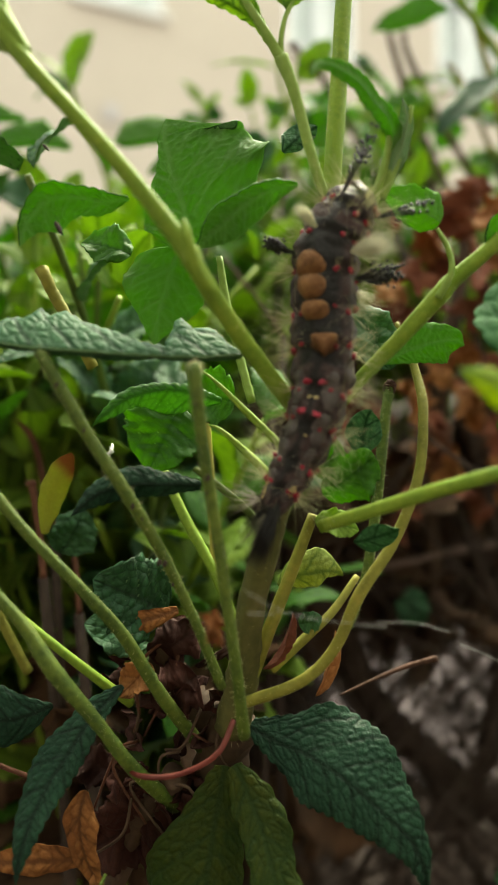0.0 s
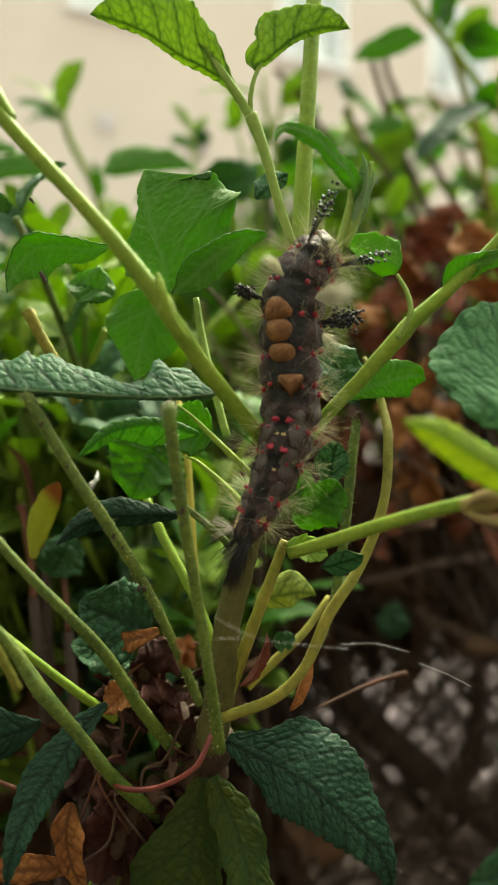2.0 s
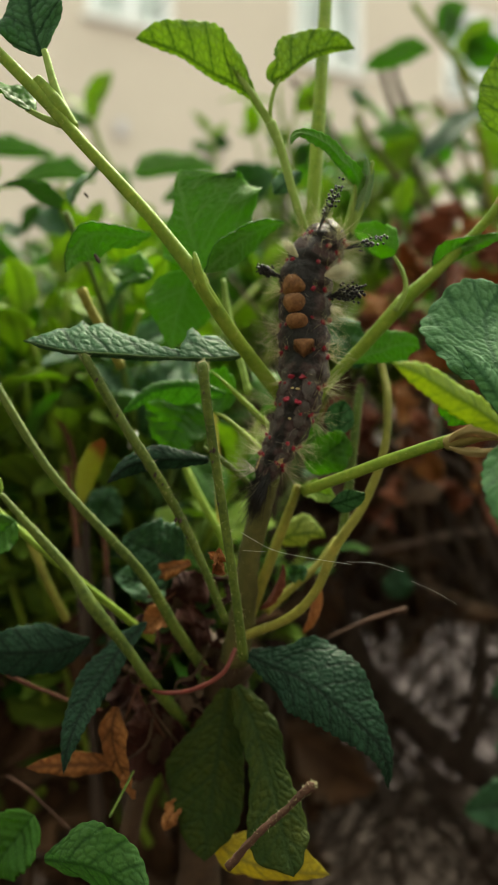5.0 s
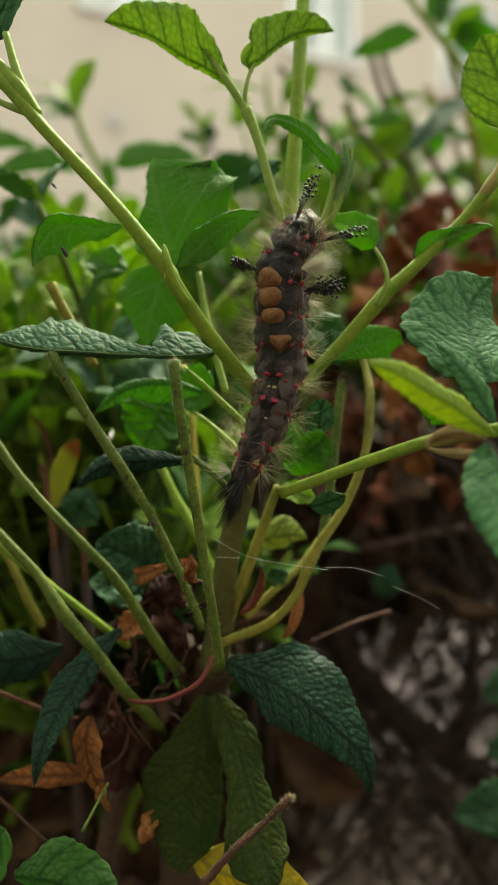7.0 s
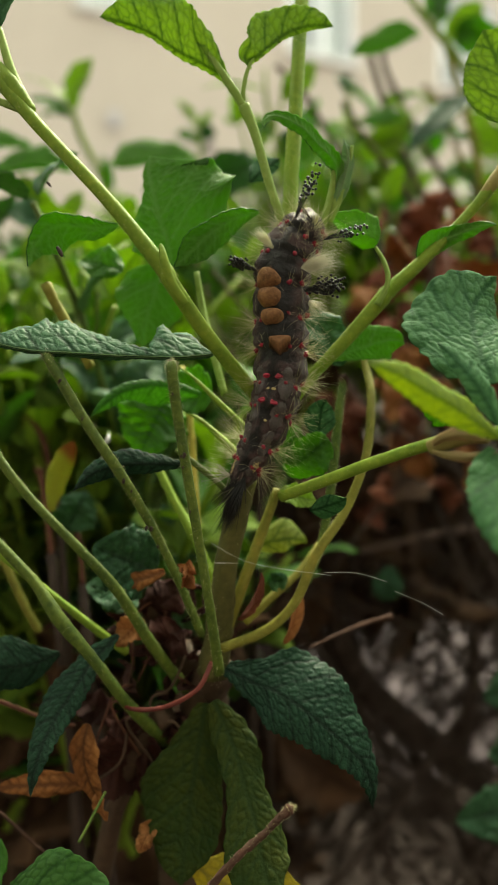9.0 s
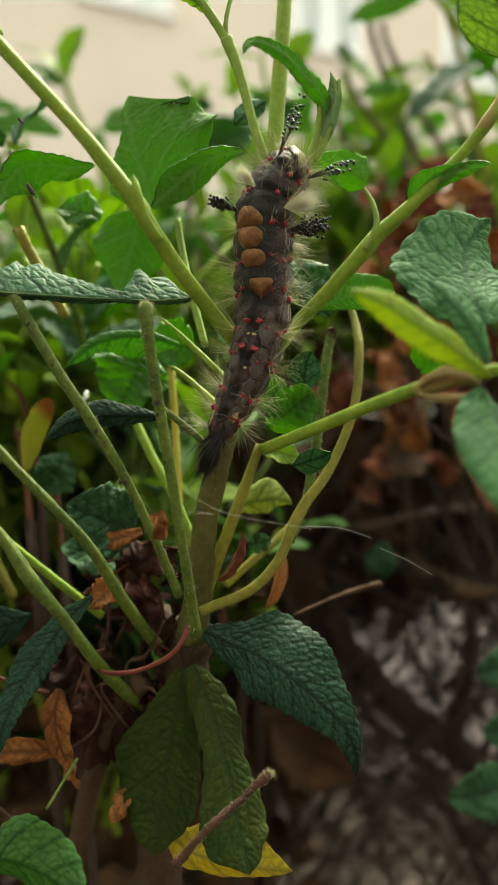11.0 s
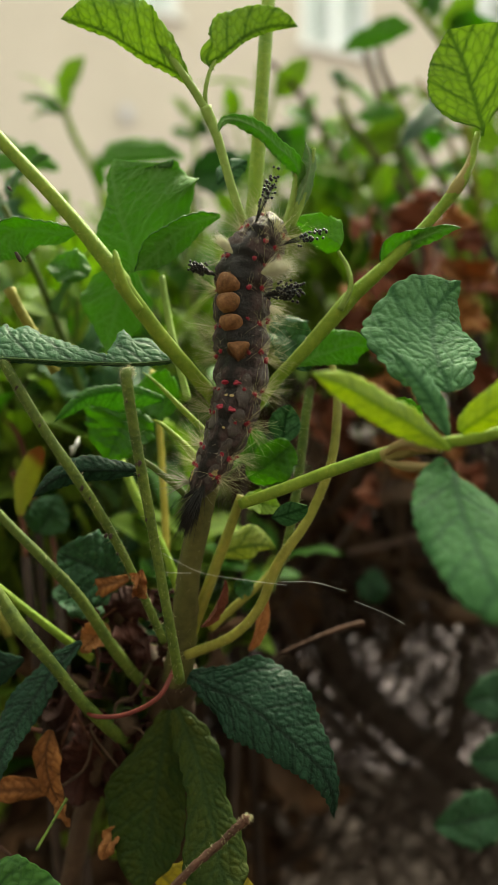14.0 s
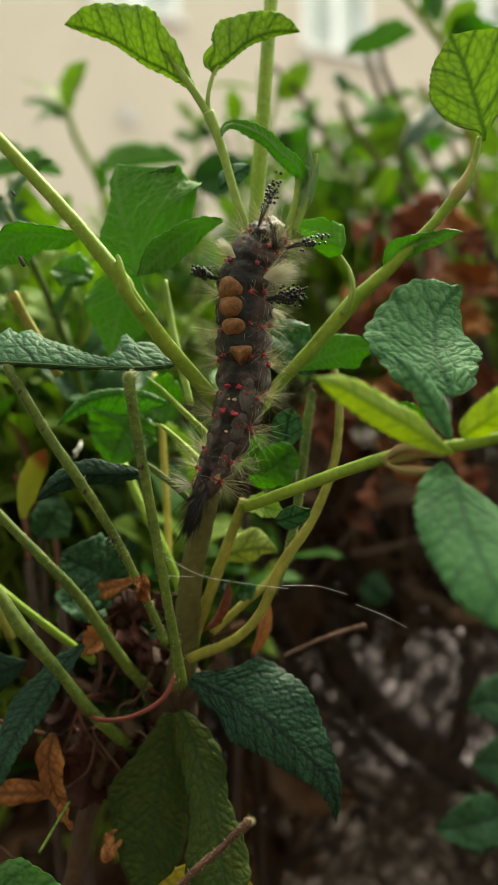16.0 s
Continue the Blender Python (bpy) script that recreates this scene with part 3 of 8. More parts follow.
PLASTER = plain("plaster_beige", (0.455, 0.40, 0.345), (0.51, 0.45, 0.39), 1.3, 0.9, 0.25, 0.004, 0.2)
WHITE = plain("window_paint", (0.74, 0.76, 0.78), (0.8, 0.82, 0.84), 3, 0.4, 0.05, 0.001, 0.4)
STONE = plain("sill_stone", (0.62, 0.62, 0.60), (0.75, 0.75, 0.73), 6, 0.7, 0.2, 0.002)
GLASS, gn, gl, gb = material("window_glass")
gb.inputs["Base Color"].default_value = (0.9, 0.95, 0.95, 1)
gb.inputs["Roughness"].default_value = 0.02
gb.inputs["Transmission Weight"].default_value = 1.0
gb.inputs["IOR"].default_value = 1.45
CURTAIN = plain("curtain_cloth", (0.7, 0.7, 0.68), (0.82, 0.82, 0.8), 8, 0.9, 0.2, 0.003)
DARK_GREY = plain("dark_grey_fill", (0.10, 0.09, 0.10), (0.16, 0.14, 0.15), 5, 0.8, 0.2, 0.002)
SOIL = plain("ground_gravel", (0.07, 0.058, 0.062), (0.205, 0.17, 0.182), 22, 0.95, 0.8, 0.01, 0.2)

bm = bmesh.new()
bmesh.ops.create_grid(bm, x_segments=60, y_segments=60, size=60)
for v in bm.verts:
    v.co.z = 0.02 * noise.noise(v.co * 0.3) - 0.01
me = bpy.data.meshes.new("ground")
bm.to_mesh(me)
bm.free()
me.materials.append(SOIL)
tagged(new("ground", me), "pale pinkish grey gravelly ground under the hedge", "ground", kind="structure")

# dark soil sheet; the shade under the hedge is put into its colour
bm = bmesh.new()
bmesh.ops.create_grid(bm, x_segments=90, y_segments=40, size=1)
for v in bm.verts:
    v.co = Vector((v.co.x * 3, 0.35 + v.co.y * 1.0 + 0.06 * noise.noise(v.co * 9), 0.014 + 0.012 * noise.noise(v.co * 30) - 0.03 * abs(v.co.y) ** 6))
me = bpy.data.meshes.new("planting_bed")
bm.to_mesh(me)
bm.free()
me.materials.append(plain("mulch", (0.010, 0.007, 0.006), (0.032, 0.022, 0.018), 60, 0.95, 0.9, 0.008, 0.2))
tagged(new("planting_bed", me), "soil with mulch under the hedge, shade put into its dark colour", "soil", kind="structure")

FACADE = pose(0, 9.0, 0, 0, 0, 25)
WINDOWS = ((-2.31, -1.28, 5.64, 7.0), (0.36, 1.39, 5.64, 7.0), (2.75, 3.85, 5.64, 7.0))
bm = bmesh.new()
edges = [-16.0]
for a0, a1, z0, z1 in WINDOWS:
    box(bm, (edges[-1], 0, 0), (a0, 0.35, 9.5))
    box(bm, (a0, 0, 0), (a1, 0.35, z0))
    box(bm, (a0, 0, z1), (a1, 0.35, 9.5))
    edges.append(a1)
box(bm, (edges[-1], 0, 0), (16, 0.35, 9.5))
bmesh.ops.remove_doubles(bm, verts=bm.verts, dist=0.0005)
me = bpy.data.meshes.new("wall_north")
bm.to_mesh(me)
bm.free()
me.materials.append(PLASTER)
facade = tagged(new("wall_north", me), "plain beige rendered house facade", "wall", kind="structure")
facade.matrix_basis = FACADE


def window(n, a0, a1, z0, z1):
    w = tagged(new(f"window_{n}"), "white-framed house window with pale curtains", "window", kind="structure")
    w.matrix_basis = FACADE

    def piece(name, mat, *boxes):
        b = bmesh.new()
        for lo, hi in boxes:
            box(b, lo, hi)
        me = bpy.data.meshes.new(name)
        b.to_mesh(me)
        b.free()
        me.materials.append(mat)
        o = new(name, me)
        o.parent = w
        return o
    m = (a0 + a1) / 2
    piece("window_frame", WHITE, ((a0, 0.03, z0), (a0 + 0.09, 0.13, z1)), ((a1 - 0.09, 0.03, z0), (a1, 0.13, z1)),
          ((a0 + 0.09, 0.03, z0), (a1 - 0.09, 0.13, z0 + 0.09)), ((a0 + 0.09, 0.03, z1 - 0.09), (a1 - 0.09, 0.13, z1)), ((m - 0.06, 0.025, z0 + 0.09), (m + 0.06, 0.12, z1 - 0.09)))
    piece("window_sill", STONE, ((a0 - 0.06, -0.09, z0 - 0.06), (a1 + 0.06, 0.03, z0 - 0.003)))
    for lo, hi in ((a0 + 0.09, m - 0.06), (m + 0.06, a1 - 0.09)):
        piece("pane", GLASS, ((lo, 0.07, z0 + 0.09), (hi, 0.08, z1 - 0.09))).visible_shadow = False
    c = bmesh.new()
    rows = [[c.verts.new((a0 + 0.02 + (a1 - a0 - 0.04) * i / 60, 0.2 + 0.025 * math.sin(i * 0.9), z)) for z in (z0, z1)] for i in range(61)]
    for p, q in zip(rows, rows[1:]):
        c.faces.new((p[0], q[0], q[1], p[1]))
    me = bpy.data.meshes.new("curtain")
    c.to_mesh(me)
    c.free()
    me.materials.append(CURTAIN)
    o = new("curtain", me)
    o.parent = w
    if n == 3:
        # dark shape behind the glass of the third window
        b = bmesh.new()
        q = [b.verts.new(p) for p in ((a0 + 0.1, 0.14, z0 + 0.12), (a0 + 0.32, 0.14, z0 + 0.12), (a0 + 0.3, 0.14, z0 + 0.3), (a0 + 0.1, 0.14, z0 + 0.58))]
        b.faces.new(q)
        bmesh.ops.extrude_face_region(b, geom=b.faces[:])
        for v in b.verts[4:]:
            v.co.y += 0.02
        me = bpy.data.meshes.new("dark_item")
        b.to_mesh(me)
        b.free()
        me.materials.append(DARK_GREY)
        o = new("dark_shape", me)
        o.parent = w


for n, w in enumerate(WINDOWS):
    window(n + 1, *w)

bm = bmesh.new()
box(bm, (-1.99, -0.07, 4.28), (-1.86, -0.002, 4.47))
bmesh.ops.bevel(bm, geom=bm.edges[:], offset=0.012, segments=2, affect='EDGES')
me = bpy.data.meshes.new("junction_box")
bm.to_mesh(me)
bm.free()
me.materials.append(plain("box_grey", (0.42, 0.40, 0.42), (0.5, 0.48, 0.5), 8, 0.6, 0.1, 0.001))
jb = tagged(new("junction_box", me), "small white box fixed to the facade", "junction box")
jb.matrix_basis = FACADE

vent = thing("wall_vent", "round vent in the facade, its opening drawn as a dark disc", "vent")
vent.matrix_basis = FACADE
# solid dark disc; the darkness of the vent's opening is in its colour
bm = bmesh.new()
bmesh.ops.create_cone(bm, cap_ends=True, segments=28, radius1=0.09, radius2=0.075, depth=0.05)
ring = part("cover", bm, DARK_GREY, None)
ring.parent = vent
ring.matrix_basis = pose(-0.79, -0.027, 4.23, 90, 0, 0)
bm = bmesh.new()
for k in range(4):
    box(bm, (-0.86, -0.062, 4.18 + 0.03 * k), (-0.72, -0.054, 4.188 + 0.03 * k))
slats = part("slat", bm, DARK_GREY, None)
slats.parent = vent


# unseen wall added behind the camera to shade the near side of the hedge
bm = bmesh.new()
box(bm, (-6, -1.6, 0), (6, -1.3, 2.4))
me = bpy.data.meshes.new("shade_wall")
bm.to_mesh(me)
bm.free()
me.materials.append(plain("shade_wall_dark", (0.10, 0.09, 0.08), (0.2, 0.18, 0.16), 4, 0.9, 0.5, 0.01))
tagged(new("shade_wall", me), "unseen dark wall added to shade the hedge", "wall", kind="structure")

# ---- the shrub in front ----
STEM["yellow"] = plain("stem_yellow", (0.36, 0.30, 0.05), (0.5, 0.42, 0.1), 150, 0.6, 0.4, 0.0002)
LEAF["mould"] = (leaf_material("leaf_mould_upper", (0.045, 0.025, 0.015), (0.14, 0.075, 0.04), (0.04, 0.02, 0.012), (0.1, 0.05, 0.02), 0.8, 0.15, 0.2),
                 leaf_material("leaf_mould_under", (0.05, 0.028, 0.017), (0.14, 0.08, 0.045), (0.04, 0.02, 0.012), (0.1, 0.05, 0.02), 0.8, 0.15, 0.2))
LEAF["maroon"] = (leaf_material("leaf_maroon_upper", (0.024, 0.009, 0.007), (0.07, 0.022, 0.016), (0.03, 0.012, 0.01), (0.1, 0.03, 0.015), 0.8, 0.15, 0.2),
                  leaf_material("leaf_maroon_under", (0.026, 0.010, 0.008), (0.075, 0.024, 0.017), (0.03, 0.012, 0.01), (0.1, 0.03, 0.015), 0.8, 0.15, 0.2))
STEM["rust"] = plain("twig_rust", (0.055, 0.02, 0.011), (0.13, 0.05, 0.028), 140, 0.8, 0.6, 0.0003)
STEM["umber"] = plain("twig_umber", (0.028, 0.013, 0.008), (0.075, 0.036, 0.023), 260, 0.8, 0.8, 0.0004, flecks=True)
STEM["silk"] = plain("silk", (0.45, 0.45, 0.43), (0.7, 0.7, 0.68), 300, 0.4, 0.1)
shrub = thing("shrub", "green wrinkled-leaved shrub with hairy stems, growing from a brown woody base", "shrub", place=P(2.0, 12.0, -BASE * 100))
cobweb = thing("cobweb", "fine white spider threads stretched between the stems", "cobweb", place=P(1.5, 7.0, -3.0))
# central stem and side stems
stem(shrub, "stem", ((-0.24, 9.18, -4.52, 0.158), (-0.13, 9.04, -3.89, 0.144), (0.01, 8.74, -2.91, 0.133), (0.26, 8.55, -1.91, 0.119), (0.71, 8.50, -0.48, 0.112), (0.92, 8.65, 0.98, 0.107), (1.03, 8.78, 2.23, 0.109), (1.16, 8.95, 3.85, 0.104), (1.30, 9.24, 5.68, 0.101), (1.43, 9.66, 7.70, 0.098)), STEM["green"], "thick upright green stem", fuzz=0.03)
stem(shrub, "stem_base", ((-0.26, 9.17, -4.61, 0.231), (-0.12, 8.99, -3.88, 0.201), (0.01, 8.69, -2.90, 0.171), (0.23, 8.49, -2.03, 0.152), (0.38, 8.48, -1.59, 0.127)), STEM["bark"], "brownish lower stem with old leaf scars", rough=0.04, fuzz=0.02)
stem(shrub, "stem", ((0.49, 8.30, -0.41, 0.104), (-0.15, 7.68, 0.40, 0.103), (-0.53, 7.24, 0.97, 0.104), (-0.61, 7.21, 1.12, 0.108), (-1.23, 7.14, 1.92, 0.087), (-2.14, 7.15, 2.94, 0.083), (-2.67, 7.21, 3.57, 0.089), (-3.43, 7.30, 4.37, 0.079), (-4.44, 7.40, 5.35, 0.075)), STEM["green"], fuzz=0.03)
stem(shrub, "bud", ((-0.36, 7.31, 0.70, 0.063), (-0.50, 7.19, 0.92, 0.067), (-0.58, 7.11, 1.18, 0.061), (-0.61, 7.13, 1.34, 0.041), (-0.63, 7.14, 1.41, 0.018)), STEM["green"])
stem(shrub, "stem", ((1.03, 8.54, 1.83, 0.059), (0.90, 8.47, 2.13, 0.064), (0.75, 8.42, 2.59, 0.064), (0.56, 8.39, 3.29, 0.070), (0.41, 8.38, 3.69, 0.087)), STEM["pale"], fuzz=0.03)
stem(shrub, "petiole", ((0.41, 8.38, 3.67, 0.064), (0.21, 8.36, 4.00, 0.058), (-0.02, 8.35, 4.35, 0.046), (-0.21, 8.33, 4.62, 0.023)), STEM["pale"])
stem(shrub, "petiole", ((0.41, 8.38, 3.67, 0.035), (0.41, 8.35, 3.91, 0.032), (0.47, 8.38, 4.19, 0.029), (0.57, 8.41, 4.40, 0.017)), STEM["pale"])
stem(shrub, "stem", ((0.90, 8.57, -0.72, 0.077), (1.23, 8.52, -0.24, 0.082), (1.75, 8.48, 0.30, 0.093), (2.26, 8.44, 0.85, 0.110), (2.42, 8.45, 1.03, 0.105), (2.88, 8.40, 1.43, 0.086), (3.49, 8.36, 2.02, 0.069), (3.85, 8.30, 2.44, 0.085), (4.04, 8.33, 2.77, 0.057), (4.16, 8.38, 3.21, 0.040)), STEM["green"], fuzz=0.03)
stem(shrub, "node", ((3.53, 8.36, 2.07, 0.035), (3.70, 8.32, 2.27, 0.061), (3.85, 8.30, 2.45, 0.092), (4.02, 8.33, 2.75, 0.058), (4.15, 8.38, 3.15, 0.031)), STEM["tan"], "reddish swollen joint")
stem(shrub, "stem", ((0.83, 8.15, -1.84, 0.080), (1.44, 7.78, -1.60, 0.082), (2.00, 7.40, -1.37, 0.081), (2.56, 6.92, -1.16, 0.078), (2.87, 6.62, -1.08, 0.080), (3.15, 6.33, -1.03, 0.068), (3.69, 6.14, -0.93, 0.066), (4.49, 5.96, -0.69, 0.060)), STEM["green"], fuzz=0.02)
stem(shrub, "node", ((2.61, 6.83, -1.18, 0.098), (2.80, 6.62, -1.09, 0.115), (2.98, 6.53, -1.05, 0.107), (3.17, 6.42, -1.07, 0.081)), STEM["tan"], "pinkish brown leaf joint")
stem(shrub, "stem", ((-0.55, 7.62, -0.03, 0.045), (-0.54, 7.36, -0.09, 0.068), (-0.53, 7.25, -0.18, 0.073), (-0.47, 7.36, -0.81, 0.068), (-0.34, 7.55, -1.83, 0.067), (-0.17, 7.81, -3.19, 0.066), (-0.07, 8.20, -4.29, 0.075)), STEM["dark"], fuzz=0.05)
stem(shrub, "stem", ((-2.27, 7.76, 0.15, 0.045), (-2.20, 7.64, 0.03, 0.066), (-1.76, 7.76, -0.79, 0.069), (-1.35, 7.89, -1.47, 0.073), (-0.99, 8.12, -2.18, 0.063), (-0.65, 8.33, -2.99, 0.058), (-0.36, 8.64, -3.87, 0.060)), STEM["dark"], fuzz=0.05)
stem(shrub, "stem", ((-4.71, 8.23, 1.73, 0.059), (-4.08, 8.09, 0.43, 0.061), (-3.62, 8.11, -0.36, 0.064), (-3.07, 8.11, -1.27, 0.064), (-2.62, 8.15, -1.87, 0.064), (-2.03, 8.28, -2.55, 0.070), (-1.55, 8.51, -3.19, 0.078), (-1.12, 8.92, -4.11, 0.087), (-0.69, 9.53, -4.99, 0.092)), STEM["dark"], fuzz=0.03)
stem(shrub, "stem", ((-3.61, 8.05, -1.84, 0.040), (-3.30, 8.06, -2.20, 0.058), (-3.07, 8.09, -2.47, 0.069), (-2.62, 8.13, -2.99, 0.075), (-2.29, 8.13, -3.50, 0.098), (-1.82, 8.31, -4.18, 0.076), (-1.48, 8.64, -4.85, 0.085), (-1.04, 9.45, -5.76, 0.098)), STEM["dark"], fuzz=0.03)
stem(shrub, "stem", ((-4.91, 8.90, -1.39, 0.057), (-4.01, 8.83, -2.12, 0.056), (-3.22, 8.76, -2.78, 0.062), (-2.56, 8.80, -3.33, 0.056), (-2.02, 8.95, -3.83, 0.062), (-1.58, 9.20, -4.28, 0.064)), STEM["green"])
stem(shrub, "stem", ((-0.06, 8.82, -4.12, 0.073), (0.62, 8.65, -3.80, 0.072), (1.03, 8.60, -3.37, 0.071), (1.32, 8.56, -2.72, 0.077), (1.77, 8.73, -2.10, 0.072), (2.12, 8.91, -1.29, 0.067), (2.24, 9.20, -0.46, 0.066), (2.22, 9.45, -0.01, 0.058), (2.12, 9.6, 0.42, 0.045), (2.0, 9.7, 0.75, 0.03)), STEM["olive"], fuzz=0.03)
stem(shrub, "stem", ((1.19, 8.62, -3.13, 0.054), (1.44, 8.79, -2.51, 0.060), (1.62, 9.08, -1.63, 0.068), (1.75, 9.28, -0.70, 0.069), (1.85, 9.44, -0.16, 0.066)), STEM["dark"], fuzz=0.05)
stem(shrub, "withered_tip", ((1.84, 9.43, -0.22, 0.068), (1.86, 9.45, -0.15, 0.078), (1.88, 9.47, -0.09, 0.064), (1.90, 9.48, -0.06, 0.02)), STEM["umber"], "frayed brown end of a cut stem", rough=0.22)
stem(shrub, "stem", ((-0.03, 8.94, -3.94, 0.080), (0.28, 8.92, -3.11, 0.080), (0.54, 8.89, -2.44, 0.074), (0.79, 8.86, -1.78, 0.061)), STEM["olive"])
stem(shrub, "stem", ((0.25, 9.15, -3.83, 0.063), (0.67, 9.29, -3.48, 0.064), (1.10, 9.52, -3.14, 0.058), (1.45, 9.77, -2.73, 0.046)), STEM["olive"])
stem(shrub, "stem", ((-0.07, 9.27, -3.69, 0.070), (-0.46, 9.37, -2.67, 0.071), (-0.91, 9.65, -1.90, 0.073), (-1.23, 9.92, -1.28, 0.061)), STEM["green"])
stem(shrub, "stem", ((-0.52, 9.97, -2.76, 0.061), (-0.57, 10.07, -1.75, 0.058), (-0.67, 10.22, -0.35, 0.056), (-0.79, 10.38, 0.23, 0.042)), STEM["yellow"], "yellowing stem")
stem(shrub, "stem", ((0.03, 8.81, -0.37, 0.055), (-0.15, 8.98, 0.32, 0.056), (-0.30, 9.15, 0.94, 0.057), (-0.39, 9.21, 1.55, 0.044)), STEM["pale"])
stem(shrub, "stem", ((0.42, 8.55, -0.95, 0.047), (0.01, 8.59, -0.54, 0.045), (-0.41, 8.74, -0.12, 0.024), (-0.64, 8.85, 0.06, 0.009)), STEM["green"])
stem(shrub, "stem", ((0.46, 8.49, -1.51, 0.059), (0.08, 8.63, -1.11, 0.054), (-0.34, 8.77, -0.73, 0.030), (-0.53, 8.88, -0.64, 0.009)), STEM["green"])
stem(shrub, "stem", ((0.20, 8.62, -2.14, 0.048), (0.02, 8.46, -1.74, 0.047), (-0.39, 8.50, -1.38, 0.047), (-0.67, 8.52, -1.18, 0.036)), STEM["dark"])
stem(shrub, "petiole", ((1.56, 8.35, 2.00, 0.069), (1.72, 8.29, 2.36, 0.069), (1.84, 8.23, 2.72, 0.051), (1.90, 8.16, 2.99, 0.023)), STEM["pale"])
stem(shrub, "petiole", ((1.45, 8.34, 1.84, 0.058), (1.59, 8.28, 2.28, 0.052), (1.65, 8.22, 2.64, 0.040), (1.57, 8.20, 2.91, 0.023)), STEM["pale"])
stem(shrub, "petiole", ((2.23, 8.33, 0.81, 0.046), (2.37, 8.26, 1.10, 0.037), (2.34, 8.29, 1.38, 0.034), (2.22, 8.31, 1.62, 0.023)), STEM["pale"])
stem(shrub, "stem", ((-1.63, 8.74, -4.89, 0.012), (-1.30, 8.44, -4.88, 0.033), (-0.84, 8.34, -4.80, 0.032), (-0.40, 8.37, -4.57, 0.035), (-0.21, 8.60, -4.26, 0.036)), STEM["red"], "thin red stem")
stem(shrub, "twig", ((-0.28, 7.32, -6.84, 0.052), (0.18, 7.37, -6.37, 0.046), (0.52, 7.41, -6.10, 0.040), (0.70, 7.43, -5.93, 0.046), (0.86, 7.44, -5.80, 0.056), (0.91, 7.44, -5.76, 0.02)), STEM["umber"], "fuzzy brown broken stalk", rough=0.2, fuzz=0.04)
stem(shrub, "trunk", ((-0.22, 9.37, -4.59, 0.305), (-0.46, 9.70, -5.32, 0.341), (-0.83, 10.14, -6.89, 0.327), (-1.03, 10.61, -9.08, 0.389), (-1.30, 11.25, -12.59, 0.462), (-1.65, 12.09, -18.86, 0.548)), STEM["brown"], "dark brown woody base", rough=0.07, sides=14)
stem(shrub, "stub", ((-0.55, 9.76, -4.71, 0.271), (-1.01, 9.80, -4.36, 0.254), (-1.20, 9.66, -3.78, 0.215), (-1.09, 9.59, -3.50, 0.116)), STEM["brown"], "dark brown withered stub", rough=0.1)
stem(shrub, "branch", ((-1.01, 9.30, -5.26, 0.174), (-1.54, 9.62, -6.02, 0.161), (-2.05, 10.09, -7.35, 0.159), (-2.49, 10.51, -9.05, 0.165)), STEM["brown"], rough=0.08)
rooted(shrub, -1.58, 12.06, -18.26, 0.55)
stem(shrub, "stub", ((-2.59, 8.79, 1.32, 0.087), (-2.55, 8.78, 1.23, 0.079), (-2.48, 8.86, 1.05, 0.075), (-2.34, 8.93, 0.77, 0.076), (-2.04, 9.16, 0.12, 0.077)), STEM["olive"], "snapped pale stem stub", rough=0.05)
# the large leaves, from the top down
blade(shrub, ((0.27, 8.38, 3.89, 0.086, 0.038, -72, 20), (0.09, 8.38, 4.13, 0.087, 0.133, -72, 20), (-0.19, 8.36, 4.31, 0.116, 0.430, -72, 20), (-0.46, 8.35, 4.45, 0.117, 0.579, -72, 20), (-0.70, 8.35, 4.62, 0.119, 0.585, -72, 20), (-0.94, 8.36, 4.78, 0.090, 0.513, -72, 20), (-1.22, 8.38, 4.91, 0.091, 0.399, -72, 20), (-1.47, 8.40, 5.00, 0.061, 0.222, -72, 20), (-1.64, 8.42, 5.05, 0.000, 0.000, -72, 20)), "lime", label="toothed bright green young leaf", curl=(0, -25), teeth=15, seed=1, puff=0.026)
blade(shrub, ((0.47, 8.38, 4.26, 0.133, 0.116, 20, -72), (0.51, 8.38, 4.34, 0.229, 0.087, 20, -72), (0.62, 8.38, 4.40, 0.344, 0.087, 20, -72), (0.80, 8.42, 4.56, 0.443, 0.088, 20, -72), (1.04, 8.50, 4.77, 0.371, 0.089, 20, -72), (1.32, 8.58, 4.90, 0.296, 0.090, 20, -72), (1.56, 8.64, 4.94, 0.179, 0.060, 20, -72), (1.73, 8.70, 4.95, 0.000, 0.000, 20, -72)), "lime", label="toothed bright green young leaf", curl=(-25, 0), teeth=13, seed=2, puff=0.026)
blade(shrub, ((4.22, 8.37, 3.15, 0.018, 0.018, 8, 14), (4.21, 8.36, 3.28, 0.071, 0.073, 8, 14), (4.16, 8.34, 3.44, 0.394, 0.384, 8, 14), (4.07, 8.30, 3.74, 0.595, 0.644, 8, 14), (3.95, 8.26, 4.11, 0.563, 0.723, 8, 14), (3.84, 8.24, 4.34, 0.384, 0.541, 8, 14), (3.73, 8.20, 4.54, 0.000, 0.000, 8, 14)), "lime", label="bright yellow-green backlit leaf", under=True, teeth=15, seed=3, cell=0.12, puff=0.022, tooth=0.022)
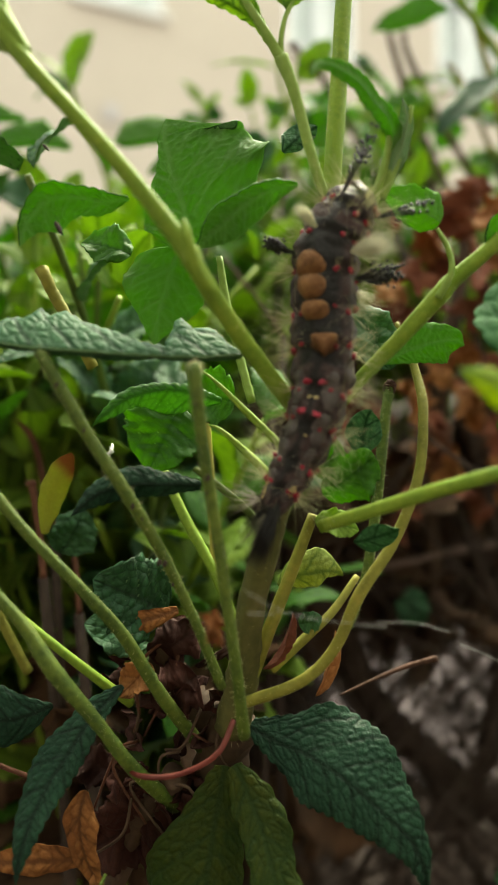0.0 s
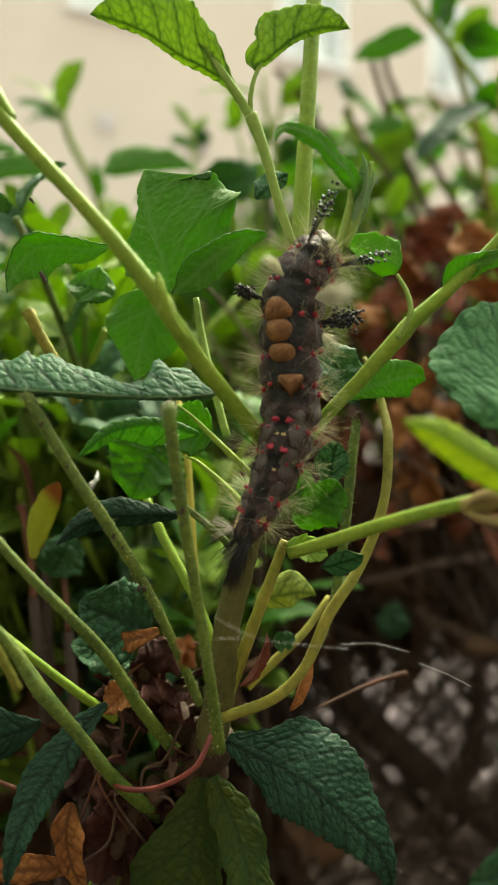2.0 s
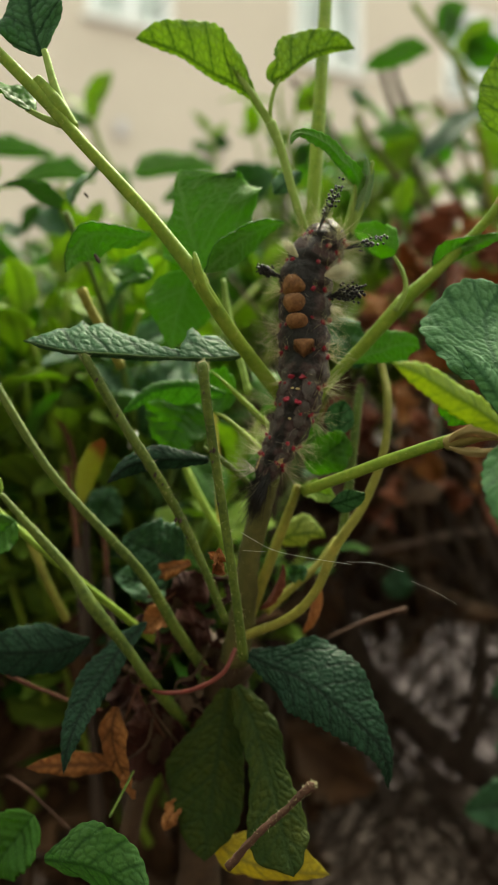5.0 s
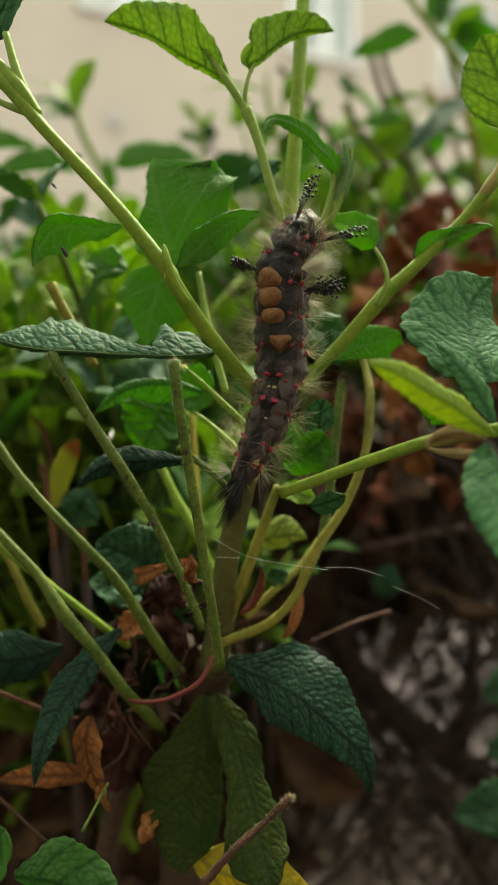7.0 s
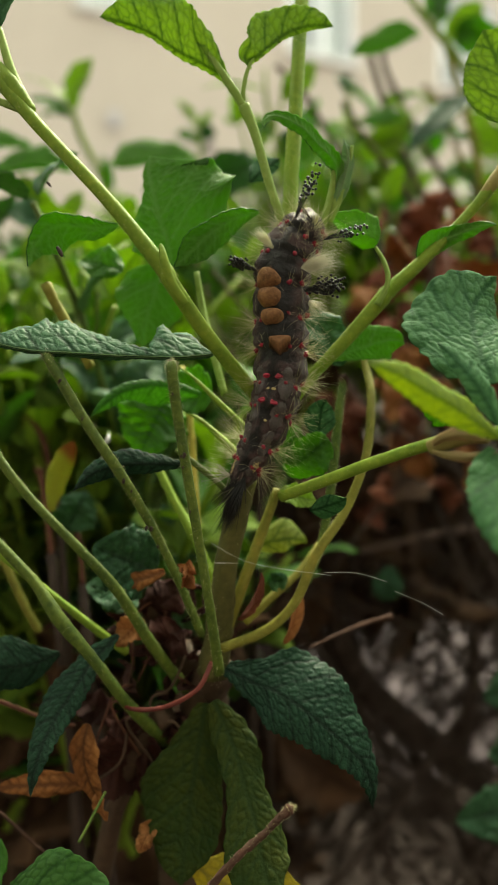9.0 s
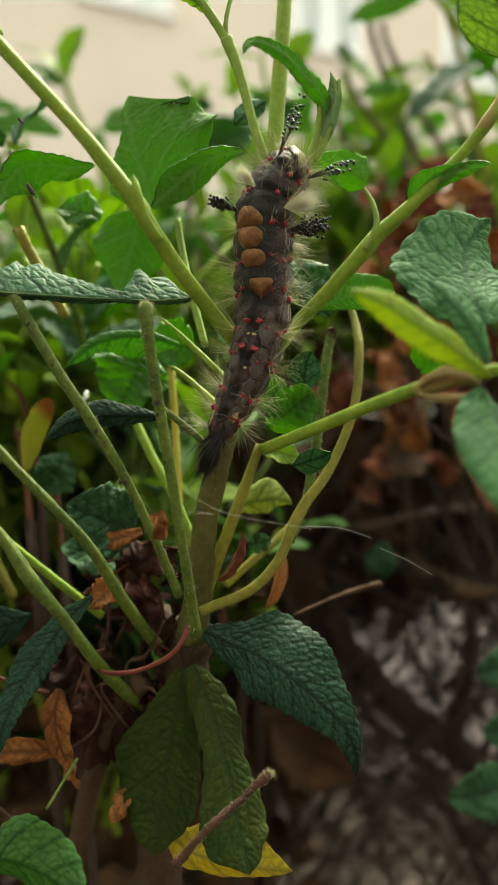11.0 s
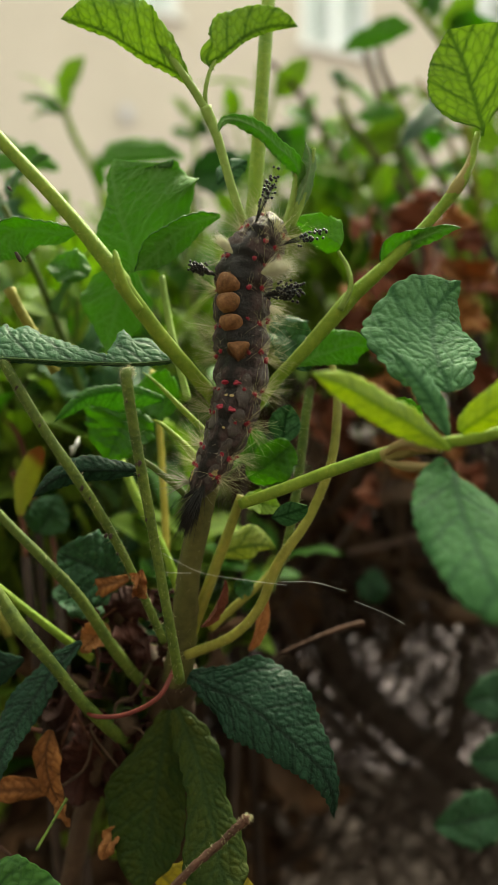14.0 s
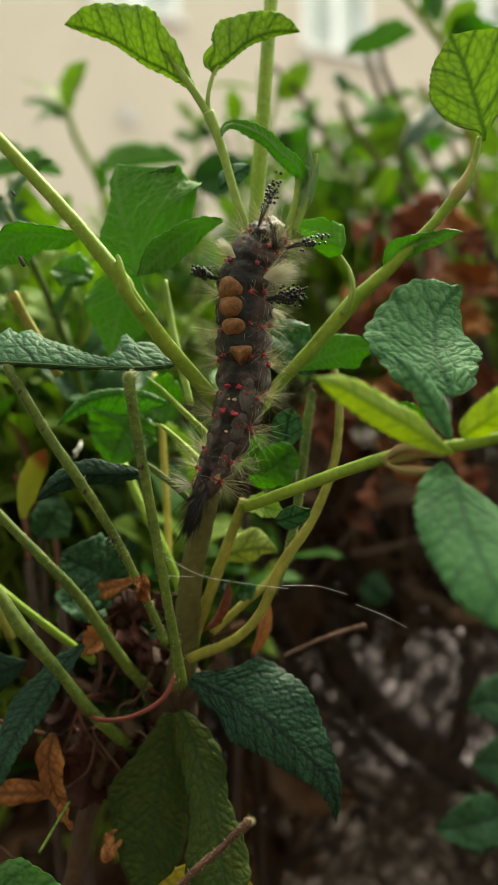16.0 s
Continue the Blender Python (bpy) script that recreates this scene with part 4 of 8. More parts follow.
blade(shrub, ((1.62, 8.25, 2.37, 0.064, 0.052, -40, -20), (1.69, 8.15, 2.64, 0.107, 0.105, -40, -20), (1.58, 7.95, 2.77, 0.127, 0.138, -40, -20), (1.39, 7.75, 2.86, 0.104, 0.136, -40, -20), (1.23, 7.55, 2.95, 0.092, 0.126, -40, -20), (1.02, 7.40, 3.02, 0.091, 0.108, -40, -20), (0.82, 7.30, 3.04, 0.050, 0.074, -40, -20), (0.71, 7.22, 2.96, 0.050, 0.041, -40, -20), (0.68, 7.20, 2.85, 0.000, 0.000, -40, -20)), "green", label="small curled young leaf", under=True, curl=(60, 40), teeth=16, seed=4)
blade(shrub, ((1.62, 8.30, 2.11, 0.040, 0.057, -35, -55), (1.71, 8.20, 2.33, 0.110, 0.128, -35, -55), (1.80, 8.15, 2.57, 0.130, 0.143, -35, -55), (1.84, 8.12, 2.83, 0.111, 0.115, -35, -55), (1.78, 8.10, 3.07, 0.000, 0.000, -35, -55)), "pale", label="small rolled young leaf", under=True, curl=(40, 40), teeth=10, seed=5)
blade(shrub, ((-0.69, 8.70, 1.51, 0.225, 0.379, -10, 8), (-0.77, 8.70, 1.90, 0.613, 0.975, -10, 8), (-0.89, 8.75, 2.27, 0.409, 1.238, -10, 8), (-1.00, 8.85, 2.69, 0.164, 1.121, -10, 8), (-1.07, 8.95, 3.00, 0.093, 0.994, -10, 8), (-1.07, 9.00, 3.16, 0.037, 0.780, -10, 8), (-1.06, 9.05, 3.29, 0.000, 0.000, -10, 8)), "green", label="broad cupped leaf seen from below", curl=(-25, -20), under=True, teeth=11, seed=6, cell=0.13, puff=0.026)
blade(shrub, ((-0.89, 9.30, 1.70, 0.147, 0.145, -10, 5), (-1.00, 9.30, 1.47, 0.495, 0.526, -10, 5), (-1.11, 9.25, 1.09, 0.491, 0.539, -10, 5), (-1.20, 9.20, 0.71, 0.289, 0.250, -10, 5), (-1.25, 9.20, 0.40, 0.000, 0.000, -10, 5)), "green", curl=(-10, -20), under=True, teeth=10, seed=61, cell=0.13, puff=0.015)
blade(shrub, ((-2.95, 9.95, -2.16, 0.050, 0.054, 10, -25), (-2.90, 9.95, -1.88, 0.139, 0.151, 10, -25), (-2.81, 9.93, -1.60, 0.198, 0.183, 10, -25), (-2.69, 9.90, -1.32, 0.196, 0.171, 10, -25), (-2.58, 9.88, -1.11, 0.117, 0.106, 10, -25), (-2.52, 9.86, -1.00, 0.000, 0.000, 10, -25)), "ripe", label="yellowing leaf with a red tip", curl=(-20, -20), teeth=4, seed=62, cell=0.2, puff=0.006, tipped=0.66)
blade(shrub, ((-0.93, 9.00, -3.01, 0.048, 0.063, 25, -35), (-1.25, 8.95, -3.09, 0.153, 0.117, 25, -35), (-1.55, 8.95, -3.18, 0.193, 0.139, 25, -35), (-1.83, 8.90, -3.19, 0.000, 0.000, 25, -35)), "dry", label="crumpled orange-brown dead leaf", name="dry_leaf", curl=(-60, 40), teeth=5, seed=63, puff=0.02, cell=0.12)
blade(shrub, ((-2.08, 8.75, -5.20, 0.053, 0.072, 30, -40), (-2.13, 8.65, -5.49, 0.266, 0.264, 30, -40), (-2.09, 8.60, -5.83, 0.214, 0.242, 30, -40), (-1.97, 8.60, -6.16, 0.140, 0.146, 30, -40), (-1.89, 8.60, -6.39, 0.000, 0.000, 30, -40)), "dry", label="curled tan dead leaf", name="dry_leaf", curl=(-70, 50), teeth=5, seed=64, puff=0.02, cell=0.13)
blade(shrub, ((-2.05, 8.90, -6.17, 0.061, 0.066, 20, -30), (-2.43, 8.85, -6.14, 0.154, 0.167, 20, -30), (-2.78, 8.80, -6.13, 0.175, 0.201, 20, -30), (-3.28, 8.80, -6.16, 0.105, 0.113, 20, -30), (-3.54, 8.80, -6.18, 0.000, 0.000, 20, -30)), "dry", name="dry_leaf", curl=(-50, 40), teeth=5, seed=65, puff=0.018, cell=0.13)
blade(shrub, ((0.60, 8.30, 2.15, 0.017, 0.027, -15, 25), (0.27, 8.30, 2.07, 0.153, 0.163, -15, 25), (-0.02, 8.25, 1.90, 0.237, 0.199, -15, 25), (-0.31, 8.20, 1.64, 0.219, 0.233, -15, 25), (-0.60, 8.20, 1.38, 0.000, 0.000, -15, 25)), "green", label="green leaf with turned-up edge", curl=(-20, 70), under=True, teeth=10, seed=7, puff=0.024)
blade(shrub, ((-1.43, 8.50, 2.08, 0.018, 0.020, -15, 30), (-1.73, 8.45, 2.03, 0.163, 0.142, -15, 30), (-2.03, 8.35, 2.05, 0.254, 0.162, -15, 30), (-2.35, 8.30, 2.00, 0.418, 0.243, -15, 30), (-2.59, 8.25, 1.74, 0.217, 0.101, -15, 30), (-2.66, 8.20, 1.44, 0.000, 0.000, -15, 30)), "green", label="green leaf with curled edge", curl=(-20, 60), under=True, teeth=12, seed=8, puff=0.024)
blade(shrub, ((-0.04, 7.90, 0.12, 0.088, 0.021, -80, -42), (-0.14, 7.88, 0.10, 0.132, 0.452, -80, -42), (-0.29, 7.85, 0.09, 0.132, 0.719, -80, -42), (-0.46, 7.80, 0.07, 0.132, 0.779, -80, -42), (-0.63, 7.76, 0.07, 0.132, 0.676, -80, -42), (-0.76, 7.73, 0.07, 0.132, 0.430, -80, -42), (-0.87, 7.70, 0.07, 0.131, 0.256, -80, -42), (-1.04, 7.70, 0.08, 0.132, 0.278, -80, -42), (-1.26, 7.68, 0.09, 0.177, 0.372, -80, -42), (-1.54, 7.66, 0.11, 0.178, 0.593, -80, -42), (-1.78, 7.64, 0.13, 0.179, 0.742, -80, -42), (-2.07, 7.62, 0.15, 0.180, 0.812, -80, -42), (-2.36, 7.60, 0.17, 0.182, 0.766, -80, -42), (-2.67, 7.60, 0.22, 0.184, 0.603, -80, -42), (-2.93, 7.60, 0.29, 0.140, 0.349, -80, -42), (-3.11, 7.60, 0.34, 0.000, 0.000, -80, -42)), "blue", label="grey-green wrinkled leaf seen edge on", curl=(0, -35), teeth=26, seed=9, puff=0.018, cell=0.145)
blade(shrub, ((2.84, 8.40, 1.40, 0.042, 0.057, 10, -30), (2.95, 8.37, 1.56, 0.217, 0.133, 10, -30), (3.18, 8.32, 1.69, 0.184, 0.133, 10, -30), (3.47, 8.25, 1.79, 0.109, 0.114, 10, -30), (3.69, 8.20, 1.84, 0.067, 0.057, 10, -30), (3.85, 8.15, 1.84, 0.000, 0.000, 10, -30)), "green", label="boat-shaped green leaf seen from below", curl=(50, -20), under=True, teeth=8, seed=10, puff=0.018)
blade(shrub, ((1.59, 8.60, 0.09, 0.025, 0.035, 10, -20), (1.91, 8.75, 0.22, 0.210, 0.141, 10, -20), (2.24, 8.90, 0.34, 0.282, 0.250, 10, -20), (2.57, 9.00, 0.40, 0.190, 0.272, 10, -20), (2.74, 9.05, 0.35, 0.000, 0.000, 10, -20)), "green", curl=(-20, -10), under=True, teeth=10, seed=11, puff=0.02)
blade(shrub, ((3.38, 6.90, -0.44, 0.055, 0.056, 5, -12), (3.37, 6.95, -0.34, 0.403, 0.354, 5, -12), (3.31, 7.15, -0.05, 0.698, 0.537, 5, -12), (3.32, 7.50, 0.29, 0.892, 0.666, 5, -12), (3.41, 7.80, 0.64, 0.710, 0.613, 5, -12), (3.59, 8.00, 0.90, 0.461, 0.356, 5, -12), (3.73, 8.10, 1.04, 0.161, 0.164, 5, -12), (3.84, 8.15, 1.13, 0.000, 0.000, 5, -12)), "pale", label="large pale blue-green wrinkled leaf", curl=(-30, -20), teeth=11, seed=12, puff=0.022, cell=0.14, tooth=0.028)
blade(shrub, ((3.18, 6.10, -0.95, 0.034, 0.032, -25, -10), (3.07, 6.20, -0.66, 0.125, 0.140, -25, -10), (2.94, 6.30, -0.40, 0.126, 0.168, -25, -10), (2.80, 6.50, -0.14, 0.086, 0.125, -25, -10), (2.67, 6.70, 0.05, 0.000, 0.000, -25, -10)), "pale", label="folded half of a grey-green leaf", curl=(0, -20), teeth=9, seed=13, puff=0.012, cell=0.12)
blade(shrub, ((3.18, 6.00, -1.09, 0.038, 0.021, -15, -30), (2.91, 5.90, -0.93, 0.151, 0.140, -15, -30), (2.64, 5.80, -0.76, 0.197, 0.206, -15, -30), (2.37, 5.70, -0.61, 0.199, 0.209, -15, -30), (2.10, 5.60, -0.46, 0.160, 0.172, -15, -30), (1.90, 5.52, -0.37, 0.106, 0.111, -15, -30), (1.69, 5.45, -0.30, 0.000, 0.000, -15, -30)), "glow", label="yellow-green folded leaf, lit from behind", curl=(-10, -20), teeth=14, seed=14, puff=0.008)
blade(shrub, ((3.29, 6.05, -0.93, 0.065, 0.086, -15, -30), (3.36, 6.00, -0.86, 0.167, 0.172, -15, -30), (3.55, 5.90, -0.72, 0.218, 0.200, -15, -30), (3.78, 5.80, -0.52, 0.192, 0.171, -15, -30), (3.99, 5.75, -0.33, 0.000, 0.000, -15, -30)), "glow", label="yellow-green folded leaf, lit from behind", curl=(-10, -20), teeth=12, seed=15, puff=0.008)
blade(shrub, ((3.27, 6.30, -1.32, 0.078, 0.092, -8, 10), (3.23, 6.10, -1.38, 0.368, 0.370, -8, 10), (3.20, 5.80, -1.61, 0.563, 0.505, -8, 10), (3.21, 5.40, -1.90, 0.549, 0.493, -8, 10), (3.25, 5.00, -2.18, 0.402, 0.415, -8, 10), (3.34, 4.75, -2.44, 0.251, 0.258, -8, 10), (3.45, 4.60, -2.67, 0.000, 0.000, -8, 10)), "mid", label="large wrinkled green leaf hanging down", curl=(-15, -25), teeth=15, seed=16, puff=0.014, cell=0.14)
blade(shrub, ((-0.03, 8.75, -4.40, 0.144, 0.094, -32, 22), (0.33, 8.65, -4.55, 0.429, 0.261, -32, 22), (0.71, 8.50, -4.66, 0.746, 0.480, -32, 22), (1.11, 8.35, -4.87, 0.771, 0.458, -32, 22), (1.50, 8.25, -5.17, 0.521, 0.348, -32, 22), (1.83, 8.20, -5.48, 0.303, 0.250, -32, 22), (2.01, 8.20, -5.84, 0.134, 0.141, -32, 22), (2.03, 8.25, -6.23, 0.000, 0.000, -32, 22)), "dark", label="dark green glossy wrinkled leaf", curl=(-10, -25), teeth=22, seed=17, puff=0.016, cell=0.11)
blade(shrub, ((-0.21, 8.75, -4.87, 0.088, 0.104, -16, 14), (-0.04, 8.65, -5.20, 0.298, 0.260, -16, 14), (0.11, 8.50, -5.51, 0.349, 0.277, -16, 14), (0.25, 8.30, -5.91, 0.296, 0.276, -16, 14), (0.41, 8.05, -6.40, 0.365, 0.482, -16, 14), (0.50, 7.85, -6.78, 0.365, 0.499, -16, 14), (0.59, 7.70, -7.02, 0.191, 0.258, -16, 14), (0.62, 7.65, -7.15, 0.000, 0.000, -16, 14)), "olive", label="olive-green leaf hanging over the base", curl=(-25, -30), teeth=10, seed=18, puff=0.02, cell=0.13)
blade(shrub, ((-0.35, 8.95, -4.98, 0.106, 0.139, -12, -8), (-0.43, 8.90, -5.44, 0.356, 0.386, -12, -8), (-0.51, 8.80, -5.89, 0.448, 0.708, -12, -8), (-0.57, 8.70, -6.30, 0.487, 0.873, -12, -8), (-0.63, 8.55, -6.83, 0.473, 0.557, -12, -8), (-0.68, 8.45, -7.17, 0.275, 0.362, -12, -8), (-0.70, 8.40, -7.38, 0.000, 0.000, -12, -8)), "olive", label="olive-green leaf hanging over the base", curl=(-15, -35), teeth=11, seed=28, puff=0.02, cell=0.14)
blade(shrub, ((-0.58, 8.75, -7.22, 0.093, 0.098, -10, -20), (-0.37, 8.70, -7.39, 0.374, 0.333, -10, -20), (-0.01, 8.60, -7.52, 0.540, 0.332, -10, -20), (0.55, 8.50, -7.57, 0.499, 0.213, -10, -20), (0.94, 8.45, -7.58, 0.221, 0.116, -10, -20), (1.17, 8.40, -7.56, 0.000, 0.000, -10, -20)), "yellow", label="yellow dying leaf", curl=(-10, -20), teeth=9, seed=29, puff=0.015, cell=0.12)
blade(shrub, ((-2.86, 7.60, -6.92, 0.070, 0.074, -10, -20), (-2.59, 7.50, -6.89, 0.329, 0.308, -10, -20), (-2.21, 7.35, -6.85, 0.592, 0.532, -10, -20), (-1.75, 7.15, -6.91, 0.462, 0.519, -10, -20), (-1.40, 7.00, -7.08, 0.212, 0.257, -10, -20), (-1.21, 6.90, -7.22, 0.000, 0.000, -10, -20)), "green", label="broad toothed green leaf low on the shrub", curl=(-20, -20), teeth=13, seed=30, puff=0.016, cell=0.11)
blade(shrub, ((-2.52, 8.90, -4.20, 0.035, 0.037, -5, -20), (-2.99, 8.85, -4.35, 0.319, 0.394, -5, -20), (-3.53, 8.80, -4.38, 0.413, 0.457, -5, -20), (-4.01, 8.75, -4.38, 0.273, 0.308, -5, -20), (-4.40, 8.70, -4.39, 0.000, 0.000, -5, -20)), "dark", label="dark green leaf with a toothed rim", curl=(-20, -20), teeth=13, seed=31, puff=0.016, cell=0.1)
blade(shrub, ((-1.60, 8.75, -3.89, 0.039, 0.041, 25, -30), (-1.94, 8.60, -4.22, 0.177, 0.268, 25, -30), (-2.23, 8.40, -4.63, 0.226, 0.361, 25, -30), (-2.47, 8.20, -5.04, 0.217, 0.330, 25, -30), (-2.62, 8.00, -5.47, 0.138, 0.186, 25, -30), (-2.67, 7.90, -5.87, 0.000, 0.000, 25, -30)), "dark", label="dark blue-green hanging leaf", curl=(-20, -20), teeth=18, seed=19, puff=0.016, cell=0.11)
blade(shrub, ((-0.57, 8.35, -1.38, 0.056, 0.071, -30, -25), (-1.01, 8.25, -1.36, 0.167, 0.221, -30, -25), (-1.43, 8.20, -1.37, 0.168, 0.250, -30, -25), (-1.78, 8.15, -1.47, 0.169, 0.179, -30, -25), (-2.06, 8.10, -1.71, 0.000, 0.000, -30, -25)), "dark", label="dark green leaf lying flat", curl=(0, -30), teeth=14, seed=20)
blade(shrub, ((-0.36, 9.00, -0.35, 0.059, 0.052, -30, -10), (-0.68, 9.00, -0.25, 0.257, 0.104, -30, -10), (-1.08, 9.00, -0.20, 0.339, 0.123, -30, -10), (-1.50, 8.95, -0.28, 0.160, 0.141, -30, -10), (-1.79, 8.90, -0.47, 0.100, 0.088, -30, -10), (-2.00, 8.90, -0.65, 0.000, 0.000, -30, -10)), "green", curl=(0, -50), teeth=14, seed=21)
blade(shrub, ((1.38, 8.90, -1.08, 0.025, 0.027, 0, -20), (1.42, 8.90, -0.89, 0.216, 0.230, 0, -20), (1.45, 8.90, -0.69, 0.225, 0.239, 0, -20), (1.49, 8.90, -0.54, 0.133, 0.159, 0, -20), (1.53, 8.90, -0.46, 0.000, 0.000, 0, -20)), "blue", label="small round dark green leaf", teeth=8, seed=22, cell=0.07, puff=0.008)
blade(shrub, ((1.23, 8.40, -2.06, 0.016, 0.018, 10, -30), (1.35, 8.35, -2.04, 0.129, 0.183, 10, -30), (1.53, 8.30, -1.98, 0.160, 0.182, 10, -30), (1.66, 8.25, -1.93, 0.096, 0.109, 10, -30), (1.74, 8.20, -1.88, 0.000, 0.000, 10, -30)), "blue", label="small round dark green leaf", teeth=8, seed=23, cell=0.07, puff=0.01)
blade(shrub, ((0.35, 9.40, -2.78, 0.036, 0.038, -10, -20), (0.55, 9.40, -2.67, 0.234, 0.207, -10, -20), (0.82, 9.40, -2.61, 0.323, 0.244, -10, -20), (1.03, 9.50, -2.61, 0.271, 0.170, -10, -20), (1.19, 9.70, -2.67, 0.092, 0.096, -10, -20), (1.26, 9.80, -2.73, 0.000, 0.000, -10, -20)), "cream", label="pale yellow-green wrinkled leaf", curl=(-40, -20), teeth=9, seed=24, cell=0.11, puff=0.014)
blade(shrub, ((0.45, 9.50, 3.02, 0.030, 0.030, -20, -20), (0.57, 9.50, 3.13, 0.220, 0.140, -20, -20), (0.71, 9.55, 3.27, 0.201, 0.161, -20, -20), (0.85, 9.60, 3.36, 0.142, 0.121, -20, -20), (0.93, 9.60, 3.41, 0.000, 0.000, -20, -20)), "blue", label="small grey-green leaf", teeth=10, seed=25, cell=0.08)
blade(shrub, ((2.57, 6.62, -1.16, 0.035, 0.040, -20, -35), (2.67, 6.50, -1.08, 0.083, 0.095, -20, -35), (2.80, 6.30, -1.04, 0.108, 0.116, -20, -35), (2.94, 6.20, -1.06, 0.074, 0.092, -20, -35), (3.08, 6.15, -1.12, 0.000, 0.000, -20, -35)), "blush", label="pinkish papery bract", name="bract", curl=(-40, -40), teeth=3, seed=51, cell=0.2, puff=0.006)
blade(shrub, ((2.57, 6.62, -1.22, 0.030, 0.028, -30, -20), (2.71, 6.45, -1.27, 0.075, 0.062, -30, -20), (2.88, 6.30, -1.29, 0.081, 0.068, -30, -20), (3.03, 6.20, -1.28, 0.051, 0.047, -30, -20), (3.18, 6.15, -1.24, 0.000, 0.000, -30, -20)), "blush", label="pinkish papery bract", name="bract", curl=(-40, -40), teeth=3, seed=52, cell=0.2, puff=0.006)
stem(shrub, "twig", ((1.26, 10.30, -4.57, 0.018), (1.84, 10.40, -4.34, 0.026), (2.26, 10.50, -4.21, 0.032), (2.59, 10.50, -4.12, 0.040), (2.70, 10.50, -4.10, 0.052), (2.73, 10.50, -4.09, 0.030)), STEM["umber"], "thin snapped reddish brown twig", rough=0.1)
blade(shrub, ((-2.72, 7.28, 4.18, 0.036, 0.036, -8, 10), (-2.75, 7.28, 4.29, 0.217, 0.200, -8, 10), (-2.81, 7.30, 4.50, 0.403, 0.368, -8, 10), (-2.87, 7.32, 4.76, 0.483, 0.467, -8, 10), (-2.91, 7.36, 5.08, 0.359, 0.342, -8, 10), (-2.93, 7.40, 5.37, 0.000, 0.000, -8, 10)), "blue", label="grey-green wrinkled leaf high on the near stem", curl=(-15, -20), teeth=12, seed=71, puff=0.018, cell=0.12)
stem(shrub, "stem", ((-4.08, 9.30, -4.84, 0.035), (-3.73, 9.30, -5.01, 0.035), (-3.41, 9.35, -5.16, 0.032), (-3.00, 9.45, -5.37, 0.032), (-2.52, 9.60, -5.58, 0.036)), STEM["rust"], "thin dry reddish stem", rough=0.06)
stem(shrub, "stem", ((-4.06, 9.40, -6.58, 0.026), (-3.71, 9.40, -6.81, 0.026), (-3.29, 9.45, -7.25, 0.024), (-2.92, 9.50, -7.62, 0.020)), STEM["umber"], "thin dark bare stem", rough=0.06)
stem(shrub, "node", ((-2.25, 7.20, 3.15, 0.080), (-2.37, 7.20, 3.32, 0.104), (-2.49, 7.21, 3.49, 0.116), (-2.62, 7.23, 3.66, 0.100), (-2.76, 7.25, 3.84, 0.080)), STEM["green"], "swollen joint of the near stem", rough=0.03, fuzz=0.03)
# leaves of the upper shoot
leaf(shrub, (2.27, 8.32, 1.70), (1.61, 8.57, 2.16), 0.49, 150, "green", label="curled green leaf", bend=0.2, fold=0.4, teeth=0)
leaf(shrub, (1.81, 9.05, 0.04), (1.31, 9.35, 0.94), 0.68, 10, "blue")
# leaves at the near joint
leaf(shrub, (2.72, 7.49, -0.50), (3.19, 7.75, -0.85), 0.50, 20, "green")
# leaves of the middle
leaf(shrub, (-1.60, 9.53, 1.66), (-2.31, 9.65, 1.88), 0.62, 30, "green", wave=0.08)
leaf(shrub, (-0.99, 9.92, -0.37), (-1.41, 9.72, -1.27), 1.18, 10, "green")
leaf(shrub, (-0.21, 9.62, -0.31), (-0.95, 9.53, -0.21), 0.80, 10, "green")
leaf(shrub, (-2.95, 10.79, -2.57), (-2.61, 10.86, -1.88), 0.80, 30, "blue")
leaf(shrub, (-1.12, 9.33, -3.10), (-2.02, 8.98, -2.61), 1.11, 20, "dark", label="blue-green wrinkled leaf", puff=0.05)
leaf(shrub, (-1.40, 9.58, -3.59), (-2.25, 9.41, -3.29), 0.71, 40, "blue")
leaf(shrub, (0.89, 8.69, -1.52), (1.54, 8.74, -1.04), 0.65, 20, "green", a=0.5, b=0.5)
leaf(shrub, (0.81, 8.61, -1.28), (1.13, 8.86, -0.87), 0.57, 20, "green")
leaf(shrub, (0.80, 8.75, -1.85), (1.37, 8.94, -1.99), 0.38, -30, "lime")
leaf(shrub, (0.62, 9.31, -3.27), (0.93, 9.32, -3.18), 0.34, 10, "blue")
leaf(shrub, (0.15, 8.86, -3.72), (0.53, 8.83, -3.01), 0.28, 60, "rust", name="dry_sheath", label="rust-brown dry leaf sheath", fold=0.8)
leaf(shrub, (0.83, 9.21, -4.19), (1.10, 9.30, -3.35), 0.26, 40, "dry", name="dry_sheath", label="brown dry leaf sheath", fold=0.6)
# lower leaves
stem(shrub, "petiole", ((-1.95, 7.68, -6.36, 0.022), (-1.83, 8.00, -6.16, 0.020), (-1.76, 8.41, -6.05, 0.021)), STEM["dark"])
leaf(shrub, (-3.61, 8.05, -1.88), (-4.26, 8.08, -1.61), 0.55, 40, "lime")
leaf(shrub, (-3.45, 8.21, -2.25), (-4.00, 8.15, -2.80), 0.71, 20, "green")
leaf(shrub, (-3.25, 8.35, -6.68), (-3.87, 8.26, -7.53), 0.96, 20, "green")
leaf(shrub, (-0.39, 6.94, -2.83), (-0.31, 6.88, -2.48), 0.20, 20, "dry", name="dry_husk", label="curled beige dried flower husk", wave=0.3, fold=0.7, curl=0.8, ragged=0.2, teeth=5)
